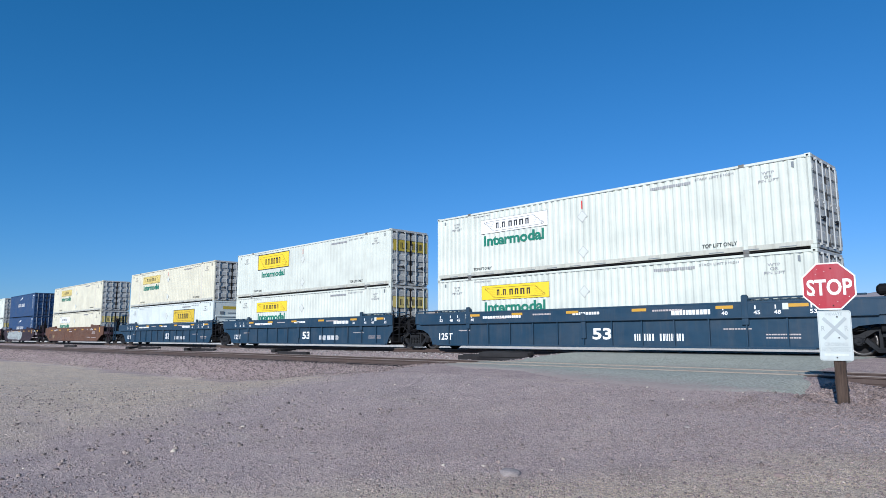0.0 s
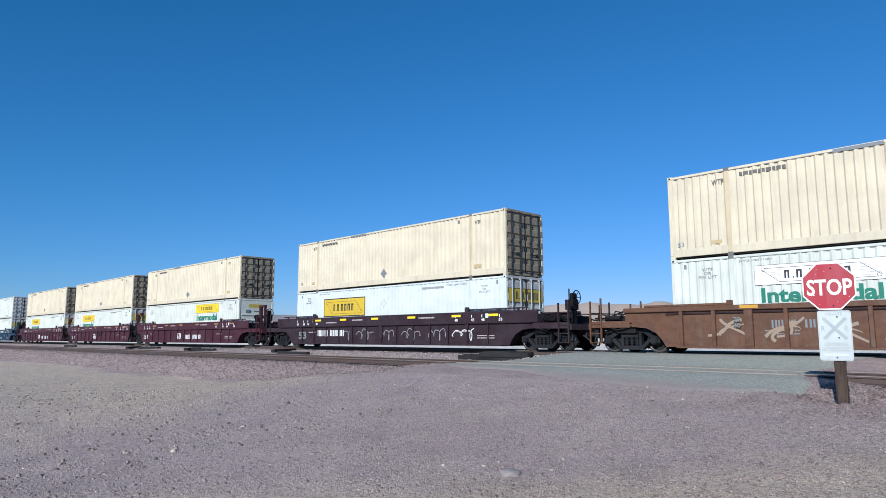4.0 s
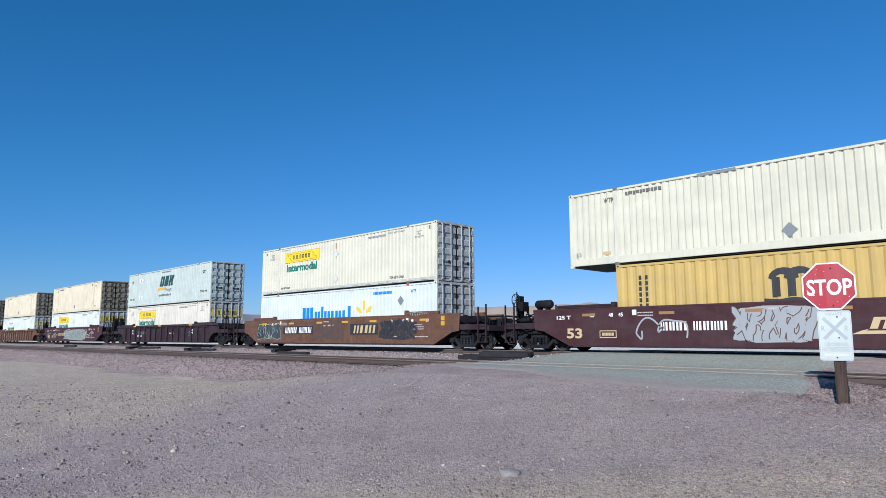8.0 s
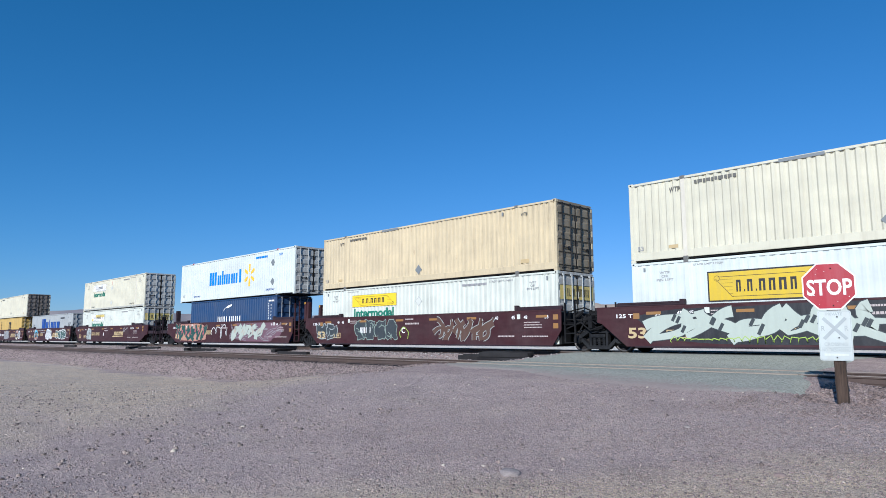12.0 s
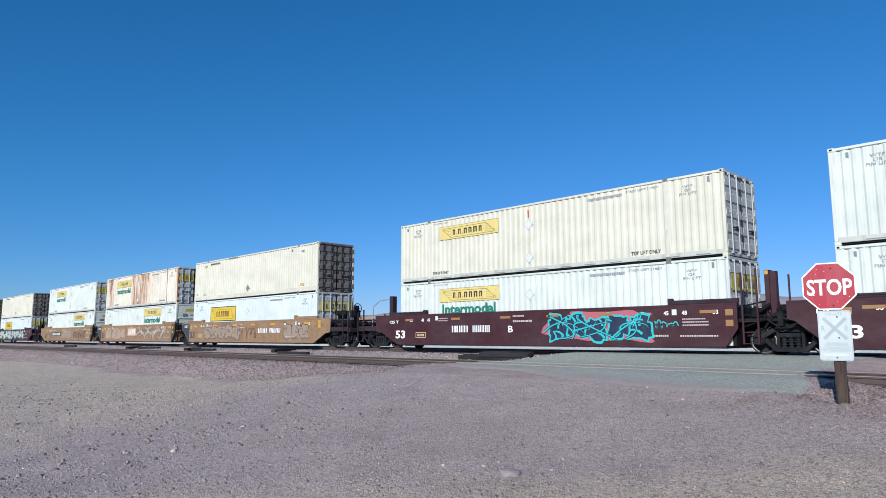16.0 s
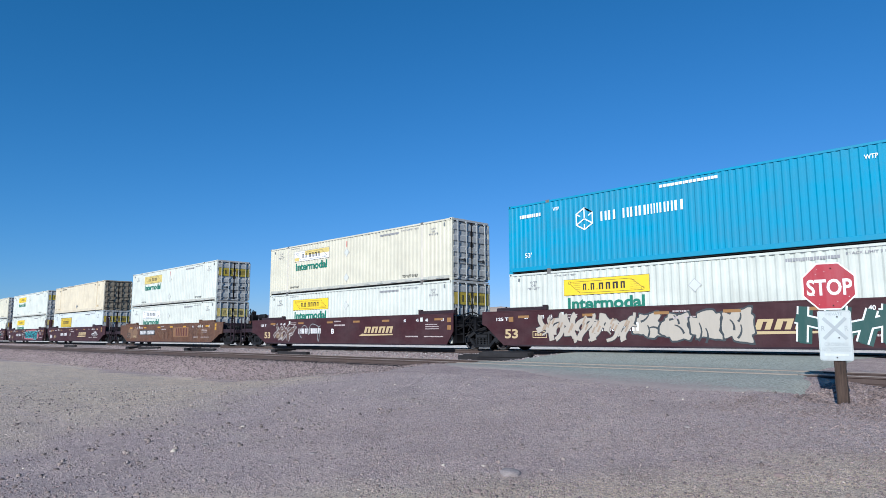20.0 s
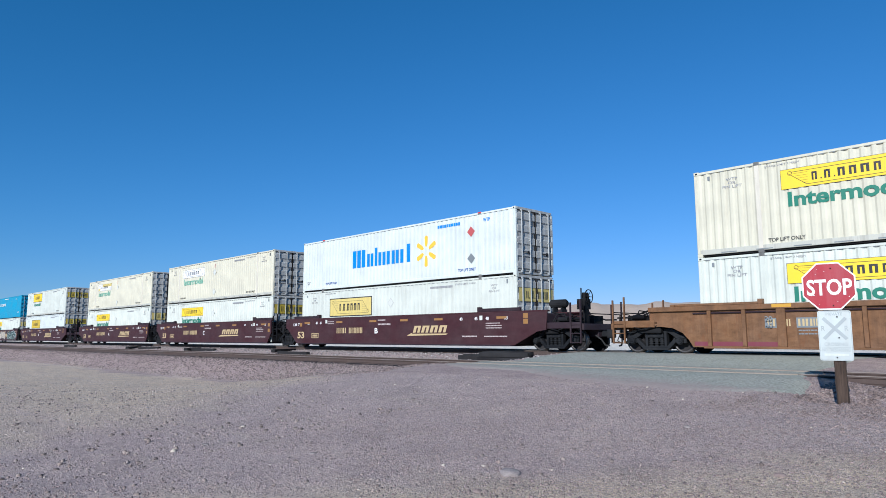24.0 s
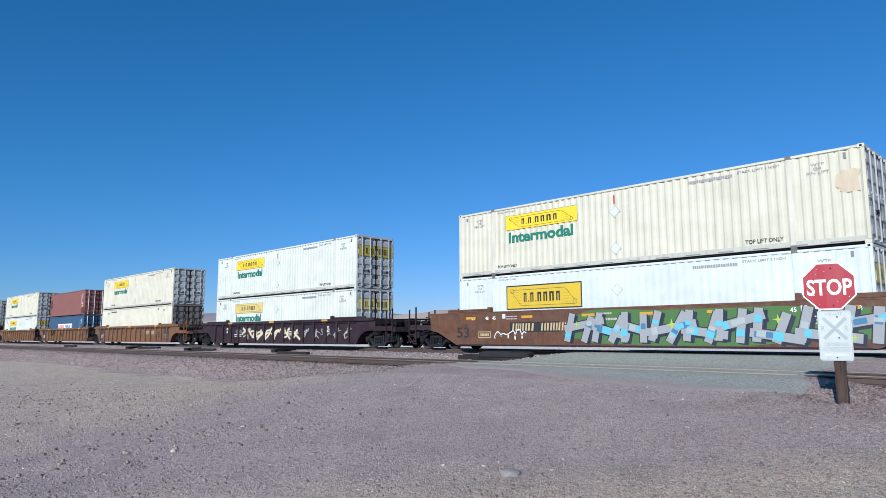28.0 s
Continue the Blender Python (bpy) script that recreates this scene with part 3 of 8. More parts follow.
def scroll_plate(box, x0, z0, w, h, back, ink=INK, border=0.012, name="name_plate"):
    """A long plate with a rolled-paper outline at both ends and a line of plain bars for its name."""
    key = ("plate", x0, z0, w, h, border)
    part(name + "_border", flat_mesh((key, "b"), [rect(x0 - border, x0 + w + border, z0 - border, z0 + h + border)], ink), box, m=pose(0, ON, 0))
    plate = part(name, flat_mesh((key, "p"), [rect(x0, x0 + w, z0, z0 + h)], back), box, m=pose(0, ON - 0.003, 0))
    def lines():
        g = Geo()
        a, b = x0 + 0.06 * w, x0 + 0.2 * w
        c, d = x0 + 0.8 * w, x0 + 0.94 * w
        zt, zb = z0 + 0.84 * h, z0 + 0.12 * h
        for path in ([(a, zt - 0.06 * h), (b, zb)], [(b, zb), (d - 0.02 * w, zb)], [(a + 0.02 * w, zt), (c, zt)], [(c, zt), (d, zb + 0.1 * h)]):
            g.ribbon(path, 0.014, 0)
        for i in range(5):
            zz = zb + (0.1 + 0.13 * i) * h
            g.ribbon([(a + (0.11 - 0.019 * i) * w, zz), (b + 0.01 * w, zz)], 0.006, -0.0005)
            g.ribbon([(c - 0.005 * w, zz), (d - (0.02 + 0.019 * i) * w, zz)], 0.006, -0.0005)
        for cx, cz in ((a + 0.012 * w, zt - 0.05 * h), (d - 0.012 * w, zb + 0.1 * h)):
            g.ribbon([(cx + 0.1 * h * math.cos(i), cz + 0.1 * h * math.sin(i)) for i in np.linspace(0, 6.28, 12)], 0.012, -0.001)
        return g.mesh("scroll_outline", ink)
    part("scroll_outline", cached((key, "lines", ink.name), lines), plate, m=pose(0, -0.003, 0))
    za, zb = z0 + 0.28 * h, z0 + 0.7 * h
    cells, x = [], x0 + 0.24 * w
    for width in (0.05, 0.012, 0.055, 0.012, 0.065, 0.065, 0.075, 0.06):
        top = za + (zb - za) * (1.0 if width > 0.02 else 0.18)
        cells.append((x, x + width * w * 0.8, za, top))
        x += width * w + 0.016 * w
    # each bar with a slit, to keep the weight of print
    shapes = []
    for a, b, c, d in cells:
        if b - a < 0.1:
            shapes.append(rect(a, b, c, d))
        else:
            s = (b - a) * 0.36
            shapes += [rect(a, a + s, c, d), rect(b - s, b, c, d), rect(a + s, b - s, d - 0.22 * (d - c), d)]
    part("name_print", flat_mesh((key, "n"), shapes, ink), plate, m=pose(0, -0.004, 0))


def door_plate(box, long, back):
    part("door_plate", cached(("doorplate", round(long, 2), back.name), lambda: Geo().box(long + 0.011, long + 0.014, 0.14, 1.25, 1.78, 2.34).box(long + 0.011, long + 0.014, 1.42, 2.46, 1.78, 2.34).mesh("door_plate", back)), box)
    def build():
        g = Geo()
        for i, w in enumerate((0.14, 0.05, 0.16, 0.05, 0.15, 0.15, 0.15, 0.14)):
            a = 0.62 + i * 0.185 + (0.06 if i > 3 else 0)
            if w > 0.1:
                g.box(long + 0.014, long + 0.016, a, a + 0.05, 1.9, 2.22).box(long + 0.014, long + 0.016, a + w - 0.05, a + w, 1.9, 2.22)
            else:
                g.box(long + 0.014, long + 0.016, a, a + w, 1.9, 1.95)
        return g.mesh("plate_print", INK)
    part("plate_print", cached(("doorbars", round(long, 2)), build), box)


def freight_box(kind, upper, seed):
    """A long white box of the kind most common on the train, by the way its name plate is painted."""
    side = {"cream": IVORY, "stain": STAINED, "rusty": RUSTY, "smooth": COOL}.get(next((w for w in kind.split("-") if w in ("cream", "stain", "rusty", "smooth")), ""), WHITE)
    style = kind.split("-")[0]
    smooth = side is COOL or style == "framed"
    words = {WHITE: "white", IVORY: "ivory white", STAINED: "stained white", RUSTY: "rusted white", COOL: "bright white"}[side]
    plates = {"yellow": "a yellow plate", "faded": "a faded yellow plate", "pale": "an outlined white plate",
              "half": "a half-peeled plate", "framed": "a black-framed yellow plate", "right": "a yellow plate", "bare": "a faded plate"}
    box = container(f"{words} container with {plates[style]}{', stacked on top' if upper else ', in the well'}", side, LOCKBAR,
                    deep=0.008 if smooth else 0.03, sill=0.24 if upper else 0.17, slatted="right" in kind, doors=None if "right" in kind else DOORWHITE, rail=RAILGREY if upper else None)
    top_dashes(box)
    small_print(box, seed, upper)
    if style == "framed":
        z = 1.72 if upper and kind == "framed-int" else 1.46
        x = 9.4 if "right" in kind else 2.8
        scroll_plate(box, x, z, 3.65, 0.9, YELLOW if "int" in kind else GOLD if "tan" not in kind else PALEYELLOW, border=0.05)
        letters("word", "Intermodal", x + 0.45, x + 3.2, z - 0.55, z - 0.17, ON, GREEN, box, 0.034)
    else:
        back = {"yellow": YELLOW, "faded": PALEYELLOW, "pale": SNOW, "half": SNOW, "right": PALEYELLOW if "dull" in kind else YELLOW, "bare": PALEYELLOW}[style]
        x, z = (9.58, 2.06) if style == "right" else (2.76, 1.88)
        scroll_plate(box, x, z, 3.62, 0.6, back)
        if style == "half":
            part("peeling_patch", flat_mesh("half", [rect(3.9, 6.37, 2.2, 2.47), rect(2.78, 3.3, 1.9, 2.1)], PALEYELLOW), box, m=pose(0, ON - 0.0042, 0))
        if style != "bare":
            letters("word", "Intermodal", x + 0.16, x + 3.42, z - 0.56, z - 0.1, ON, PALEGREEN if "pg" in kind else GREEN, box, 0.034)
    if "right" not in kind and not (upper and ("cream" in kind or style in ("pale", "bare"))):
        door_plate(box, FULL, OLIVE if seed % 4 else PALEYELLOW)
    diamond(box, 8.02, 2.0 if not upper else 0.62, 0.24, PLACARD, GHOST)
    if seed % 2:
        part("red_dash", flat_mesh("reddash", [rect(7.99, 8.04, 2.3, 2.62)], SCARLET), box, m=pose(0, ON, 0))
        if upper:
            diamond(box, 8.02, 2.0, 0.24, PLACARD, GHOST)
    return box


def cream_box(colour, seed, upper=True):
    word = {CREAM: "cream", DUSTY: "dirty cream", IVORY: "pale ivory"}[colour]
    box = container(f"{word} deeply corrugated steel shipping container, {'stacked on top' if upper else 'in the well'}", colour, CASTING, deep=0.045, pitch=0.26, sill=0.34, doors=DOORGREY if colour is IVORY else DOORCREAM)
    top_dashes(box)
    letters("weight_mark", "WTP", 1.55, 1.95, HIGH - 0.52, HIGH - 0.34, ON, WORNINK, box)
    letters("weight_mark", "WTP", 14.35, 14.7, HIGH - 0.5, HIGH - 0.35, ON, WORNINK, box)
    part("number_stencil", flat_mesh("creamid", bars(2.45, 3.9, HIGH - 0.35, HIGH - 0.23, 10, 8), WORNINK), box, m=pose(0, ON, 0))
    letters("length_mark", "53", 0.28, 0.5, 0.42, 0.58, ON, FADEDINK, box)
    part("rust_label", flat_mesh("creamlabel", [rect(1.45, 1.8, 0.42, 0.54), rect(14.3, 14.75, 0.42, 0.58)], BONE), box, m=pose(0, ON, 0))
    diamond(box, 8.0, 0.62, 0.24, SLATE)
    part("vent", flat_mesh("creamvent", [rect(13.3, 13.4, HIGH - 0.36, HIGH - 0.2)], SLATE), box, m=pose(0, ON, 0))
    if seed % 2:
        part("scraped_patch", flat_mesh("scrape", [rect(5.2 + 0.0, 6.5, HIGH - 0.14, HIGH - 0.04)], SLATE), box, m=pose(0, -0.004, 0))
    return box


def spark_box(upper, seed, placard=None):
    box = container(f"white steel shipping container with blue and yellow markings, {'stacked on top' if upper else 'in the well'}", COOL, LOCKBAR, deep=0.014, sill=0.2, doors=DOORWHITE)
    top_dashes(box)
    z = 1.06
    shapes = []
    # plain upright bars of a large blue name: tall, short, tall, broad, short, narrow, tall
    x = 4.78
    for w, h, slit in ((1.18, 0.93, 2), (0.6, 0.68, 1), (0.2, 0.95, 0), (1.0, 0.68, 2), (0.62, 0.68, 1), (0.42, 0.68, 0), (0.42, 0.9, 0)):
        if slit == 0:
            shapes.append(rect(x, x + min(w, 0.24), z, z + h))
        else:
            k = 3 if w > 0.8 else 2
            s = w / k
            shapes += [rect(x + s * q + 0.03, x + s * (q + 1) - 0.06, z, z + h) for q in range(k)]
        x += w + 0.07
    part("blue_name_print", flat_mesh("bluename", shapes, BLUE), box, m=pose(0, ON, 0))
    petals = []
    for i in range(6):
        a = radians(90 + 60 * i)
        c, s = math.cos(a), math.sin(a)
        pts = [(0.22, -0.05), (0.36, -0.1), (0.7, -0.11), (0.76, 0), (0.7, 0.11), (0.36, 0.1), (0.22, 0.05)]
        petals.append([(10.62 + u * c - v * s, 1.47 + u * s + v * c) for u, v in pts])
    part("golden_mark", flat_mesh("petals", petals, SPARK), box, m=pose(0, ON, 0))
    diamond(box, 13.57, 2.08, 0.24, placard or SLATE)
    diamond(box, 13.57, 0.87, 0.24, SLATE)
    letters("lift_notice", "TOP LIFT ONLY", 12.75, 13.85, 0.32, 0.45, ON, DEEPBLUE, box)
    letters("lift_notice", "TOP LIFT ONLY", 2.28, 3.4, 0.32, 0.44, ON, DEEPBLUE, box)
    letters("weight_mark", "WTP", 14.3, 14.7, HIGH - 0.46, HIGH - 0.3, ON, BLUE, box)
    letters("length_mark", "53'", 0.45, 0.75, 0.4, 0.58, ON, FADEDINK, box)
    part("number_stencil", flat_mesh("sparkid", bars(11.4, 12.9, HIGH - 0.44, HIGH - 0.3, 10, 8), BLUE), box, m=pose(0, ON, 0))
    tab = cached("redtab", lambda: Geo().box(-0.1, 0.1, -0.012, 0.1, -0.06, 0.0).mesh("red_tab", SCARLET, 0.006))
    for xx in (POST, FULL - POST):
        part("red_tab", tab, box, m=pose(xx, 0, HIGH))
    return box


def grey_box(seed):
    box = container("pale grey corrugated shipping container with a green emblem, stacked on top", GREY, ZINC, deep=0.03, pitch=0.27, sill=0.24)
    top_dashes(box)
    emblem = []
    for x, w in ((6.85, 0.8), (7.75, 0.72), (8.6, 0.78)):
        z0, z1, lean = 1.5, 2.32, 0.38
        for a, b, lo, hi in ((0, 0.3, 0, 1), (w - 0.4, w - 0.04, 0, 1)):
            za, zb = z0 + (z1 - z0) * lo, z0 + (z1 - z0) * hi
            emblem.append([(x + a + lean * (za - z0), za), (x + b + lean * (za - z0), za), (x + b + lean * (zb - z0), zb), (x + a + lean * (zb - z0), zb)])
    part("emblem", flat_mesh("greyemblem", emblem, PINE), box, m=pose(0, ON, 0))
    part("orange_band", flat_mesh("band", [[(6.5, 1.22), (7.95, 1.22), (8.05, 1.4), (6.6, 1.4)]], ORANGE), box, m=pose(0, ON, 0))
    letters("word", "Freight", 8.1, 9.3, 1.02, 1.3, ON, SLATE, box, 0.01, 0.2)
    part("small_print", flat_mesh("company", bars(6.8, 9.2, 0.72, 0.9, 15, 4, 0.1, 0.5), SLATE), box, m=pose(0, ON, 0))
    part("small_print", flat_mesh("greynotice", bars(7.2, 8.9, 2.6, 2.7, 15, 9), SLATE), box, m=pose(0, ON, 0))
    letters("length_mark", "53'", 0.75, 1.1, 2.06, 2.3, ON, INK, box)
    letters("length_mark", "53'", 14.7, 15.2, 2.06, 2.3, ON, INK, box)
    letters("lift_notice", "TOP LIFT ONLY", 14.4, 15.6, 0.7, 0.84, ON, INK, box)
    letters("lift_notice", "TOP LIFT ONLY", 0.35, 1.5, 0.6, 0.74, ON, INK, box)
    for x in (2.65, 3.2):
        for z in (2.24, 0.8):
            diamond(box, x, z, 0.2, SNOW)
    tab = cached("redtab", lambda: Geo().box(-0.1, 0.1, -0.012, 0.1, -0.06, 0.0).mesh("red_tab", SCARLET, 0.006))
    for xx in (POST, FULL - POST):
        part("red_tab", tab, box, m=pose(xx, 0, HIGH))
    return box


def blue_long_box(seed):
    box = container("bright blue corrugated shipping container with white markings, stacked on top", SKYBLUE, ZINC, deep=0.03, pitch=0.235, sill=0.24)
    hexa = [[(3.77 + r * math.sin(radians(60 * i)), 1.9 + r * math.cos(radians(60 * i))) for i in range(6)] for r in (0.42,)][0]
    def hexring():
        g = Geo()
        g.ribbon(hexa + hexa[:2], 0.06, 0)
        for i in (0, 2, 4):
            g.ribbon([(3.77, 1.9), hexa[i]], 0.05, -0.001)
        for i in (1, 3, 5):
            g.ribbon([(3.77 + 0.5 * (hexa[i][0] - 3.77), 1.9 + 0.5 * (hexa[i][1] - 1.9)), hexa[i]], 0.05, -0.001)
        return g.mesh("hexagon_mark", SNOW)
    part("hexagon_mark", cached("hexring", hexring), box, m=pose(0, ON, 0))
    shapes = []
    for a, b in ((4.46, 5.15), (5.4, 7.78)):
        for o in bars(a, b, 1.72, 2.08, 2 if a < 5 else 8, 12):
            x0, x1 = o[0][0], o[1][0]
            s = (x1 - x0) * 0.3
            shapes += [rect(x0, x0 + s, 1.72, 2.08), rect(x1 - s, x1, 1.72, 2.08)]
    part("white_name_print", flat_mesh("hexname", shapes, SNOW), box, m=pose(0, ON, 0))
    letters("length_mark", "53'", 0.85, 1.2, 0.62, 0.82, ON, SNOW, box)
    letters("length_mark", "53'", 14.65, 15.15, 0.62, 0.88, ON, SNOW, box)
    letters("weight_mark", "WTP", 2.3, 2.6, 2.4, 2.54, ON, SNOW, box)
    letters("weight_mark", "WTP", 13.2, 13.55, 2.4, 2.54, ON, SNOW, box)
    part("number_stencil", flat_mesh("hexid", bars(0.6, 1.7, 2.28, 2.42, 9, 3) + bars(6.9, 9.0, 2.6, 2.7, 16, 5), SNOW), box, m=pose(0, ON, 0))
    return box


def silver_box(seed):
    box = container("silver corrugated container with large blue bars, alone in the well", SILVER, ZINC, deep=0.055, pitch=0.28, sill=0.2)
    top_dashes(box)
    shapes, x = [], 4.4
    for w, h, slit in ((1.55, 1.5, 2), (1.05, 1.12, 1), (0.7, 1.4, 0), (0.95, 1.12, 1), (1.15, 1.12, 1), (1.1, 1.12, 3)):
        z, s = 0.95, 0.34
        if slit == 0:
            shapes += [rect(x + 0.15, x + 0.45, z, z + h)]
        else:
            k = 3 if slit == 2 else 2
            s = w / k
            shapes += [rect(x + s * q + 0.02, x + s * (q + 1) - 0.07, z, z + h) for q in range(k)]
        x += w + 0.12
    part("blue_name_print", flat_mesh("silvername", shapes, DEEPBLUE), box, m=pose(0, ON, 0))
    letters("length_mark", "53'", 0.7, 1.3, 1.52, 1.86, ON, INK, box)
    letters("length_mark", "53'", 14.7, 15.45, 1.5, 1.9, ON, INK, box)
    letters("weight_mark", "WTP", 14.3, 14.65, 2.36, 2.5, ON, INK, box)
    part("number_stencil", flat_mesh("silverid", bars(11.7, 13.2, 2.34, 2.5, 11, 2), INK), box, m=pose(0, ON, 0))
    return box


def sea_box(kind, seed, upper=False):
    """A forty-foot sea container."""
    long = 12.192
    colour, high, label = {
        "mustard": (MUSTARD, HIGH, "mustard yellow forty-foot container with a black emblem, in the well"),
        "navy": (NAVYBOX, HIGH, "deep blue forty-foot container with white markings"),
        "oxide": (OXIDE, 2.591, "faded oxide-red forty-foot container, stacked on top"),
        "teal": (TEALBLUE, 2.591, "faded blue forty-foot container with a white name panel, in the well")}[kind]
    box = container(label, colour, SNOW if kind in ("oxide", "teal") else ZINC, long, high, deep=0.04, pitch=0.3 if kind != "mustard" else 0.36, sill=0.16)
    if kind == "mustard":
        def emblem():
            g = Geo()
            for x in (5.4, 5.85, 6.3):
                g.flat(rect(x, x + 0.24, 1.5, 2.1), 0)
            g.ribbon([(5.4 + 0.345 + 0.345 * math.cos(a), 2.05 + 0.24 * math.sin(a)) for a in np.linspace(3.14, 0, 9)], 0.2, -0.001)
            g.ribbon([(5.85 + 0.345 + 0.345 * math.cos(a), 2.05 + 0.24 * math.sin(a)) for a in np.linspace(3.14, 0, 9)], 0.2, -0.002)
            g.ribbon([(5.15, 1.4), (5.6, 1.36), (6.0, 1.42), (6.4, 1.36), (6.8, 1.42)], 0.12, -0.001)
            return g.mesh("emblem", INK)
        part("emblem", cached("mustard_emblem", emblem), box, m=pose(0, ON, 0))
        part("upright_print", flat_mesh("mbars", [rect(x, x + 0.1, z, z + 0.15) for x in (0.9, 1.15) for z in np.arange(0.7, 2.4, 0.2)], INK), box, m=pose(0, ON, 0))
        part("warning_triangle", flat_mesh("tri", [[(11.0, 1.25), (11.3, 1.25), (11.15, 1.55)]], LEMON), box, m=pose(0, ON, 0))
    elif kind == "navy":
        shapes = []
        for a, b in ((4.3, 5.75), (6.0, 7.65)):
            for o in bars(a, b, 1.32, 1.72, 3, 5):
                x0, x1 = o[0][0], o[1][0]
                s = (x1 - x0) * 0.28
                shapes += [rect(x0, x0 + s, 1.32, 1.72), rect(x1 - s, x1, 1.32, 1.72)]
        part("white_name_print", flat_mesh("bluepanelname", shapes, SNOW), box, m=pose(0, ON, 0))
        swoosh = [(4.95, 1.95), (5.3, 2.25), (5.8, 2.45), (6.4, 2.55), (6.35, 2.42), (5.9, 2.3), (5.5, 2.3), (5.2, 2.14)]
        part("white_swoosh", flat_mesh("swoosh", [swoosh], SNOW), box, m=pose(0, ON, 0))
        part("number_stencil", flat_mesh("navyid", bars(11.2, 11.9, 2.52, 2.62, 4, 7) + [rect(x, x + 0.07, z, z + 0.09) for x in (11.2, 11.5) for z in np.arange(1.0, 2.4, 0.15 if x < 11.3 else 0.21)], SNOW), box, m=pose(0, ON, 0))
    elif kind == "teal":
        part("white_name_panel", flat_mesh("whitepanel", [rect(3.45, 8.47, 1.0, 1.77)], SNOW), box, m=pose(0, ON, 0))
        for a, b, mat in ((3.55, 5.65, SCARLET), (5.95, 8.35, DEEPBLUE)):
            shapes = []
            for o in bars(a, b, 1.15, 1.65, 3, 5):
                x0, x1 = o[0][0], o[1][0]
                s = (x1 - x0) * 0.28
                shapes += [rect(x0, x0 + s, 1.15, 1.65), rect(x1 - s, x1, 1.15, 1.65)]
            part("name_print", flat_mesh(("panelname", a), shapes, mat), box, m=pose(0, ON - 0.003, 0))
    if kind in ("teal", "oxide"):
        part("upright_print", flat_mesh("sidebars", [rect(11.05, 11.12, z, z + 0.1) for z in np.arange(0.7, 2.1, 0.16)] + [rect(11.4, 11.5, 1.7, 2.2), rect(11.4, 11.52, 1.1, 1.3)], SNOW), box, m=pose(0, ON, 0))
        part("warning_triangle", flat_mesh("tri2", [[(11.35, 0.82), (11.65, 0.82), (11.5, 1.08)]], LEMON), box, m=pose(0, ON, 0))
    if kind == "oxide":
        part("repainted_patch", flat_mesh("redpatch", [rect(0.1, 0.75, 0.9, 1.9), rect(11.2, 12.0, 0.2, 0.8), rect(0.1, 0.4, 0.15, 0.5)], mark("deep_red_patch", (0.2, 0.035, 0.045))), box, m=pose(0, ON + 0.002, 0))
    return box


# ---- well cars ----
RAIL = 0.18            # top of the main track's rails
OUT = -0.22            # y of a well car's outer side, from the container's near side
MID = WIDE / 2         # the track's centre line in a car's own y


def mirrored(geo):
    """The same shape on the far side."""
    g = Geo()
    g.v = [(x, WIDE - y, z) for x, y, z in geo.v]
    g.f = [f[::-1] for f in geo.f]
    return g


def frame_truck():
    """A side frame of a truck: arched top member, two windows, spring seat, columns and pedestals, in x and z round the truck's middle."""
    g = Geo()
    y0, y1 = -0.1, 0.1
    g.prism([(-1.1, 0.34), (-0.76, 0.34), (-0.74, 0.52), (-0.46, 0.7), (0.46, 0.7), (0.74, 0.52), (0.76, 0.34), (1.1, 0.34), (1.12, 0.56),
             (0.86, 0.63), (0.5, 0.83), (-0.5, 0.83), (-0.86, 0.63), (-1.12, 0.56)], y0, y1)
    g.prism([(-0.76, 0.4), (-0.44, 0.1), (0.44, 0.1), (0.76, 0.4), (0.7, 0.52), (0.38, 0.21), (-0.38, 0.21), (-0.7, 0.52)], y0 - 0.02, y1 - 0.01)
    for x in (-0.4, 0.31):
        g.box(x, x + 0.09, y0 - 0.01, y1 - 0.01, 0.2, 0.76)
    g.box(-0.3, 0.3, y0 - 0.05, y1, 0.53, 0.67)                      # the bolster's end
    for x in (-0.2, 0.08):
        g.box(x, x + 0.12, y0 - 0.065, y0 - 0.05, 0.56, 0.64)
    g.box(-0.44, 0.44, y0 - 0.03, y1, 0.19, 0.235)                   # spring seat
    for s in (-1, 1):
        g.box(s * 0.89 - 0.17, s * 0.89 + 0.17, y0 - 0.03, y1, 0.5, 0.6)     # adapter over the bearing
        g.rod((s * 0.62, y0 - 0.03, 0.3), (s * 0.62, y1, 0.3), 0.035, 8)
        g.pipe([(s * 0.5, y0 - 0.05, 0.87), (s * 0.78, y0 - 0.05, 0.72), (s * 1.3, y0 - 0.03, 0.7)], 0.018, 6)
    return g


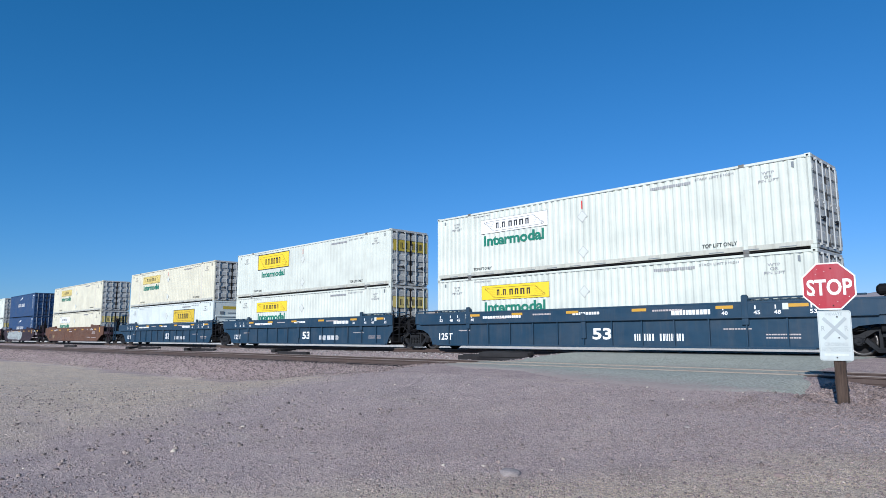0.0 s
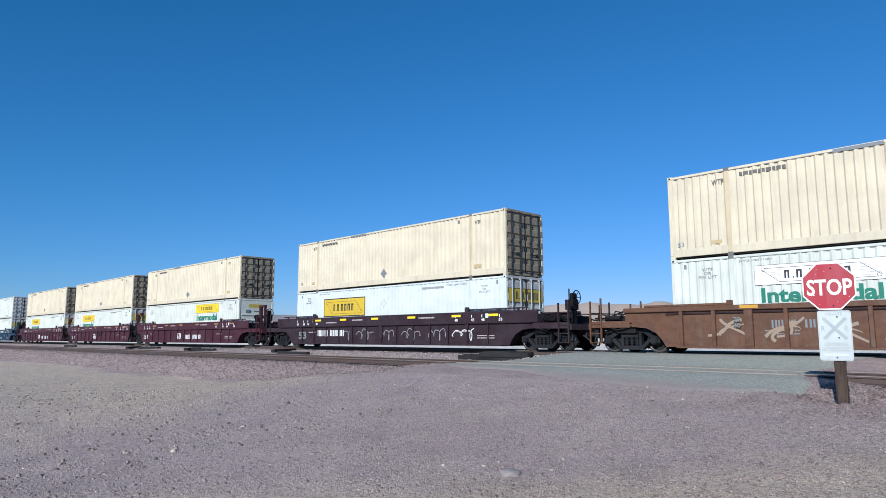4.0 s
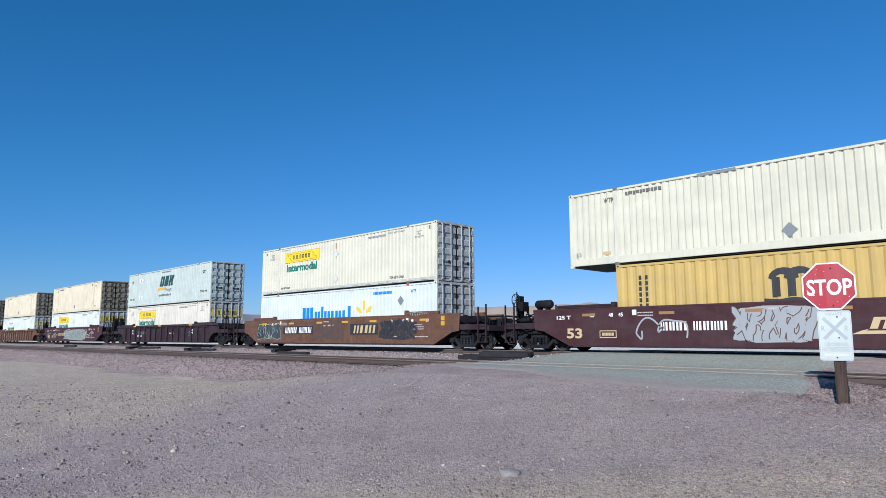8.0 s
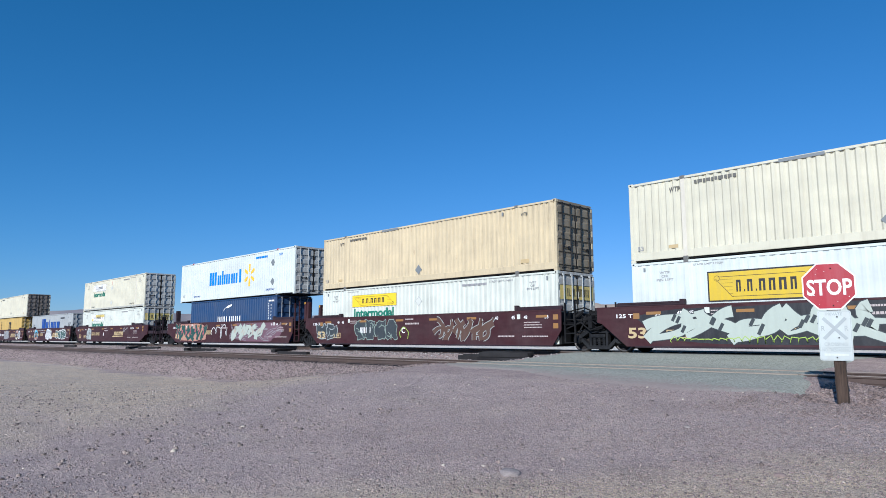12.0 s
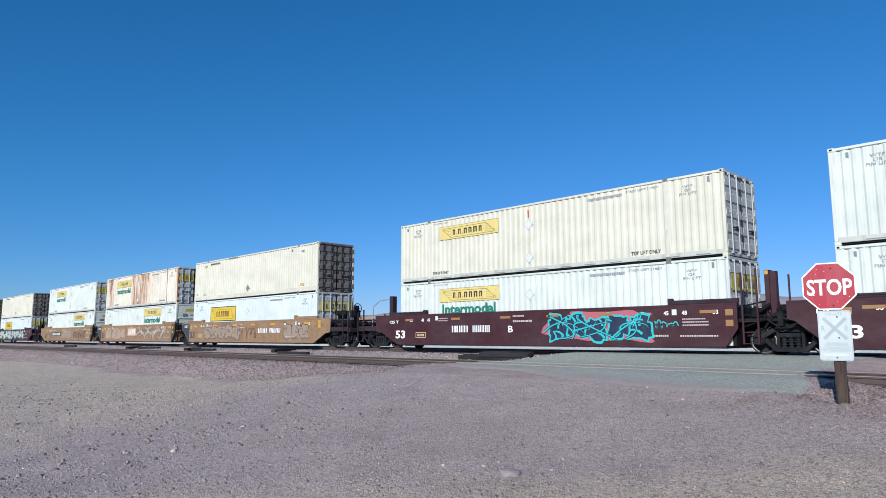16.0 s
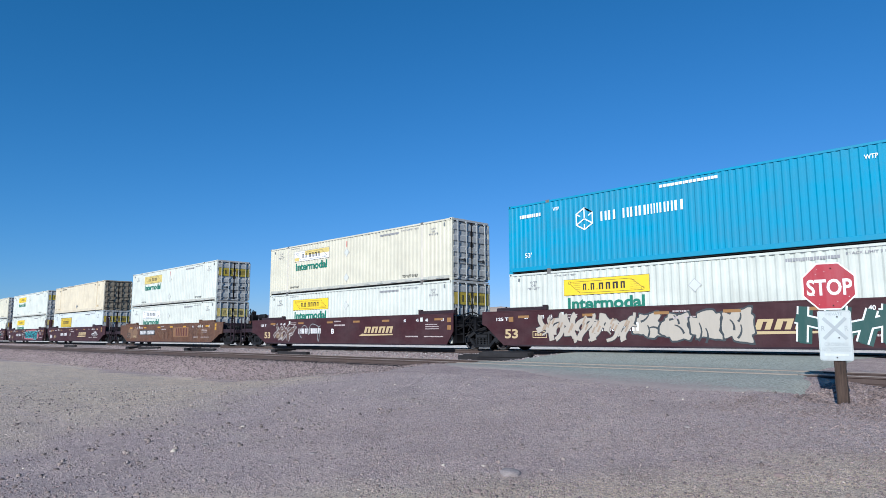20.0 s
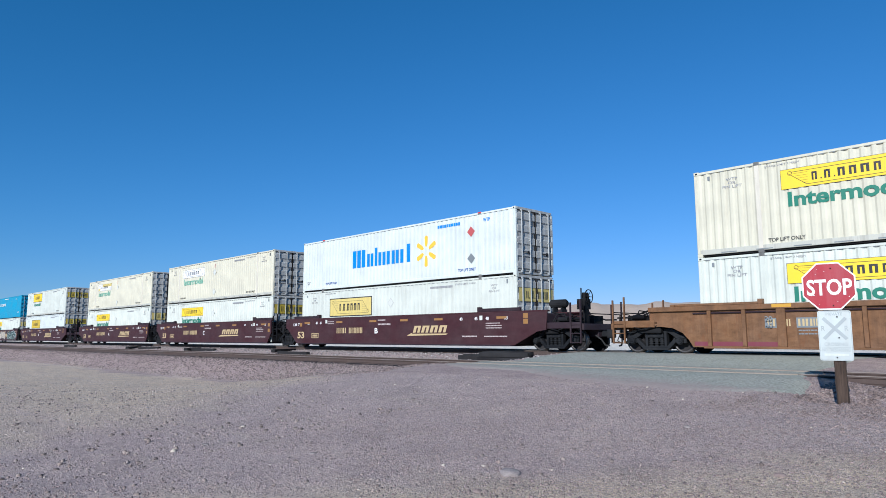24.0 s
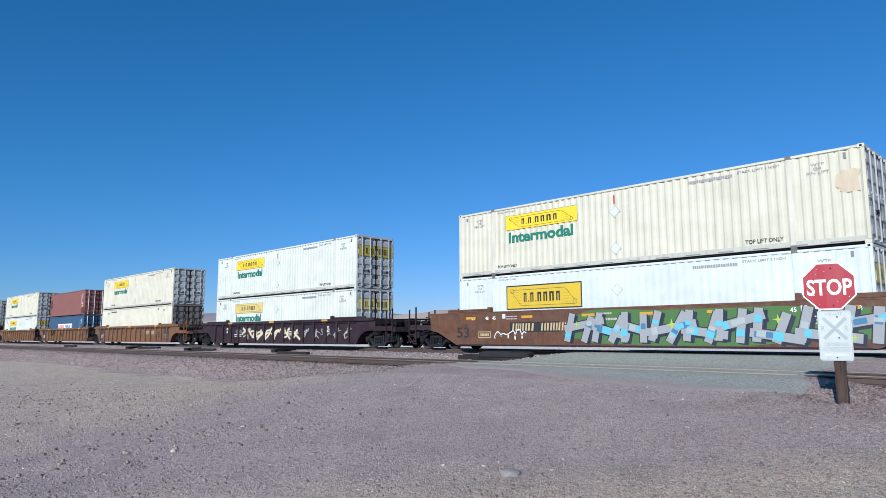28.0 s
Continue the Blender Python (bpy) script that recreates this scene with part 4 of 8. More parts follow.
def truck(parent, x):
    """Two axles, four wheels, two side frames and a bolster; the rail is at z = 0."""
    base = part("truck", cached("bolster", lambda: Geo().box(-0.2, 0.2, -1.0, 1.0, 0.38, 0.64).rod((0, 0, 0.62), (0, 0, 0.72), 0.25, 14).mesh("truck", BLACKISH, 0.02)),
                parent, "dusty cast-steel truck with four wheels", pose(x, MID, RAIL))
    side = cached("sideframe", lambda: frame_truck().mesh("side_frame", CASTING, 0.015))
    spring = cached("springs", lambda: springs().mesh("spring_nest", CASTING))
    cap = cached("axle_cap", lambda: Geo().rod((0, -0.16, 0), (0, 0.1, 0), 0.13, 14).rod((0, -0.2, 0), (0, -0.16, 0), 0.1, 12, 0.115).rod((0, -0.215, 0.05), (0, -0.2, 0.05), 0.022, 6)
                 .rod((0, -0.215, 0), (0.043, -0.2, -0.025), 0.022, 6).rod((-0.043, -0.215, -0.025), (-0.043, -0.2, -0.025), 0.022, 6).mesh("axle_cap", CASTING))
    wheel = cached("wheel", wheel_mesh)
    axle = cached("axle", lambda: Geo().rod((0, -0.85, 0), (0, 0.85, 0), 0.085, 10).mesh("axle", BLACKISH))
    for y in (-1.0, 1.0):
        part("side_frame", side, base, m=pose(0, y, 0))
        part("spring_nest", spring, base, m=pose(0, y, 0))
    for dx in (-0.89, 0.89):
        part("axle", axle, base, m=pose(dx, 0, 0.42))
        for y in (-1.0, 1.0):
            part("axle_cap", cap, base, m=pose(dx, y, 0.42, 0, 0, 0 if y < 0 else 180))
        for y, turn in ((-0.75, 0), (0.75, 180)):
            part("wheel", wheel, base, m=pose(dx, y, 0.42, 0, 0, turn))


def springs():
    """Three coil springs side by side, each a stack of turns."""
    g = Geo()
    n, k = 10, 17
    for cx in (-0.2, 0.0, 0.2):
        base = len(g.v)
        for j in range(k):
            r = 0.088 if j % 4 < 2 else 0.058
            for i in range(n):
                a = 2 * math.pi * i / n
                g.v.append((cx + r * math.cos(a), -0.05 + r * math.sin(a), 0.23 + 0.31 * j / (k - 1)))
        for j in range(k - 1):
            for i in range(n):
                g.f.append((base + j * n + i, base + j * n + (i + 1) % n, base + (j + 1) * n + (i + 1) % n, base + (j + 1) * n + i))
    return g


def wheel_mesh():
    """A wheel turned from a profile: tread, flange, plate and hub, the axle along y."""
    g = Geo()
    profile = [(0.0, -0.1), (0.13, -0.1), (0.14, -0.03), (0.33, -0.035), (0.345, -0.075), (0.415, -0.07), (0.42, 0.05), (0.45, 0.06), (0.445, 0.085), (0.345, 0.08), (0.33, 0.03), (0.13, 0.02), (0.0, 0.02)]
    n = 26
    for r, y in profile:
        for i in range(n):
            a = 2 * math.pi * i / n
            g.v.append((r * math.cos(a), y, r * math.sin(a)))
    for k in range(len(profile) - 1):
        for i in range(n):
            j = (i + 1) % n
            g.f.append((k * n + i, k * n + j, (k + 1) * n + j, (k + 1) * n + i))
    me = g.mesh("wheel", paint("wheel_steel", (0.018, 0.016, 0.017), 0.4, 0.0, 0.6, (0.05, 0.042, 0.038), gloss=0.15), smooth=True)
    me.materials.append(TREAD)
    for k in (4, 5, 6, 7):
        for i in range(n):
            me.polygons[k * n + i].material_index = 1
    return me


def end_outline(kind, style):
    """Points of the side's end from the bottom upward: how far beyond the container's end, and height."""
    top = {"smooth": 1.8, "ribbed": 1.6, "band": 1.34}[style]
    if kind == "free":
        if style == "smooth":
            return [(0.0, 0.4), (1.18, 0.95), (1.62, 1.02), (1.7, top)]
        return [(0.25, 0.4), (0.38, 0.62), (0.6, 0.86), (0.95, 1.03), (1.4, 1.08), (1.78, 1.08), (1.78, top)]
    if kind == "male":
        if style == "smooth":
            return [(0.18, 0.4), (1.16, 1.2), (1.36, 1.26), (1.36, top - 0.05)]
        return [(0.2, 0.4), (0.3, 0.66), (0.5, 0.9), (0.85, 1.06), (1.3, 1.1), (1.3, top)]
    if style == "smooth":
        return [(-0.15, 0.4), (0.22, 0.92), (0.27, 1.0), (0.27, top)]
    return [(-0.1, 0.4), (0.05, 0.7), (0.25, 0.95), (0.4, 1.05), (0.4, top)]


def hand_posts(car, x, colour, outward, tall=2.15):
    """Two grab posts with rungs at the side of an end platform."""
    def build():
        g = Geo()
        for dx in (0.0, 0.46):
            g.box(dx - 0.025, dx + 0.025, -0.03, 0.03, 0.5, tall if dx == 0.0 else tall + 0.1)
        for z in (0.52, 0.86, 1.2):
            g.rod((0, 0, z), (0.46, 0, z), 0.016, 6)
        return g.mesh("grab_ladder", colour)
    mesh = cached(("ladder", colour.name, tall), build)
    for y in (-0.16, WIDE + 0.16):
        part("grab_ladder", mesh, car, m=pose(x, y, 0))


def free_end(car, x, sign, colour, brake, style, tower, single=False):
    """Beyond the well at a coupled end: sill, deck, ladder, coupler, brake gear. sign: the way outwards."""
    def b(g, a, c, y0, y1, z0, z1):
        return g.box(min(a * sign, c * sign), max(a * sign, c * sign), y0, y1, z0, z1)
    m = pose(x, 0, 0)
    dark = colour if style != "smooth" else UMBER
    part("centre_sill", cached(("sill", sign, dark.name), lambda: b(Geo(), -0.2, 3.25, MID - 0.32, MID + 0.32, 0.72, 1.16).mesh("centre_sill", dark, 0.02)), car, m=m)
    part("end_deck", cached(("deck", sign, dark.name), lambda: b(b(b(Geo(), 1.5, 3.3, -0.12, WIDE + 0.12, 1.18, 1.24), 3.2, 3.32, -0.12, WIDE + 0.12, 1.0, 1.2), 1.6, 3.2, -0.14, -0.08, 1.06, 1.3)
                            .mesh("end_deck", dark, 0.01)), car, m=m)
    part("body_bolster", cached(("bbolster", sign), lambda: b(Geo(), 1.45, 2.05, 0.0, WIDE, 0.86, 1.2).mesh("body_bolster", BLACKISH, 0.02)), car, m=m)
    part("slope_sheet", cached(("slope", sign, dark.name), lambda: Geo().prism([(s * sign, z) for s, z in (((0.02, 0.45), (0.1, 0.45), (0.9, 1.2), (0.9, 1.72), (0.02, 1.72)) if sign > 0
                                                                             else ((0.9, 1.72), (0.9, 1.2), (0.1, 0.45), (0.02, 0.45), (0.02, 1.72)))], 0.0, WIDE).mesh("slope_sheet", dark, 0.015)), car, m=m)
    part("coupler", cached(("coupler", sign), lambda: b(b(b(Geo(), 3.2, 3.62, MID - 0.1, MID + 0.1, 0.74, 0.96), 3.5, 3.74, MID - 0.17, MID + 0.05, 0.68, 1.02), 3.62, 3.72, MID + 0.08, MID + 0.2, 0.7, 1.0)
                           .mesh("coupler", CASTING, 0.03)), car, m=m)
    part("air_hose", cached(("hose", sign), lambda: Geo().pipe([(3.2 * sign, MID - 0.45, 0.8), (3.45 * sign, MID - 0.42, 0.62), (3.55 * sign, MID - 0.35, 0.42), (3.7 * sign, MID - 0.25, 0.4)], 0.03)
                            .pipe([(3.1 * sign, 0.2, 0.95), (3.2 * sign, 0.1, 0.6), (3.0 * sign, 0.05, 0.5)], 0.018).mesh("air_hose", RUBBER)), car, m=m)
    hand_posts(car, x + (2.75 if sign > 0 else -3.2), dark if style == "smooth" else colour, sign, 2.05)
    part("equipment_box", cached(("gear", sign), lambda: b(b(b(Geo(), 2.2, 2.9, 0.35, 0.95, 1.24, 1.5), 2.3, 2.7, 1.5, 2.2, 1.24, 1.58), 1.75, 2.1, 0.2, 2.3, 1.24, 1.42)
                                 .pipe([(1.5 * sign, -0.1, 1.12), (2.1 * sign, -0.14, 0.98), (2.6 * sign, -0.1, 1.14), (3.1 * sign, -0.05, 1.02)], 0.026)
                                 .pipe([(1.8 * sign, 0.0, 1.3), (2.0 * sign, 0.02, 1.62), (2.3 * sign, 0.1, 1.66), (2.4 * sign, 0.1, 1.3)], 0.022)
                                 .pipe([(2.6 * sign, 0.2, 1.24), (2.7 * sign, 0.1, 1.52), (3.0 * sign, 0.1, 1.56), (3.1 * sign, 0.15, 1.24)], 0.02)
                                 .rod((2.05 * sign, 0.05, 1.42), (2.5 * sign, 0.05, 1.42), 0.09, 10).rod((2.95 * sign, 0.6, 0.72), (3.15 * sign, 0.6, 0.5), 0.05, 8)
                                 .mesh("equipment_box", BLACKISH, 0.012)), car, m=m)
    part("truss_rod", cached(("rods", sign), lambda: Geo().pipe([(1.7 * sign, 0.1, 1.72), (2.7 * sign, 0.15, 1.42), (3.2 * sign, 0.15, 1.42)], 0.03)
                              .pipe([(1.7 * sign, 2.45, 1.72), (2.7 * sign, 2.4, 1.42), (3.2 * sign, 2.4, 1.42)], 0.03).pipe([(2.0 * sign, 0.7, 1.7), (2.95 * sign, 0.7, 1.3)], 0.025)
                              .pipe([(3.25 * sign, 0.0, 1.2), (3.3 * sign, 0.0, 1.62), (3.3 * sign, 2.5, 1.62), (3.25 * sign, 2.5, 1.2)], 0.02).mesh("truss_rod", BLACKISH)), car, m=m)
    truck(car, x + 1.74 * sign)
    if brake:
        stand = part("brake_stand", cached(("bstand", sign), lambda: b(b(Geo(), 2.9, 3.02, 0.42, 0.72, 1.24, 2.45), 2.7, 3.06, 0.36, 0.78, 1.8, 2.2).rod((2.95 * sign, 0.3, 1.24), (2.95 * sign, 0.3, 2.62), 0.03, 6)
                                           .rod((2.6 * sign, 0.95, 1.24), (2.9 * sign, 0.75, 2.0), 0.03, 6).mesh("brake_stand", BLACKISH, 0.01)), car, m=m)
        def hub():
            g = Geo().ring((3.16 * sign, 0.5, 2.28), (1, 0, 0), 0.27, 0.018, 18)
            for i in range(6):
                a = radians(60 * i)
                g.rod((3.13 * sign, 0.5, 2.28), (3.16 * sign, 0.5 + 0.27 * math.cos(a), 2.28 + 0.27 * math.sin(a)), 0.012, 5)
            return g.rod((2.9 * sign, 0.5, 2.28), (3.18 * sign, 0.5, 2.28), 0.035, 8).mesh("brake_wheel", BLACKISH)
        part("brake_wheel", cached(("bwheel", sign), hub), stand)
        if not single:
            part("air_reservoir", cached(("tank", sign), lambda: Geo().rod((1.3 * sign, 0.55, 2.06), (1.38 * sign, 0.55, 2.06), 0.1, 14, 0.17).rod((1.38 * sign, 0.55, 2.06), (2.05 * sign, 0.55, 2.06), 0.17, 14)
                                     .rod((2.05 * sign, 0.55, 2.06), (2.13 * sign, 0.55, 2.06), 0.17, 14, 0.1).box(min(1.5 * sign, 1.56 * sign), max(1.5 * sign, 1.56 * sign), 0.4, 0.7, 1.72, 1.92)
                                     .box(min(1.9 * sign, 1.96 * sign), max(1.9 * sign, 1.96 * sign), 0.4, 0.7, 1.72, 1.92).mesh("air_reservoir", BLACKISH)), car, m=m)
    if tower == "lattice":
        def lattice():
            g = Geo()
            k = 2.62 if sign > 0 else 1.25
            net = k if sign > 0 else k + 0.42
            for dx in (0.0, 0.6):
                b(g, k + dx, k + dx + 0.05, 0.0, 0.16, 1.24, 2.75)
            b(g, net + 0.18, net + 0.22, 0.0, 0.16, 1.24, 2.7)
            for z in (1.5, 1.66, 1.82, 1.98, 2.14, 2.3, 2.46):
                b(g, net + 0.02, net + 0.2, 0.02, 0.05, z, z + 0.06)
            b(g, k - 0.02, k + 0.67, -0.004, 0.18, 2.64, 2.78)
            return g.mesh("guide_tower", colour)
        for y in (0.05,):
            part("guide_tower", cached(("lattice", sign, colour.name), lattice), car, "perforated guide tower", pose(x, y, 0))
    if tower == "post":
        part("guide_post", cached(("gpost", sign, dark.name), lambda: b(Geo(), 0.75, 0.98, 0.1, 0.4, 1.72, 2.78).mesh("guide_post", dark, 0.01)), car, m=m)
        part("far_guide_post", cached(("fgpost", sign, dark.name), lambda: b(Geo(), 0.7, 0.8, 2.2, 2.4, 1.72, 2.3).mesh("far_guide_post", dark, 0.01)), car, m=m)
        part("grab_pipe", cached(("gpipe", sign), lambda: Geo().pipe([(2.2 * sign, 0.0, 1.3), (2.15 * sign, 0.0, 2.3), (1.7 * sign, 0.1, 2.6), (0.95 * sign, 0.25, 2.65)], 0.022).mesh("grab_pipe", ZINC)), car, m=m)


def joint(car, x, sign, colour, bracket, guides=False):
    """Beyond the well at a shared truck; the truck belongs to the unit on its left."""
    def b(g, a, c, y0, y1, z0, z1):
        return g.box(min(a * sign, c * sign), max(a * sign, c * sign), y0, y1, z0, z1)
    m = pose(x, 0, 0)
    part("centre_sill", cached(("jsill", sign), lambda: b(Geo(), -0.2, 1.6, MID - 0.4, MID + 0.4, 0.72, 1.2).mesh("centre_sill", BLACKISH, 0.02)), car, m=m)
    part("end_deck", cached(("jdeck", sign, colour.name), lambda: b(b(Geo(), 0.2, 1.45, 0.0, WIDE, 1.2, 1.3), 0.0, 0.12, 0.0, WIDE, 0.45, 1.7).mesh("end_deck", colour if colour in (TAN, OCHRE, BROWN, WINE) else BLACKISH, 0.01)), car, m=m)
    if sign > 0:
        truck(car, x + 1.66)
        hand_posts(car, x + 0.42, colour if guides else BLACKISH, 1, 2.75 if guides else 2.05)
        def gear():
            g = Geo().box(0.6, 1.2, 0.1, 0.7, 1.3, 1.62).box(0.8, 1.4, 0.9, 1.7, 1.3, 1.75).box(0.5, 1.3, 1.9, 2.5, 1.3, 1.6)
            g.pipe([(0.3, 0.2, 1.7), (1.0, 0.3, 1.85), (1.5, 0.5, 1.6), (2.2, 0.6, 1.7)], 0.03).pipe([(0.3, -0.05, 1.42), (1.2, -0.08, 1.36), (2.6, -0.05, 1.44)], 0.025)
            g.pipe([(0.45, -0.1, 1.05), (1.1, -0.12, 1.28), (1.5, -0.12, 0.98), (2.3, -0.1, 1.22)], 0.028).pipe([(1.0, 0.0, 1.0), (1.35, -0.06, 1.45), (1.75, -0.06, 1.2)], 0.035)
            g.box(1.28, 1.98, 0.1, 0.5, 0.98, 1.14).box(1.42, 1.58, -0.12, 0.2, 1.05, 1.5).box(1.95, 2.3, 0.1, 0.45, 1.2, 1.5)
            g.rod((1.9, -0.1, 1.3), (2.25, 0.05, 1.66), 0.05, 8).rod((0.9, -0.12, 1.5), (1.25, -0.12, 1.72), 0.06, 8).rod((1.5, 0.0, 1.55), (2.05, 0.0, 1.58), 0.045, 8)
            for k in range(5):
                g.pipe([(0.75 + 0.3 * k, 0.05, 1.3), (0.8 + 0.3 * k, -0.02, 1.5 + 0.06 * (k % 3)), (0.95 + 0.3 * k, 0.04, 1.36)], 0.018, 5)
            return g.mesh("equipment_box", BLACKISH, 0.012)
        part("equipment_box", cached("jgear", gear), car, m=m)
    if guides:
        part("guide_post", cached(("jpost", sign, colour.name), lambda: (Geo().box(1.05, 1.19, 0.06, 0.4, 1.3, 2.8).box(1.17, 1.37, 0.12, 0.34, 1.3, 2.76) if sign > 0
                                   else Geo().box(-0.47, -0.33, 0.06, 0.4, 1.3, 2.56).box(-0.6, -0.45, 0.12, 0.34, 1.3, 2.52)).mesh("guide_post", colour, 0.01)), car, "upright guide post", m)
        part("reflector", cached(("jtab", sign), lambda: (Geo().box(1.07, 1.17, 0.052, 0.058, 2.66, 2.78) if sign > 0 else Geo().box(-0.46, -0.35, 0.052, 0.058, 2.42, 2.54)).mesh("reflector", AMBER)), car, m=m)
    if bracket:
        def arms():
            g = Geo()
            b(g, 1.02, 1.1, 0, 0.14, 1.3, 2.68)
            b(g, 1.22, 1.28, 0, 0.14, 1.3, 2.68)
            for z in (1.45, 1.7, 1.95, 2.2, 2.45):
                b(g, 1.1, 1.22, 0.02, 0.12, z, z + 0.08)
            b(g, 1.0, 2.0, -0.003, 0.143, 2.68, 2.84)
            g.rod((1.26 * sign, 0.07, 2.1), (1.9 * sign, 0.07, 2.7), 0.05, 6)
            return g.mesh("guide_bracket", colour)
        for y in (0.15, 2.3):
            arm = part("guide_bracket", cached(("arms", sign, colour.name), arms), car, "braced guide bracket", pose(x, y, 0))
            part("reflector", cached("armtab", lambda: Geo().box(1.42, 1.54, -0.008, -0.004, 2.7, 2.82).mesh("reflector", AMBER)), arm)


def well_car(label, colour, style, left, right, long=FULL, brake="", tower="", ribs=1.06, reflector=AMBER, guides=""):
    car = tagged(new("well_car"), label, "well car", "well cars of the train")
    key = (colour.name, style, left, right, round(long, 2))
    lo, ro = end_outline(left, style), end_outline(right, style)
    x_l = -lo[-1][0]
    x_r = long + ro[-1][0]
    outline = [(-d, z) for d, z in lo[:1]] + [(long + d, z) for d, z in ro] + [(-d, z) for d, z in reversed(lo[1:])]
    plate_y = {"smooth": OUT, "ribbed": OUT + 0.1, "band": OUT + 0.07}[style]

    def plate():
        return Geo().prism(outline, plate_y, plate_y + 0.05)
    part("side_plate", cached((key, "plate"), lambda: plate().mesh("side_plate", colour)), car)
    part("far_side_plate", cached((key, "fplate"), lambda: mirrored(plate()).mesh("far_side_plate", colour)), car)
    chord = {"smooth": (1.74, 1.806), "ribbed": (1.58, 1.74), "band": (1.76, 1.83)}[style]

    def chords():
        return Geo().box(x_l - 0.004, x_r + 0.004, OUT - 0.006, -0.03, *chord)
    part("top_chord", cached((key, "chord"), lambda: chords().mesh("top_chord", colour, 0.012)), car)
    part("far_top_chord", cached((key, "fchord"), lambda: mirrored(chords()).mesh("far_top_chord", colour, 0.012)), car)
    part("bottom_chord", cached((key, "bchord"), lambda: Geo().box(0.15, long - 0.15, OUT - 0.01, -0.03, 0.36, 0.43).mesh("bottom_chord", colour if style != "smooth" else UMBER, 0.012)), car)
    part("far_bottom_chord", cached((key, "fbchord"), lambda: mirrored(Geo().box(0.15, long - 0.15, OUT - 0.01, -0.03, 0.36, 0.43)).mesh("far_bottom_chord", UMBER, 0.012)), car)
    beam = cached("beam", lambda: Geo().box(-0.12, 0.12, -0.03, WIDE + 0.03, 0.36, 0.446).mesh("cross_bearer", UMBER, 0.01))
    n = 5
    for i in range(n):
        part("cross_bearer", beam, car, m=pose(0.3 + i * (long - 0.6) / (n - 1), 0, 0))
    if style == "smooth":
        guide = cached((colour.name, "guide"), lambda: Geo().box(-0.55, 2.0, -0.2, -0.06, 1.806, 1.93).box(1.85, 2.02, -0.22, -0.04, 1.806, 2.0).box(-0.5, 1.9, -0.215, -0.19, 1.87, 1.94).mesh("end_guide", UMBER if colour is MAROON else colour, 0.012))
        part("end_guide", guide, car)
        part("end_guide", guide, car, m=pose(long, WIDE, 0, 0, 0, 180))
        part("end_guide", cached((colour.name, "guide2"), lambda: Geo().box(-2.0, 0.3, -0.2, -0.06, 1.806, 1.95).box(-2.05, -1.9, -0.22, -0.04, 1.806, 2.02).mesh("end_guide", UMBER if colour is MAROON else colour, 0.012)), car, m=pose(long, 0, 0))
    elif style == "ribbed":
        rib = cached((colour.name, "rib"), lambda: Geo().prism([(-0.06, 0.43), (0.06, 0.43), (0.06, 1.58), (-0.06, 1.58)], OUT - 0.004, plate_y).mesh("side_rib", colour, 0.012))
        wide = cached((colour.name, "widerib"), lambda: Geo().box(-0.13, 0.13, OUT - 0.008, plate_y, 0.43, 1.58).mesh("side_post", colour, 0.012))
        count = int(round((long - 1.0) / ribs))
        for i in range(count + 1):
            x = 0.35 + i * (long - 0.7) / count
            part("side_rib", wide if i in (2, count // 2 + 1, count - 2) else rib, car, m=pose(x, 0, 0))
        pipe = cached((colour.name, round(long, 1), "pipe"), lambda: Geo().rod((-0.2, OUT + 0.06, 1.5), (long + 0.2, OUT + 0.06, 1.5), 0.028, 6).mesh("air_pipe", UMBER))
        part("air_pipe", pipe, car)
        guide = cached((colour.name, "rguide"), lambda: Geo().box(-1.0, 2.0, -0.16, -0.06, 1.745, 1.82).box(1.9, 2.05, -0.2, -0.03, 1.74, 1.9).box(-0.9, -0.82, -0.2, -0.05, 1.74, 1.8).mesh("end_guide", colour, 0.01))
        part("end_guide", guide, car)
        part("end_guide", cached((colour.name, "rguide2"), lambda: Geo().box(-2.0, 1.0, -0.16, -0.06, 1.745, 1.82).box(-2.05, -1.9, -0.2, -0.03, 1.74, 1.9).mesh("end_guide", colour, 0.01)), car, m=pose(long, 0, 0))
    else:
        def band():
            return Geo().box(x_l, x_r, OUT, OUT + 0.05, 1.34, 1.78)
        part("upper_band", cached((key, "band"), lambda: band().mesh("upper_band", colour)), car)
        part("far_upper_band", cached((key, "fband"), lambda: mirrored(band()).mesh("far_upper_band", colour)), car)
        part("ledge", cached((key, "ledge"), lambda: Geo().box(x_l + 0.3, x_r - 0.3, OUT - 0.05, OUT + 0.06, 1.31, 1.345).mesh("ledge", colour, 0.008)), car)
        rib = cached((colour.name, "thinrib"), lambda: Geo().box(-0.025, 0.025, OUT - 0.005, plate_y, 0.43, 1.31).mesh("side_rib", colour, 0.006))
        for i in range(13):
            part("side_rib", rib, car, m=pose(0.9 + i * (long - 1.8) / 12, 0, 0))
        clamp = cached((colour.name, "clamp"), lambda: Geo().box(-0.1, 0.1, OUT - 0.02, OUT + 0.1, 1.1, 2.0).box(-0.07, 0.07, OUT - 0.03, OUT + 0.11, 1.96, 2.04).mesh("clamp_post", colour, 0.012))
        rail = cached((colour.name, "grail"), lambda: Geo().box(-2.1, 1.2, -0.18, -0.08, 1.9, 1.95).box(-1.4, -1.3, -0.16, -0.1, 1.82, 1.9).box(-0.4, -0.3, -0.16, -0.1, 1.82, 1.9).box(0.7, 0.8, -0.16, -0.1, 1.82, 1.9).mesh("end_guide", colour, 0.008))
        part("clamp_post", clamp, car, m=pose(2.12, 0, 0))
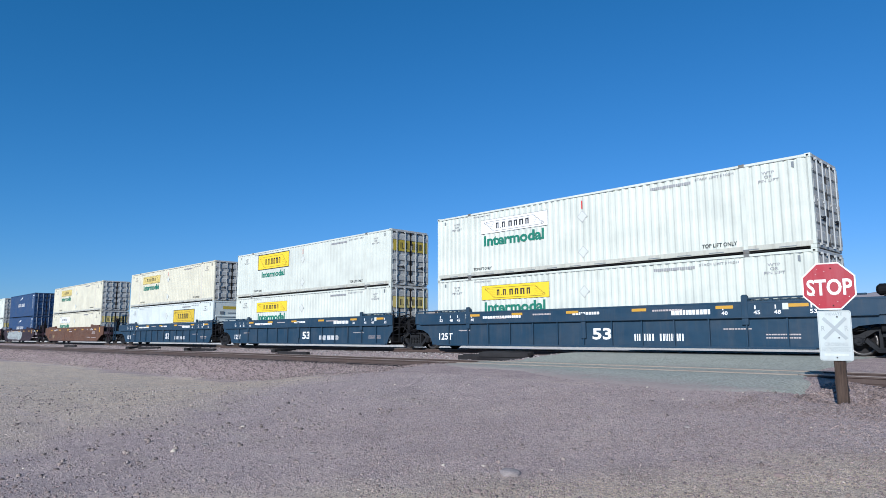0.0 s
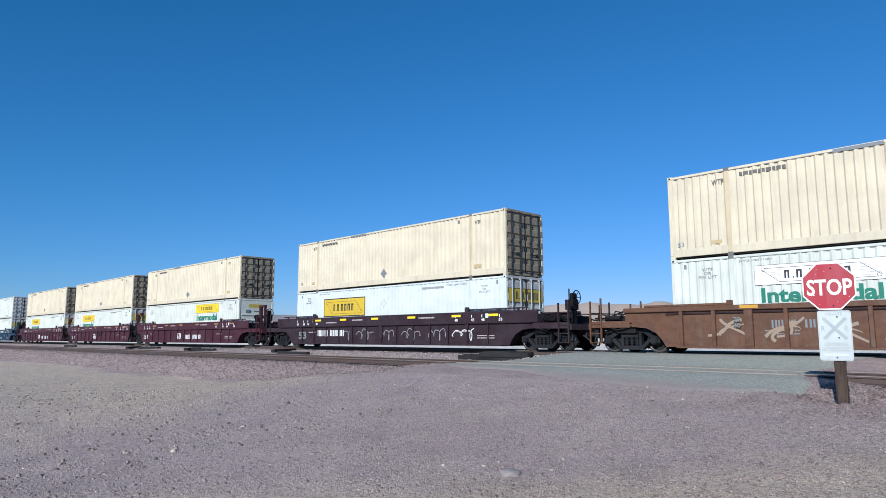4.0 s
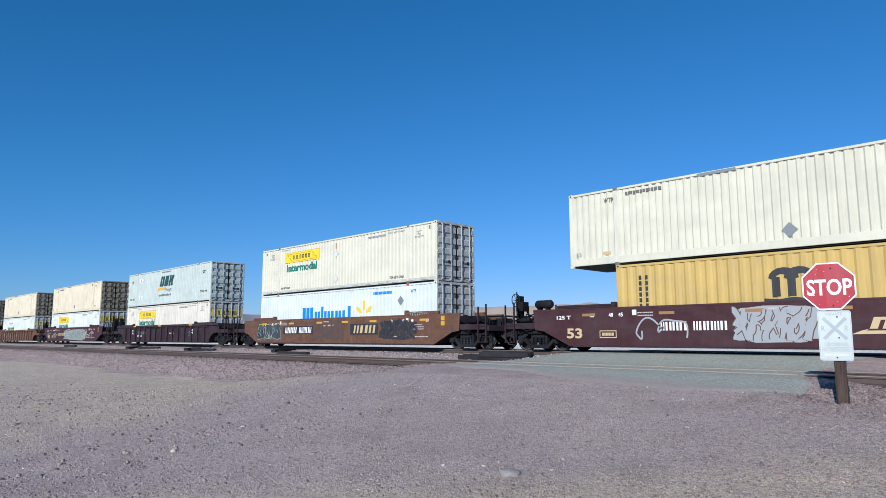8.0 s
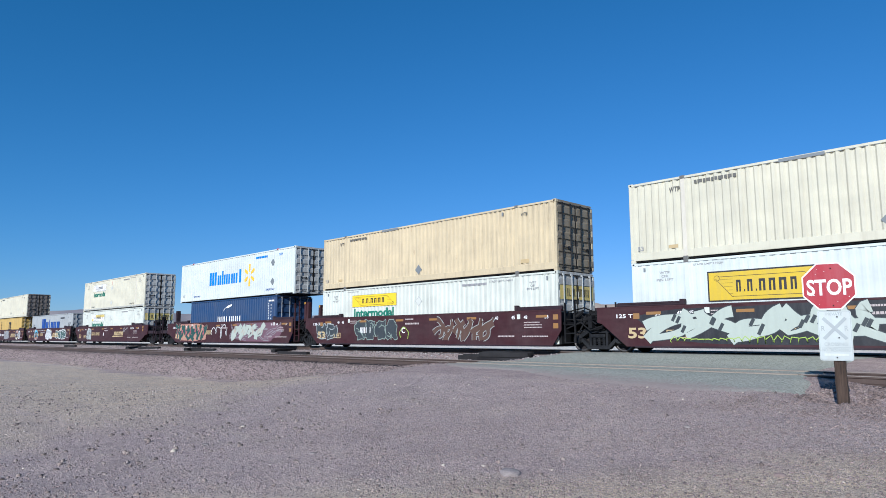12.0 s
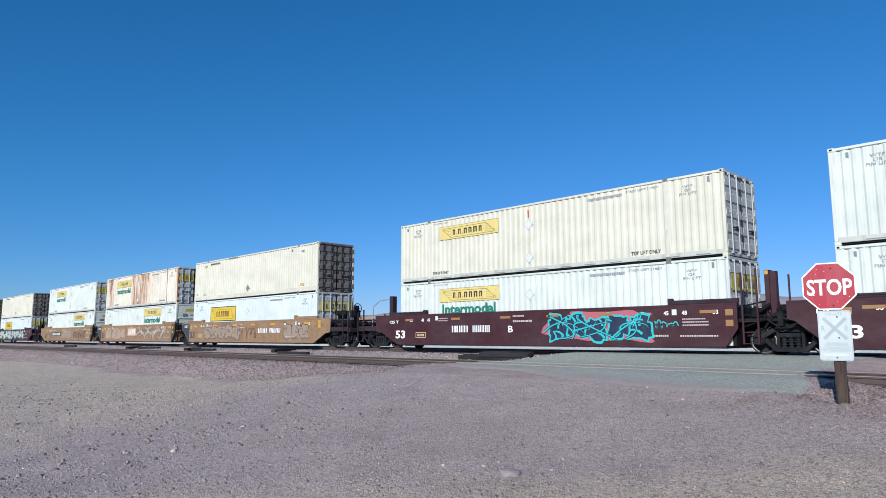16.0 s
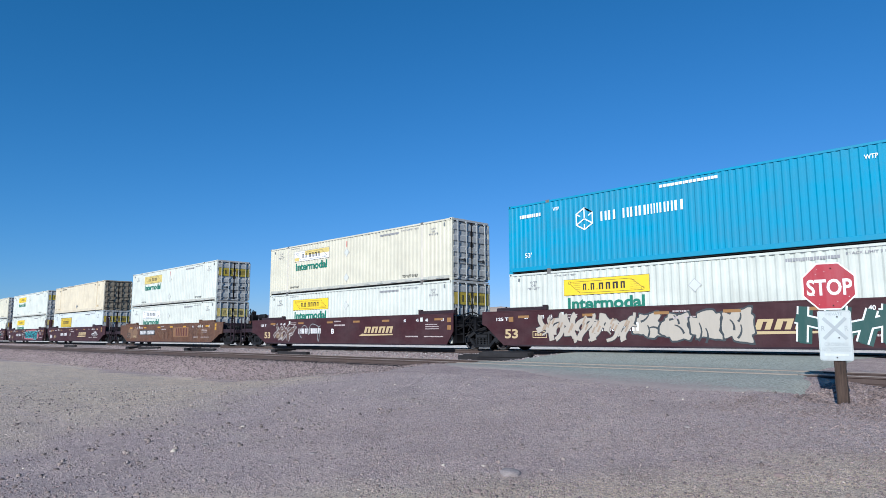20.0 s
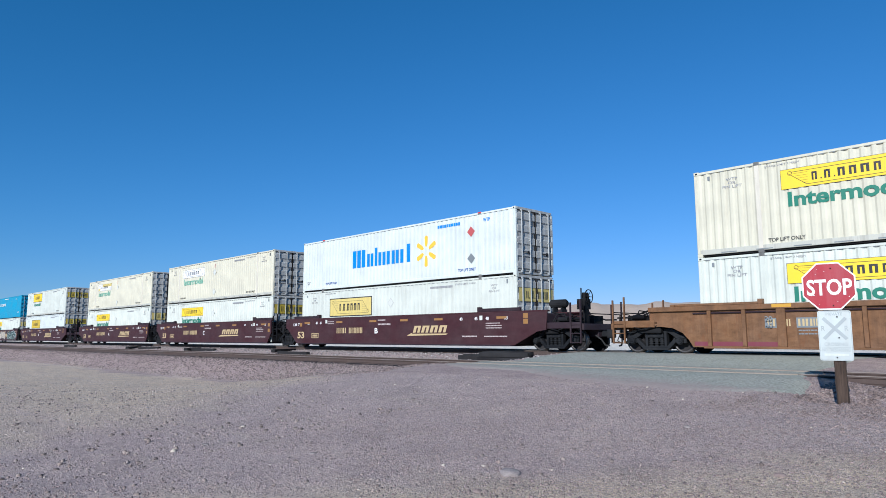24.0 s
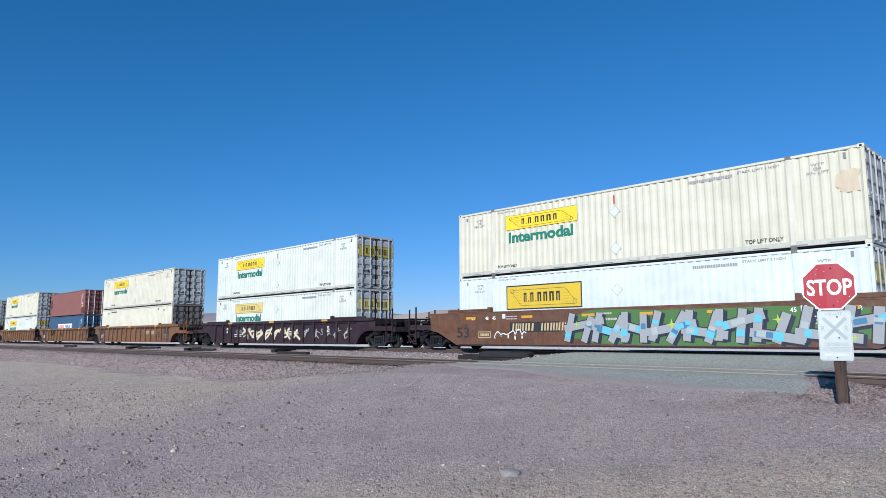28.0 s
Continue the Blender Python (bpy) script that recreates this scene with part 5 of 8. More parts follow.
        part("clamp_post", clamp, car, m=pose(long - 2.12, 0, 0))
        part("clamp_post", clamp, car, m=pose(long / 2, 0, -0.42))
        part("end_guide", rail, car, m=pose(long, 0, 0))
        part("end_guide", cached((colour.name, "grail2"), lambda: Geo().box(-1.2, 2.1, -0.18, -0.08, 1.9, 1.95).box(1.3, 1.4, -0.16, -0.1, 1.82, 1.9).box(0.3, 0.4, -0.16, -0.1, 1.82, 1.9).box(-0.8, -0.7, -0.16, -0.1, 1.82, 1.9).mesh("end_guide", colour, 0.008)), car)
    for kind, x, sign in ((left, 0.0, -1), (right, long, 1)):
        if kind == "free":
            free_end(car, x, sign, colour, brake in ("both", "left" if sign < 0 else "right"), style, tower if not (brake and tower == "post" and sign > 0) else "", left == right)
        else:
            joint(car, x, sign, colour, style == "band" and colour is WINE and sign > 0, "left" in guides if sign < 0 else "right" in guides)
    if style == "smooth":
        tag = cached(("data_plate", reflector.name), lambda: Geo().box(0, 0.24, -0.004, 0, 0, 0.2).mesh("data_plate", reflector))
        spots = [(long + 0.5, 1.5), (long + 0.5, 1.27)] if right == "free" else [(long - 0.1, 1.41), (long - 0.1, 1.07)]
        if left != "free" and colour is not UMBER:
            spots.append((0.12, 1.36))
        for dx, z in spots:
            part("data_plate", tag, car, m=pose(dx, OUT - 0.002, z))
    card = cached("load_card", lambda: Geo().box(0, 0.17, -0.004, 0, 0, 0.19).mesh("load_card", PLACARD))
    for x, z in {"smooth": ((2.7, 1.5), (14.25, 1.46)), "band": ((2.0, 1.55), (15.15, 1.55)), "ribbed": ()}[style]:
        part("load_card", card, car, m=pose(x, OUT - 0.003, z))
    # reflectors and writing on the near side
    ry = OUT - 0.003
    spots = {"smooth": (0.9, 4.0, 6.9, 9.3, 11.7, 15.5), "ribbed": (2.6, 7.9, 13.6), "band": (2.55, 4.9, 7.6, 10.4, 13.4, 15.6)}[style]
    z = {"smooth": 1.5, "ribbed": 1.62, "band": 1.62}[style]
    tab = cached((reflector.name, "reflector"), lambda: Geo().box(-0.28, 0.28, -0.004, 0.0, 0, 0.1).mesh("reflector", reflector))
    for x in spots:
        part("reflector", tab, car, m=pose(x, ry - (0.006 if style == "ribbed" else 0.001), z))
    return car


def number_bars(car, x0, x1, z0, z1, material, seed, count=10, y=OUT, lean=0.0):
    shapes = []
    for i, o in enumerate(bars(x0, x1, z0, z1, count, seed, lean)):
        if i == 4:
            continue
        a, b = o[0][0], o[1][0]
        s = (b - a) * 0.34
        k = lean * (z1 - z0)
        shapes += [[(a, z0), (a + s, z0), (a + s + k, z1), (a + k, z1)], [(b - s, z0), (b, z0), (b + k, z1), (b - s + k, z1)]]
    part("number_stencil", flat_mesh(("num", x0, x1, z0, seed, count), shapes, material), car, m=pose(0, y - 0.004, 0))


def car_print(car, style, seed, tone=SNOW, unit="", big=8.43):
    """Load-limit writing and length marks along a car's side."""
    y = OUT - 0.004
    if style == "smooth":
        for x, w in ((0.95, "53"), (1.75, "48"), (2.15, "45"), (13.05, "40"), (13.95, "45"), (14.6, "48"), (15.65, "53")):
            letters("length_mark", w, x, x + 0.18, 1.46, 1.6, y, tone, car)
        part("small_print", flat_mesh("smoothprint", bars(2.9, 3.5, 1.46, 1.5, 9, 1) + bars(2.9, 3.5, 1.56, 1.6, 9, 2) + bars(7.3, 8.3, 1.34, 1.42, 10, 3) + bars(7.3, 7.9, 1.56, 1.62, 8, 4)
                                       + bars(14.6, 15.5, 1.2, 1.24, 14, 5) + bars(14.6, 15.5, 1.1, 1.14, 14, 6) + bars(14.6, 15.4, 1.3, 1.34, 13, 7) + bars(13.2, 14.1, 0.74, 0.8, 12, 8)
                                       + bars(14.5, 15.8, 0.74, 0.79, 16, 9), FAINT), car, m=pose(0, y, 0))
        part("stencil_frame", flat_mesh("stencil", [rect(1.35, 2.05, 0.94, 0.97), rect(1.35, 2.05, 0.7, 0.73), rect(1.35, 1.38, 0.73, 0.94), rect(2.02, 2.05, 0.73, 0.94)] + bars(1.45, 1.95, 0.78, 0.89, 6, 4), BONE), car, m=pose(0, y, 0))
        if unit:
            letters("unit_letter", unit, 7.05, 7.3, 0.93, 1.2, y, tone, car, 0.02)
    elif style == "band":
        for x, w in ((0.35, "53"), (1.0, "48"), (1.45, "45"), (2.3, "40"), (13.3, "40"), (14.3, "45"), (14.9, "48"), (15.9, "53")):
            letters("length_mark", w, x, x + 0.2, 1.42, 1.54, y, SNOW, car)
            part("length_tick", cached("tick", lambda: Geo().flat(rect(-0.02, 0.02, 0.0, 0.12), 0).mesh("length_tick", SNOW)), car, m=pose(x + 0.05, y, 1.58))
        part("small_print", flat_mesh("bandprint", bars(3.3, 4.3, 1.5, 1.56, 12, 1) + bars(5.7, 6.6, 1.6, 1.66, 12, 2) + bars(10.9, 12.0, 1.6, 1.66, 12, 4), FAINT), car, m=pose(0, y, 0))
        part("small_print", flat_mesh("bandprint2", bars(1.5, 2.2, 1.0, 1.05, 10, 5) + bars(13.3, 14.2, 0.96, 1.0, 10, 7) + bars(14.6, 15.6, 0.78, 0.82, 14, 6) + bars(14.6, 15.6, 0.68, 0.72, 14, 8), FAINT), car, m=pose(0, OUT + 0.064, 0))
        if big > 2 and seed != 6:
            letters("load_mark", "125T", 0.25, 1.12, 0.62, 0.92, OUT + 0.064, SNOW, car)
        letters("length_number", "53", big, big + 0.8, 0.64, 1.06, OUT + 0.064, SNOW if big > 2 else SLATE, car, 0.03)
    else:
        for x, w in ((2.1, "20"), (2.1, "40"), (13.85, "20"), (13.85, "40")):
            letters("length_mark", w, x, x + 0.22, 1.22 if w == "20" else 1.02, 1.36 if w == "20" else 1.16, OUT - 0.012, tone, car)
        part("small_print", flat_mesh("ribprint", bars(3.0, 4.0, 0.8, 0.84, 12, 1) + bars(3.0, 4.0, 0.9, 0.94, 12, 2) + bars(9.6, 10.4, 1.05, 1.1, 9, 4), tone), car, m=pose(0, OUT + 0.094, 0))


def swoosh_mark(car):
    """A slanted tan emblem of plain bars over a long underline."""
    shapes = []
    for i in range(4):
        x = 9.95 + i * 0.58
        shapes += [[(x, 0.95), (x + 0.19, 0.95), (x + 0.31, 1.27), (x + 0.12, 1.27)], [(x + 0.3, 0.95), (x + 0.47, 0.95), (x + 0.59, 1.27), (x + 0.42, 1.27)],
                   [(x + 0.19, 1.19), (x + 0.39, 1.19), (x + 0.42, 1.27), (x + 0.31, 1.27)]]
    shapes.append([(9.5, 0.8), (12.2, 0.84), (12.3, 0.9), (9.75, 0.9)])
    shapes.append([(9.5, 0.8), (9.75, 0.9), (9.95, 0.95), (9.8, 0.86)])
    part("emblem", flat_mesh("swooshmark", shapes, BONE), car, m=pose(0, OUT - 0.004, 0))


def dark_panel(car, x0, x1, z0, z1, material=INK):
    part("stencil_panel", flat_mesh(("panel", x0, x1, z0), [rect(x0, x1, z0, z1)], material), car, m=pose(0, OUT - 0.003, 0))


def eye(car, x0, x1, z0, z1, upper="sky", lower="peach"):
    """A painted eye on a bright patch."""
    cx, cz, rx, rz = (x0 + x1) / 2, (z0 + z1) / 2, (x1 - x0) / 2, (z1 - z0) / 2
    def oval(ax, az, r=1.0):
        return [(cx + ax * r * math.cos(t), cz + az * r * math.sin(t)) for t in np.linspace(0, 6.1, 28)]
    y = OUT
    white = SPRAY["white"]
    part("sprayed_patch", flat_mesh(("eyeback", x0), [oval(rx * 1.07, rz)], white), car, m=pose(0, y - 0.002, 0))
    part("sprayed_patch", flat_mesh(("eye0", x0), [oval(rx * 0.99, rz * 0.97)], SPRAY["black"]), car, m=pose(0, y - 0.005, 0))
    part("sprayed_patch", flat_mesh(("eye1", x0), [oval(rx * 0.86, rz * 0.92)], SPRAY[upper]), car, m=pose(0, y - 0.008, 0))
    low = [p for p in oval(rx * 0.86, rz * 0.92) if p[1] < cz - 0.2]
    part("sprayed_patch", flat_mesh(("eye2", x0), [low], SPRAY[lower]), car, m=pose(0, y - 0.011, 0))

    def lens(k):
        return ([(cx + rx * k * u, cz + rz * 0.52 * k * math.cos(u * 1.57)) for u in np.linspace(-1, 1, 14)] + [(cx + rx * k * u, cz - rz * 0.45 * k * math.cos(u * 1.57)) for u in np.linspace(0.95, -0.95, 14)])[::-1]
    part("eye_line", flat_mesh(("eye3b", x0), [lens(1.0)], SPRAY["black"]), car, m=pose(0, y - 0.014, 0))
    part("eye_white", flat_mesh(("eye3", x0), [lens(0.86)], white), car, m=pose(0, y - 0.017, 0))
    part("iris", flat_mesh(("eye4", x0), [oval(0.36, 0.34)], SPRAY["black"]), car, m=pose(0, y - 0.02, 0))
    part("glint", flat_mesh(("eye5", x0), [oval(0.07, 0.08)], white), car, m=pose(0, y - 0.023, 0))


# ---- the ground ----
TRACK_Y = NEAR + MID           # centre line of the track with the train
SIDE_Y = 15.35                 # centre line of the empty track
GAUGE = 1.505                  # between rail heads' middles


def smooth(t):
    t = np.clip(t, 0, 1)
    return t * t * (3 - 2 * t)


def ground_z(x, y):
    """Height of the ground: flat desert, the ballast banks of two tracks, the ramp of the crossing."""
    x, y = np.asarray(x, float), np.asarray(y, float)
    bank = -0.85 + 0.66 * smooth((y - 11.3) / 2.4) + 0.19 * smooth((y - 18.3) / 2.6) + 0.13 * smooth((y - 24.6) / 2.2) - 0.96 * smooth((y - 27.0) / 5.0)
    trough = -0.04 * np.exp(-((y - 18.2) / 0.8) ** 2)
    ramp = np.where(y < 10.6, -0.85 + 0.64 * np.clip((y - 2.5) / 8.1, 0, 1), -0.21 + 0.17 * np.clip((y - 10.6) / 2.8, 0, 1)) + 0.19 * smooth((y - 16.6) / 4.6) - 0.95 * smooth((y - 26.8) / 4.2)
    w = smooth((x + 24.0) / 11.5) * (1 - smooth((x - 3.0) / 9.0))
    lane = smooth((x + 16.2) / 1.8) * (1 - smooth((x + 4.6) / 1.6))
    on_tracks = smooth((y - 11.5) / 2.0) * (1 - smooth((y - 27.5) / 3.0))
    w = w * (1 - on_tracks) + lane * on_tracks
    paved = smooth((y - 10.4) / 1.0) * smooth((x + 16.0) / 1.5) * (1 - smooth((x + 4.0) / 1.5))
    z = (bank + trough) * (1 - w) + ramp * w
    z = z - 0.155 * np.exp(-((y - 11.9) / 1.25) ** 2) * smooth((x + 4.2) / 0.8)
    near = np.exp(-((np.hypot(x, y)) / 60.0) ** 2)
    ripple = 0.018 * np.sin(x * 1.3 + 0.7 * y) * np.sin(y * 0.9 - 0.4 * x) + 0.012 * np.sin(x * 3.1 - y * 2.3)
    z = z + ripple * near * (1 - on_tracks * 0.8) * (1 - paved)
    far = np.hypot(x, y)
    return z + 0.006 * np.clip(far - 120, 0, None) * (y > 30)


def grown(a, b, step, far, rate=1.16):
    """Even steps from a to b, then ever longer ones out to far on both sides."""
    mid = list(np.arange(a, b, step))
    out, s = [], step
    v = b
    while v < far:
        out.append(v)
        s *= rate
        v += s
    out.append(far)
    low, s, v = [], step, a
    while v > -far:
        s *= rate
        v -= s
        low.append(max(v, -far))
    return np.array(low[::-1] + mid + out)


def sheet(name, xs, ys, height, material):
    X, Y = np.meshgrid(xs, ys)
    Z = height(X, Y)
    v = np.stack([X, Y, Z], -1).reshape(-1, 3)
    nx, ny = len(xs), len(ys)
    i, j = np.meshgrid(np.arange(nx - 1), np.arange(ny - 1))
    a = (j * nx + i).ravel()
    f = np.stack([a, a + 1, a + nx + 1, a + nx], -1)
    me = bpy.data.meshes.new(name)
    me.from_pydata(v.tolist(), [], f.tolist())
    me.polygons.foreach_set("use_smooth", [True] * len(me.polygons))
    me.materials.append(material)
    me.update()
    return new(name, me)


def ground_material():
    m, nt, bsdf = nodes_of("gravel_desert")
    tc = nt.nodes.new("ShaderNodeTexCoord")
    vec = tc.outputs["Object"]
    sep = nt.nodes.new("ShaderNodeSeparateXYZ")
    nt.links.new(vec, sep.inputs[0])
    mp = nt.nodes.new("ShaderNodeMapping")
    mp.inputs["Scale"].default_value = (0.35, 1.0, 1.0)
    nt.links.new(vec, mp.inputs["Vector"])
    broad = noise_of(nt, mp.outputs[0], 0.42, 4.0, 0.6)
    mid = noise_of(nt, vec, 2.3, 5.0, 0.65)
    fine = noise_of(nt, vec, 24.0, 6.0, 0.75)
    clod = noise_of(nt, vec, 8.0, 8.0, 0.78)
    turn = nt.nodes.new("ShaderNodeMapping")          # old tyre lines, drawn out along the drive
    turn.inputs["Rotation"].default_value = (0, 0, radians(28))
    turn.inputs["Scale"].default_value = (0.09, 1.5, 1.0)
    nt.links.new(vec, turn.inputs["Vector"])
    ruts = noise_of(nt, turn.outputs[0], 1.6, 4.0, 0.55)
    pebble = add(nt, "ShaderNodeTexVoronoi", Scale=24.0)
    nt.links.new(vec, pebble.inputs["Vector"])
    grit = add(nt, "ShaderNodeTexVoronoi", Scale=48.0)
    nt.links.new(vec, grit.inputs["Vector"])

    def sums(a, b, op="ADD"):
        n = nt.nodes.new("ShaderNodeMath")
        n.operation = op
        for s, v in ((0, a), (1, b)):
            if isinstance(v, (int, float)):
                n.inputs[s].default_value = v
            else:
                nt.links.new(v, n.inputs[s])
        return n.outputs[0]
    # crushed purple stone along the tracks and on the drive, pale sand beside it
    wander = ramp(nt, broad, 0.2, 0.8, -1.6, 1.6)
    yy = sums(sep.outputs[1], wander)
    sway = ramp(nt, mid, 0.2, 0.8, -0.5, 0.5)
    bank = ramp(nt, sums(yy, sway), 10.7, 11.9)
    cut = ramp(nt, sep.outputs[1], 30.0, 33.0, 1.0, 0.0)
    bank = sums(bank, cut, "MULTIPLY")
    # the drive sweeps from the crossing towards the lower left; open sand lies beyond it and close before it
    across = sums(sums(sep.outputs[1], sep.outputs[0], "SUBTRACT"), sums(sway, ramp(nt, broad, 0.2, 0.8, -0.9, 0.9)))
    near_edge = ramp(nt, across, 8.3, 10.6)
    far_x = ramp(nt, sums(sep.outputs[0], sums(wander, sums(sep.outputs[1], 0.35, "MULTIPLY"))), -13.5, -9.0)
    low_y = sums(ramp(nt, yy, 5.4, 4.0), 0.36, "MULTIPLY")
    drive = sums(sums(sums(far_x, low_y, "MAXIMUM"), near_edge, "MULTIPLY"), cut, "MULTIPLY")
    stone = sums(bank, drive, "MAXIMUM")
    stone = sums(stone, ramp(nt, ruts, 0.35, 0.7, 0.2, -0.28))
    stone = sums(stone, ramp(nt, mid, 0.35, 0.65, 0.12, -0.12))
    sand = blend(nt, ramp(nt, mid, 0.35, 0.7), (0.85, 0.685, 0.49), (0.67, 0.54, 0.41))
    rock = blend(nt, ramp(nt, mid, 0.3, 0.72), (0.665, 0.52, 0.485), (0.525, 0.41, 0.385))
    col = blend(nt, ramp(nt, stone, 0.1, 0.8, 0.05, 0.97), sand, rock)
    col = blend(nt, ramp(nt, bank, 0.2, 0.9, 0.0, 0.65), col, (0.4, 0.29, 0.275))
    col = blend(nt, ramp(nt, ruts, 0.52, 0.7, 0.0, 0.5), col, (0.64, 0.53, 0.45))
    col = blend(nt, ramp(nt, broad, 0.52, 0.72, 0.0, 0.28), col, (0.36, 0.3, 0.28))
    col = blend(nt, ramp(nt, clod, 0.52, 0.68, 0.0, 0.36), col, (0.24, 0.19, 0.175))
    clump = noise_of(nt, vec, 1.1, 6.0, 0.7)
    col = blend(nt, ramp(nt, clump, 0.5, 0.66, 0.0, 0.3), col, (0.3, 0.235, 0.21))
    col = blend(nt, ramp(nt, clump, 0.48, 0.34, 0.0, 0.3), col, (0.78, 0.62, 0.5))
    hue = nt.nodes.new("ShaderNodeSeparateColor")
    nt.links.new(pebble.outputs["Color"], hue.inputs[0])
    col = blend(nt, ramp(nt, hue.outputs[1], 0.86, 0.94, 0.0, 0.3), col, (0.17, 0.13, 0.125))
    col = blend(nt, ramp(nt, hue.outputs[0], 0.9, 0.96, 0.0, 0.25), col, (0.74, 0.63, 0.53))
    col = blend(nt, ramp(nt, fine, 0.48, 0.7, 0.0, 0.34), col, (0.17, 0.13, 0.125))
    tone = nt.nodes.new("ShaderNodeSeparateColor")
    nt.links.new(grit.outputs["Color"], tone.inputs[0])
    col = blend(nt, ramp(nt, tone.outputs[0], 0.6, 1.0, 0.0, 0.44), col, (0.12, 0.09, 0.088))
    col = blend(nt, ramp(nt, tone.outputs[1], 0.6, 1.0, 0.0, 0.45), col, (0.72, 0.6, 0.52))
    shade_band = nt.nodes.new("ShaderNodeMath")      # the train's shade put into the colour of the main track's bed
    shade_band.operation = "MULTIPLY"
    nt.links.new(ramp(nt, sep.outputs[1], 21.2, 22.0), shade_band.inputs[0])
    nt.links.new(ramp(nt, sep.outputs[1], 31.0, 29.5, 0.0, 0.94), shade_band.inputs[1])
    col = blend(nt, shade_band.outputs[0], col, (0.035, 0.031, 0.03))
    col = blend(nt, ramp(nt, sep.outputs[1], 31.0, 37.0, 0.0, 0.93), col, (0.97, 0.86, 0.7))       # the flat beyond, its colour lightened to carry full-sun glare
    nt.links.new(col, bsdf.inputs["Base Color"])
    bsdf.inputs["Roughness"].default_value = 0.95
    bsdf.inputs["Specular IOR Level"].default_value = 0.08
    h = sums(sums(clod, 1.5, "MULTIPLY"), sums(sums(fine, 0.8, "MULTIPLY"), ramp(nt, grit.outputs["Distance"], 0.0, 0.6, 0.3, 0.0)))
    bump(nt, bsdf, h, 0.85, 0.05)
    return m


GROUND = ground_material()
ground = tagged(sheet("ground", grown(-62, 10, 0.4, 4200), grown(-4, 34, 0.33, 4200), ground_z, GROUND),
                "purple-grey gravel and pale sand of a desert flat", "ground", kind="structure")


def asphalt_material():
    m, nt, bsdf = nodes_of("dusty_asphalt")
    vec = nt.nodes.new("ShaderNodeTexCoord").outputs["Object"]
    mid = noise_of(nt, vec, 1.4, 5.0, 0.65)
    fine = noise_of(nt, vec, 40.0, 4.0, 0.7)
    col = blend(nt, ramp(nt, mid, 0.3, 0.75), (0.32, 0.335, 0.28), (0.42, 0.41, 0.345))
    col = blend(nt, ramp(nt, fine, 0.5, 0.72, 0.0, 0.5), col, (0.1, 0.105, 0.1))
    chips = add(nt, "ShaderNodeTexVoronoi", Scale=30.0)
    nt.links.new(vec, chips.inputs["Vector"])
    hue = nt.nodes.new("ShaderNodeSeparateColor")
    nt.links.new(chips.outputs["Color"], hue.inputs[0])
    col = blend(nt, ramp(nt, hue.outputs[0], 0.6, 1.0, 0.0, 0.5), col, (0.08, 0.083, 0.075))
    col = blend(nt, ramp(nt, hue.outputs[1], 0.6, 1.0, 0.0, 0.5), col, (0.64, 0.64, 0.56))
    worn = noise_of(nt, vec, 0.5, 5.0, 0.65)
    col = blend(nt, ramp(nt, worn, 0.5, 0.7, 0.0, 0.4), col, (0.4, 0.36, 0.31))
    drift = noise_of(nt, vec, 2.6, 7.0, 0.7)
    sep = nt.nodes.new("ShaderNodeSeparateXYZ")       # dust drifted over the near edge; the train's shade painted in from the main track on
    nt.links.new(vec, sep.inputs[0])
    slant = nt.nodes.new("ShaderNodeMath")
    slant.operation = "MULTIPLY_ADD"
    slant.inputs[1].default_value = 0.24
    nt.links.new(sep.outputs[0], slant.inputs[0])
    nt.links.new(sep.outputs[1], slant.inputs[2])
    edge = nt.nodes.new("ShaderNodeMath")
    edge.operation = "MULTIPLY_ADD"
    edge.inputs[1].default_value = 2.4
    nt.links.new(drift, edge.inputs[0])
    nt.links.new(slant.outputs[0], edge.inputs[2])
    col = blend(nt, ramp(nt, edge.outputs[0], 11.25, 12.3, 0.75, 0.0), col, (0.38, 0.285, 0.26))
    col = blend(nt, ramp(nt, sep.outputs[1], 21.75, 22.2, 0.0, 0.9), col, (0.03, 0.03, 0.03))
    nt.links.new(col, bsdf.inputs["Base Color"])
    bsdf.inputs["Roughness"].default_value = 0.95
    bsdf.inputs["Specular IOR Level"].default_value = 0.06
    bump(nt, bsdf, fine, 0.5, 0.012)
    return m


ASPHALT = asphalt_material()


def road_sheet():
    """The crossing's paving: a sheet with ragged edges, a little over the ground."""
    g = Geo()
    rows, cols = 66, 46
    for j in range(rows + 1):
        v = j / rows
        for i in range(cols + 1):
            u = i / cols
            ragged = 0.16 * math.sin(i * 0.45) + 0.09 * math.sin(i * 1.1 + 1)
            y0 = 12.95 - 1.8 * smooth((u - 0.2) / 0.6) + ragged * 0.5 + 0.9 * max(0.0, 0.12 - u) / 0.12 + 0.6 * max(0.0, u - 0.9) / 0.1
            y = y0 + (28.0 - y0) * v
            edge = 0.14 * math.sin(j * 0.5) + 0.08 * math.sin(j * 1.2)
            xl = -14.4 + edge - 1.2 * smooth((y - 17) / 8)
            xr = -3.85 + 0.5 * edge - 1.1 * smooth((y - 12) / 5)
            x = xl + (xr - xl) * u
            lift = -0.03 if i in (0, cols) or j in (0, rows) else 0.02
            g.v.append((x, y, float(ground_z(x, y)) + lift))
    w = cols + 1
    for j in range(rows):
        for i in range(cols):
            a = j * w + i
            g.f.append((a, a + 1, a + w + 1, a + w))
    return g.mesh("road", ASPHALT, smooth=True)


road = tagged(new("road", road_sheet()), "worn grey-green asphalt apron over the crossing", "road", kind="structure")


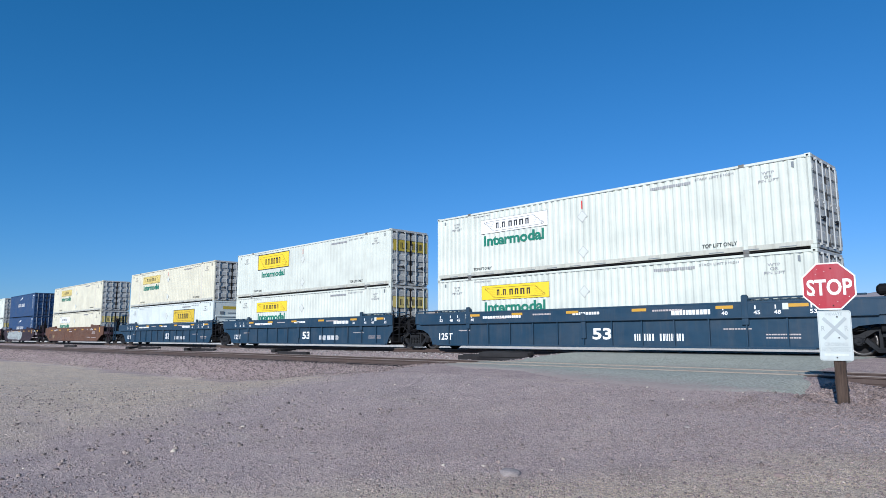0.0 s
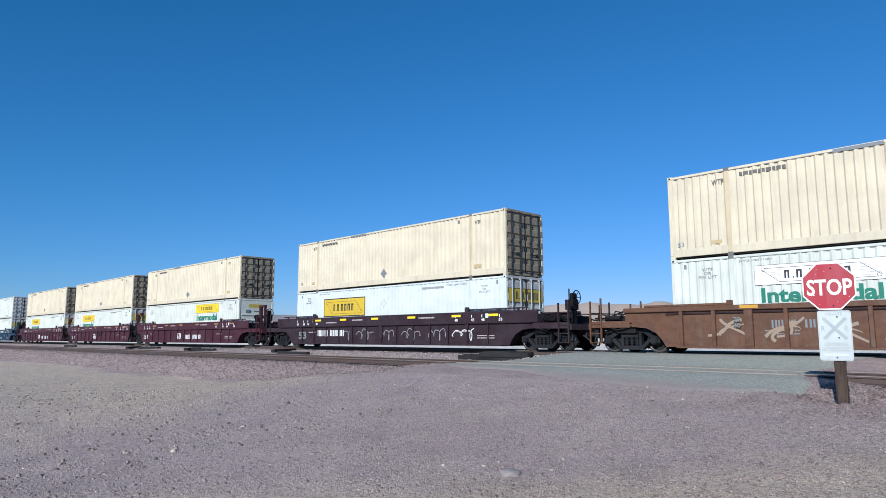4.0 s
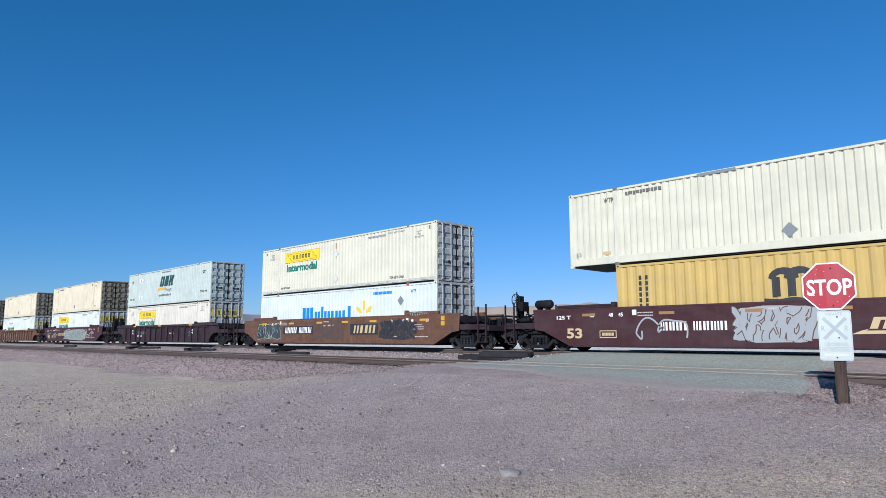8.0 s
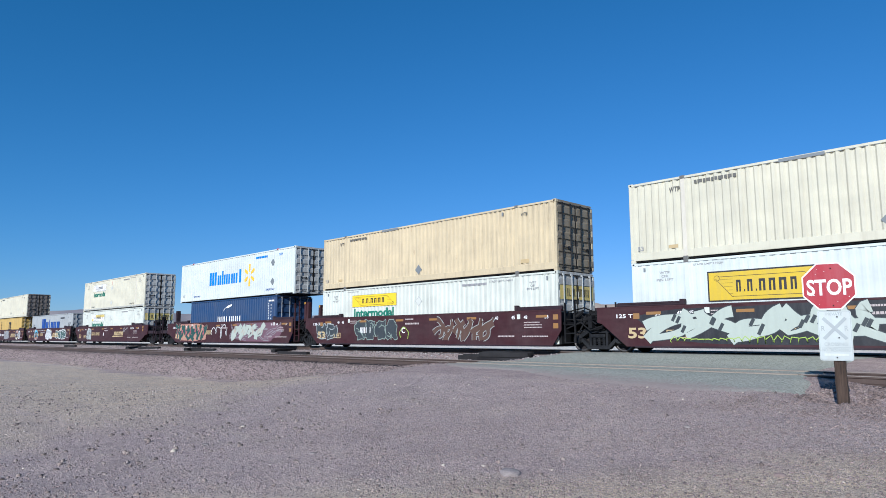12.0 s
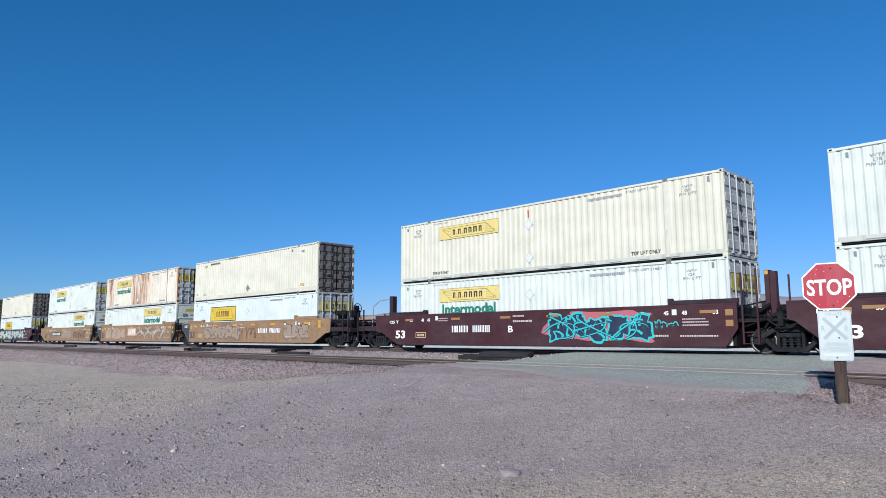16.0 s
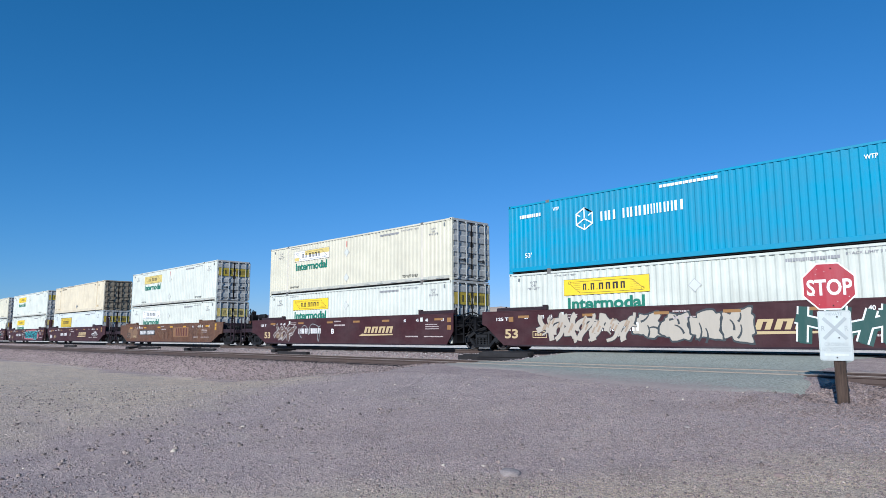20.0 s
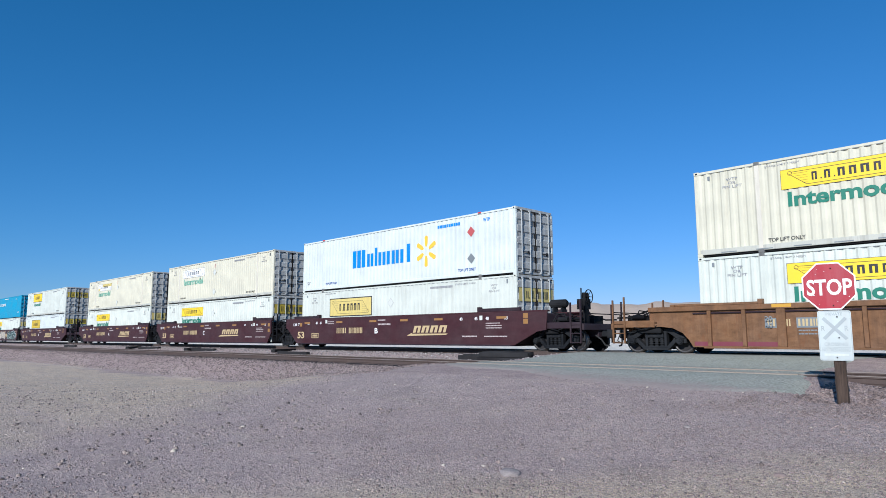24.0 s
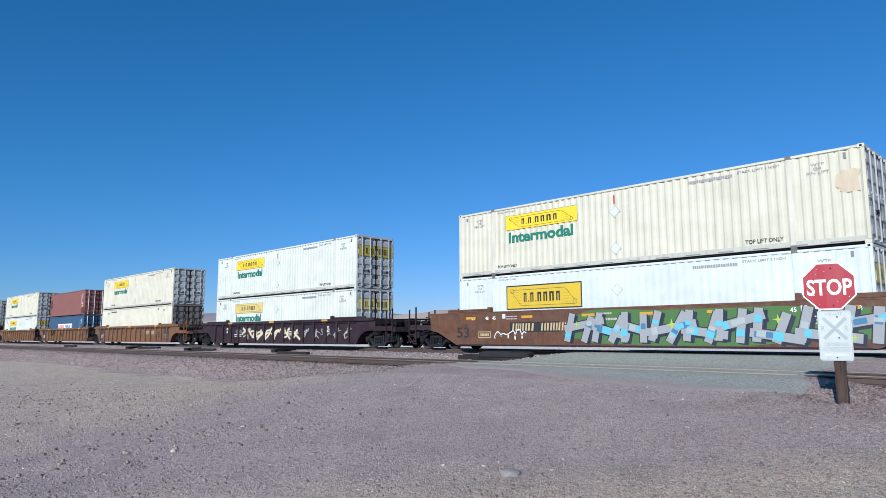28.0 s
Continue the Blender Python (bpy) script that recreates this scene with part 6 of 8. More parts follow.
# ---- tracks ----
RAILSTEEL = paint("rusty_rail_steel", (0.075, 0.05, 0.042), 0.4, 0.0, 0.6)
RAILHEAD = paint("worn_rail_head", (0.36, 0.31, 0.27), 0.3, 0.0, 0.45, metal=0.4)
TIEWOOD = paint("creosoted_timber", (0.011, 0.01, 0.011), 0.4, 0.0, 0.85, (0.035, 0.028, 0.026))


def rail_geo(y, x0, x1, top):
    """A rail in section: foot, web, head."""
    half = [(0.07, -0.17), (0.07, -0.155), (0.012, -0.13), (0.009, -0.05), (0.036, -0.038), (0.036, -0.008)]
    sec = [(-a, z) for a, z in half] + [(a, z) for a, z in reversed(half)]
    g = Geo()
    k = len(sec)
    g.v = [(x, y + a, top + z) for x in (x0, x1) for a, z in sec]
    for i in range(k):
        j = (i + 1) % k
        g.f.append((i, j, k + j, k + i))
    g.f += [tuple(range(k))[::-1], tuple(range(k, 2 * k))]
    return g


def track(name, y, top, label):
    base = tagged(new(name), label, "railway track", kind="structure")
    for s in (-1, 1):
        yy = y + s * GAUGE / 2
        r = part("rail", rail_geo(yy, -900, 120, top).mesh("rail", RAILSTEEL), base)
        part("rail_head", Geo().box(-900, 120, yy - 0.034, yy + 0.034, top - 0.0079, top).mesh("rail_head", RAILHEAD), r)
    return base


main_track = track("track_main", TRACK_Y, RAIL, "main track of rusty steel rails on timber ties")
side_track = track("track_side", SIDE_Y, 0.0, "empty track of rusty steel rails on timber ties")


# sand packed beside the empty track's rails where the road crosses
DUST = paint("packed_pale_sand", (0.33, 0.275, 0.225), 0.6, 0.0, 0.9, mottle=0.3, gloss=0.05)
for k in (-1, 1):
    for side in (-1, 1):
        yy = SIDE_Y + k * GAUGE / 2 + side * 0.085
        part("dust_strip", Geo().box(-14.2, -4.7, yy - 0.046, yy + 0.046, -0.08, -0.003 if side < 0 else -0.012).mesh("dust_strip", DUST), road)


# ---- hills ----
def hill_material(name, a, b):
    m, nt, bsdf = nodes_of(name)
    vec = nt.nodes.new("ShaderNodeTexCoord").outputs["Object"]
    broad = noise_of(nt, vec, 0.004, 6.0, 0.6)
    fine = noise_of(nt, vec, 0.06, 5.0, 0.7)
    col = blend(nt, ramp(nt, broad, 0.35, 0.65), a, b)
    col = blend(nt, ramp(nt, fine, 0.52, 0.75, 0.0, 0.4), col, tuple(c * 0.6 for c in a))
    nt.links.new(col, bsdf.inputs["Base Color"])
    bsdf.inputs["Roughness"].default_value = 0.95
    bsdf.inputs["Specular IOR Level"].default_value = 0.05
    return m


def hill_ring(name, r0, r1, crest, material, label, seed, foot):
    """A range of hills all round: crest(yaw) gives its height seen from the camera, in degrees."""
    rnd = random.Random(seed)
    ph = [rnd.uniform(0, 6.28) for _ in range(8)]
    n, k = 540, 12
    g = Geo()
    for i in range(n):
        yaw = 360.0 * i / n
        a = radians(yaw)
        peak = (r0 + (r1 - r0) * 0.6) * math.tan(radians(crest(yaw)))
        for j in range(k + 1):
            u = j / k
            r = r0 + (r1 - r0) * u
            shape = math.sin(min(1.0, u / 0.6) * math.pi / 2) ** 1.4 if u < 0.6 else math.cos((u - 0.6) / 0.4 * math.pi / 2)
            fold = math.sin(min(1.0, u / 0.6) * math.pi)
            gully = 1 + 0.1 * math.sin(a * 60 + u * 5 + ph[0]) * fold + 0.05 * math.sin(a * 140 + ph[1] - u * 9) * fold
            g.v.append((-math.sin(a) * r, math.cos(a) * r, foot + peak * shape * (gully if u < 0.6 else 1)))
    for i in range(n):
        i2 = (i + 1) % n
        for j in range(k):
            g.f.append((i * (k + 1) + j, i * (k + 1) + j + 1, i2 * (k + 1) + j + 1, i2 * (k + 1) + j))
    return tagged(new(name, g.mesh(name, material, smooth=True)), label, "hills", kind="structure")


def between(points, yaw):
    for (a, va), (b, vb) in zip(points, points[1:]):
        if a <= yaw <= b:
            t = (yaw - a) / (b - a)
            return va + (vb - va) * (t * t * (3 - 2 * t))
    return points[0][1]


def near_crest(yaw):
    low = [(0, 1.6), (8, 2.0), (14, 2.2), (18, 2.3), (22, 2.55), (26, 2.6), (29, 2.45), (32, 2.55), (36, 2.5), (40, 2.3), (43, 2.4), (46, 2.0), (52, 1.5), (60, 1.2), (75, 1.0), (90, 0.7), (360, 1.4)]
    return between(low, yaw % 360) * (1 + 0.012 * math.sin(yaw * 0.9) + 0.01 * math.sin(yaw * 2.3 + 1))


def far_crest(yaw):
    low = [(0, 1.8), (6, 2.2), (12, 3.0), (15, 2.7), (19, 3.0), (22, 2.9), (24, 2.4), (30, 1.9), (40, 1.7), (50, 1.7), (60, 1.7), (75, 1.8), (90, 1.4), (360, 1.7)]
    return between(low, yaw % 360) * (1 + 0.03 * math.sin(yaw * 0.5 + 1) + 0.03 * math.sin(yaw * 1.3))


# haze of distance is put into the lightened hill colours
hill_ring("hills_near", 900, 1700, near_crest, hill_material("sandy_slope", (0.5, 0.385, 0.29), (0.6, 0.475, 0.37)), "bare sandy tan hills across the plain", 4, 3.5)
hill_ring("hills_far", 2300, 3700, far_crest, hill_material("stony_mountain", (0.33, 0.29, 0.29), (0.38, 0.335, 0.325)), "dark stony mountains far behind the plain", 9, 8.0)


# ---- utility poles beyond the track ----
POLEWOOD = paint("weathered_pole_wood", (0.12, 0.09, 0.07), 0.4, 0.0, 0.8)


def utility_pole(x, y, tall):
    z = float(ground_z(x, y)) - 0.1
    pole = tagged(new("utility_pole"), "weathered wooden utility pole with a cross-arm", "utility pole", "utility poles beyond the track")
    pole.matrix_basis = pose(x, y, z)
    part("shaft", cached(("shaft", tall), lambda: Geo().rod((0, 0, 0), (0, 0, tall), 0.17, 10, 0.1).mesh("shaft", POLEWOOD)), pole)
    arm = part("cross_arm", cached(("arm", tall), lambda: Geo().box(-1.2, 1.2, -0.14, -0.02, tall - 0.7, tall - 0.56).mesh("cross_arm", POLEWOOD, 0.01)), pole)
    pin = cached("insulator", lambda: Geo().rod((0, 0, 0), (0, 0, 0.18), 0.05, 8, 0.035).mesh("insulator", ZINC))
    for dx in (-1.1, -0.5, 0.5, 1.1):
        part("insulator", pin, arm, m=pose(dx, -0.08, tall - 0.56))
    part("brace", cached(("brace", tall), lambda: Geo().rod((-0.7, -0.09, tall - 0.66), (0, -0.12, tall - 1.3), 0.02, 5).rod((0.7, -0.09, tall - 0.66), (0, -0.12, tall - 1.3), 0.02, 5).mesh("brace", ZINC)), pole)


for px, py, tall in ((-167.2, 66.5, 13.5), (-155.6, 109.0, 12.3)):
    utility_pole(px, py, tall)


# ---- loose ties between the tracks ----
def old_tie(x, y, z, turn, tilt, label, long=2.6):
    t = tagged(new("railway_tie", cached(("tie", long), lambda: Geo().box(-long / 2, long / 2, -0.115, 0.115, 0, 0.18).mesh("railway_tie", TIEWOOD, 0.015))), label, "railway tie", "loose ties between the tracks")
    t.matrix_basis = pose(x, y, z, 0, tilt, turn)


for x, y, turn, z in ((-16.25, 18.95, 2, 0), (-16.2, 19.2, 1, 0), (-16.3, 19.45, 2, 0), (-16.2, 19.0, 2, 1), (-16.3, 19.3, 1, 1), (-18.1, 19.3, 8, 0), (-18.2, 19.65, 4, 0),
                      (-30.7, 19.1, 3, 0), (-33.0, 19.95, 122, 0), (-41.9, 19.4, 8, 0), (-43.9, 19.6, 136, 0), (-51.4, 19.6, 12, 0), (-54.6, 19.6, 140, 0), (-70.0, 19.4, 4, 0), (-104.0, 19.3, 20, 0)):
    g0 = float(ground_z(x, y))
    old_tie(x, y, g0 - 0.015 + z * 0.18, turn, 0, "dark creosoted timber tie " + ("stacked on others" if z else "lying on the ballast"), 2.3 if x > -17 else 1.2 if x > -19 else 2.6)


# ---- the crossing's sign ----
REDSIGN = paint("faded_red_sign_face", (0.38, 0.016, 0.032), 0.12, 0.0, 0.45, (0.6, 0.45, 0.45))
WHITESIGN = paint("weathered_white_sign_face", (0.52, 0.57, 0.55), 0.3, 0.12, 0.5, (0.35, 0.3, 0.25), low=0.68)
SIGNGREY = mark("faded_grey_sign_print", (0.36, 0.4, 0.4), 0.3)
ALU = paint("bare_aluminium", (0.5, 0.5, 0.5), 0.2, 0.0, 0.4, metal=0.8)


def splintered_wood():
    m, nt, bsdf = nodes_of("splintered_post_wood")
    grain = noise_of(nt, spread(nt, (14, 14, 0.8)), 3.0, 8.0, 0.7)
    broad = noise_of(nt, spread(nt, (3, 3, 1)), 2.0, 4.0, 0.6)
    col = blend(nt, ramp(nt, grain, 0.35, 0.68), (0.016, 0.009, 0.007), (0.075, 0.046, 0.03))
    col = blend(nt, ramp(nt, broad, 0.45, 0.75, 0.0, 0.5), col, (0.12, 0.08, 0.058))
    nt.links.new(col, bsdf.inputs["Base Color"])
    bsdf.inputs["Roughness"].default_value = 0.85
    bump(nt, bsdf, grain, 0.9, 0.02)
    return m


def stop_sign():
    sx, sy = -3.346, 12.005
    gz = float(ground_z(sx, sy))
    sign = tagged(new("stop_sign"), "red stop sign and white crossing plate on a timber post", "road sign")
    sign.matrix_basis = pose(sx, sy, gz, 0, 0, 8.9)

    def post():
        bm = bmesh.new()
        rnd = random.Random(3)
        rings = []
        for i in range(15):
            z = -0.3 + i * 2.5 / 14
            w = 0.076 + 0.009 * min(1.0, (z + 0.3) / 1.2)
            lean = 0.075 - 0.012 * max(0.0, z)
            rings.append([bm.verts.new((lean + cx * w + rnd.uniform(-0.007, 0.007), 0.1 + cy * w * 0.9 + rnd.uniform(-0.007, 0.007), z)) for cx, cy in ((-1, -0.8), (-0.8, -1), (0.8, -1), (1, -0.8), (1, 0.8), (0.8, 1), (-0.8, 1), (-1, 0.8))])
        for a, b in zip(rings, rings[1:]):
            for i in range(8):
                bm.faces.new((a[i], a[(i + 1) % 8], b[(i + 1) % 8], b[i]))
        bm.faces.new(rings[-1])
        me = bpy.data.meshes.new("post")
        bm.to_mesh(me)
        bm.free()
        me.materials.append(splintered_wood())
        return me
    part("post", post(), sign, "splintered dark timber post")
    cz, r = 1.914, 0.381 / math.cos(radians(22.5))

    def octagon(rad):
        return [(rad * math.sin(radians(22.5 + 45 * i)), cz + rad * math.cos(radians(22.5 + 45 * i))) for i in range(8)][::-1]
    part("panel", Geo().prism(octagon(r), 0.012, 0.016).mesh("panel", SNOW), sign, "white-edged octagonal sheet")
    part("panel_back", Geo().prism(octagon(r), 0.0162, 0.0185).mesh("panel_back", ALU), sign)
    part("red_face", Geo().flat(octagon(r * 0.945), 0.0095).mesh("red_face", REDSIGN), sign, "scratched red face")
    letters("stop_lettering", "STOP", -0.315, 0.33, cz - 0.15, cz + 0.115, 0.0065, SNOW, sign, 0.024)
    scuffs = []
    rnd = random.Random(8)
    for _ in range(9):
        a, b, s = rnd.uniform(-0.28, 0.28), cz + rnd.uniform(-0.3, 0.3), rnd.uniform(0.005, 0.011)
        scuffs.append([(a - s, b), (a, b - s), (a + s * 1.2, b), (a, b + s * 0.8)])
    part("chips", flat_mesh("chips", scuffs, SNOW), sign, m=pose(0, 0.004, 0))
    # the lower plate
    x0, x1, z0, z1 = -0.198, 0.273, 0.722, 1.518

    def rounded(a, b, c, d, q):
        out = []
        for cx, cz2, s in ((b - q, d - q, 0), (a + q, d - q, 90), (a + q, c + q, 180), (b - q, c + q, 270)):
            out += [(cx + q * math.cos(radians(s + t)), cz2 + q * math.sin(radians(s + t))) for t in (0, 30, 60, 90)]
        return out
    tilt = pose(0, 0, 0, 0, 0.3, 0)
    plate = part("crossing_plate", Geo().prism(rounded(x0, x1, z0, z1, 0.035), 0.0, 0.0035).mesh("crossing_plate", WHITESIGN), sign, "weathered white plate with a faded crossbuck", tilt)
    part("plate_back", Geo().prism(rounded(x0, x1, z0, z1, 0.035), 0.0037, 0.006).mesh("plate_back", ALU), plate)
    line = Geo()
    edge = rounded(x0 + 0.012, x1 - 0.012, z0 + 0.012, z1 - 0.012, 0.03)
    line.ribbon(edge + edge[:2], 0.006, 0)
    part("border_line", line.mesh("border_line", SIGNGREY), plate, m=pose(0, -0.003, 0))
    mx = (x0 + x1) / 2
    cross = Geo()
    for s in (-1, 1):
        cross.ribbon([(mx - 0.16 * s, 1.065), (mx + 0.16 * s, 1.4)], 0.05, -0.001 if s > 0 else 0)
    part("crossbuck", cross.mesh("crossbuck", SIGNGREY), plate, m=pose(0, -0.003, 0))
    for w, a, b, c, d in (("PRIVATE", mx - 0.115, mx + 0.115, 1.44, 1.487), ("R", x0 + 0.045, x0 + 0.1, 1.19, 1.275), ("R", x1 - 0.1, x1 - 0.045, 1.19, 1.275),
                          ("CROSSING", mx - 0.16, mx + 0.16, 0.955, 1.01), ("NO TRESPASSING", mx - 0.195, mx + 0.195, 0.867, 0.918)):
        letters("plate_lettering", w, a, b, c, d, -0.003, SIGNGREY, plate, 0.012)
    part("rule_line", Geo().flat(rect(x0 + 0.03, x1 - 0.03, 0.932, 0.939), 0).mesh("rule_line", SIGNGREY), plate, m=pose(0, -0.003, 0))
    part("small_print", flat_mesh("signprint", bars(mx - 0.17, mx + 0.17, 0.8, 0.835, 22, 2), mark("ghost_print", (0.6, 0.64, 0.62))), plate, m=pose(0, -0.003, 0))
    bolt = cached("bolt", lambda: Geo().rod((0, 0.0, 0), (0, -0.014, 0), 0.011, 6).mesh("bolt", CASTING))
    for x, z in ((0.045, 2.2), (0.05, 1.6)):
        part("bolt", bolt, sign, m=pose(x, 0.01, z))
    for x, z in ((0.08, 1.418), (0.09, 1.086), (0.045, 0.773)):
        part("bolt", bolt, plate, m=pose(x, 0, z))


stop_sign()


# ---- the train ----
MOVERS = []


def ride(ob, x, y, z):
    """Sets a thing on the train: its place at 0 s; it moves with the train."""
    ob.matrix_basis = pose(x, y, z)
    MOVERS.append((ob, x, y, z))


def cargo(spec, upper, seed):
    kind = spec.split(":")
    if kind[0] == "plain":
        return freight_box(kind[1], upper, seed), HIGH, 0.0
    if kind[0] == "cream":
        return cream_box({"": CREAM, "dirty": DUSTY, "pale": IVORY}[kind[1] if len(kind) > 1 else ""], seed, upper), HIGH, 0.0
    if kind[0] == "spark":
        return spark_box(upper, seed, mark("faded_red_placard", (0.45, 0.08, 0.08)) if len(kind) > 1 else None), HIGH, 0.0
    if kind[0] == "grey":
        return grey_box(seed), HIGH, 0.0
    if kind[0] == "bluelong":
        return blue_long_box(seed), HIGH, 0.0
    if kind[0] == "silver":
        return silver_box(seed), HIGH, 0.0
    short = {"oxide": 2.591, "teal": 2.591}.get(kind[1], HIGH)
    return sea_box(kind[1], seed, upper), short, 1.98


# place of the well's left end at 0 s, car paint, car style, left and right end, lower box, upper box, brake end, tower
TRAIN = [
    (-125.6, "maroon", "smooth", "free", "female", "plain:yellow", "plain:pale", "", ""),
    (-105.9, "umber", "smooth", "male", "free", "sea:navy", "sea:navy", "right", ""),
    (-85.2, "brown", "smooth", "free", "free", "plain:pale-cream", "plain:faded-cream", "right", ""),
    (-61.5, "navy", "band", "free", "female", "plain:framed-right-smooth", "plain:faded-cream", "", "lattice"),
    (-41.95, "navy", "band", "male", "female", "plain:yellow", "plain:framed-int", "", ""),
    (-22.39, "navy", "band", "male", "free", "plain:yellow", "plain:pale", "right", "lattice"),
    (1.38, "wine", "band", "free", "female", "plain:yellow", "cream", "left", "lattice"),
    (21.02, "wine", "band", "male", "female", "plain:yellow", "cream", "", ""),
    (40.56, "wine", "band", "male", "free", "plain:right", "cream", "right", "lattice"),
    (63.9, "umber", "band", "free", "free", "plain:framed-smooth", "cream", "right", ""),
    (87.45, "brown", "ribbed", "free", "free", "plain:pale", "cream", "right", ""),
    (110.99, "maroon", "smooth", "free", "free", "plain:yellow", "cream", "right", ""),
    (134.53, "umber", "ribbed", "free", "free", "plain:yellow-stain", "grey", "left", ""),
    (157.95, "brown", "smooth", "free", "free", "spark", "plain:yellow-cream", "", ""),
    (181.6, "maroon", "smooth", "free", "female", "sea:mustard", "cream:pale", "left", ""),
    (200.91, "maroon", "smooth", "male", "female", "silver", "", "", ""),
    (220.43, "maroon", "smooth", "male", "free", "plain:half", "plain:pale-cream", "right", ""),
    (243.92, "maroon", "smooth", "free", "female", "sea:navy", "spark", "", "post"),
    (263.1, "maroon", "smooth", "male", "female", "plain:yellow", "cream:dirty", "", ""),
    (282.5, "maroon", "smooth", "male", "free", "plain:framed-smooth", "cream:pale", "right", ""),
    (306.03, "tan", "smooth", "free", "female", "plain:right-dull", "plain:faded", "", ""),
    (325.34, "tan", "smooth", "male", "female", "plain:right-dull", "plain:faded-rusty", "", ""),
    (344.64, "tan", "smooth", "male", "free", "plain:framed-smooth", "cream:pale", "right", ""),
    (368.1, "maroon", "smooth", "free", "female", "plain:faded", "plain:bare-cream", "", "post"),
    (387.35, "maroon", "smooth", "male", "female", "plain:yellow", "plain:yellow", "", ""),
    (406.71, "maroon", "smooth", "male", "free", "plain:framed-smooth", "cream", "", "post"),
    (430.24, "brown", "smooth", "free", "free", "plain:pale", "plain:faded", "", ""),
    (453.8, "maroon", "smooth", "free", "female", "plain:yellow", "plain:half-cream", "left", ""),
    (473.35, "maroon", "smooth", "male", "female", "plain:yellow", "bluelong", "", ""),
    (492.8, "maroon", "smooth", "male", "free", "plain:framed-smooth", "plain:framed-int", "right", ""),
    (516.71, "maroon", "smooth", "free", "female", "plain:yellow", "plain:half-cream-pg", "", ""),
    (536.31, "maroon", "smooth", "male", "female", "plain:yellow", "plain:pale-cream-pg", "", ""),
    (555.86, "maroon", "smooth", "male", "free", "plain:framed-tan", "spark:red", "right", ""),
    (579.81, "ochre", "ribbed", "free", "female", "plain:yellow", "plain:yellow-cream", "", ""),
    (599.6, "ochre", "ribbed", "male", "female", "sea:teal", "sea:oxide", "", ""),
    (619.36, "ochre", "ribbed", "male", "free", "cream:pale", "plain:yellow-cream", "", ""),
    (643.14, "umber", "ribbed", "free", "free", "plain:faded", "plain:yellow", "", ""),
    (666.98, "brown", "smooth", "free", "free", "plain:framed-smooth", "plain:yellow-cream", "", ""),
]
CARPAINT = {"maroon": MAROON, "wine": WINE, "umber": UMBER, "navy": NAVY, "tan": TAN, "ochre": OCHRE, "brown": BROWN}
CARWORD = {"maroon": "maroon", "wine": "wine-red", "umber": "dark brown", "navy": "navy blue", "tan": "dusty tan", "ochre": "rusty ochre", "brown": "rusty brown"}
STYLEWORD = {"smooth": "smooth-sided", "ribbed": "rib-sided", "band": "panel-sided"}
SPRAYED = {10, 11, 13, 14, 15, 16, 17, 18, 19, 20, 21, 22, 23, 24, 25, 26, 27, 28, 36, 37, 1, 9}


def thin_tags(car, x0, x1, y, colour, seed, count):
    """Loose thin spray lines, one beside the other."""
    w = (x1 - x0) / count
    for k in range(count):
        scrawl(car, x0 + k * w, x0 + (k + 1.1) * w, 0.52, 1.45, y - 0.001 * k, colour, seed * 7 + k, 0.05)


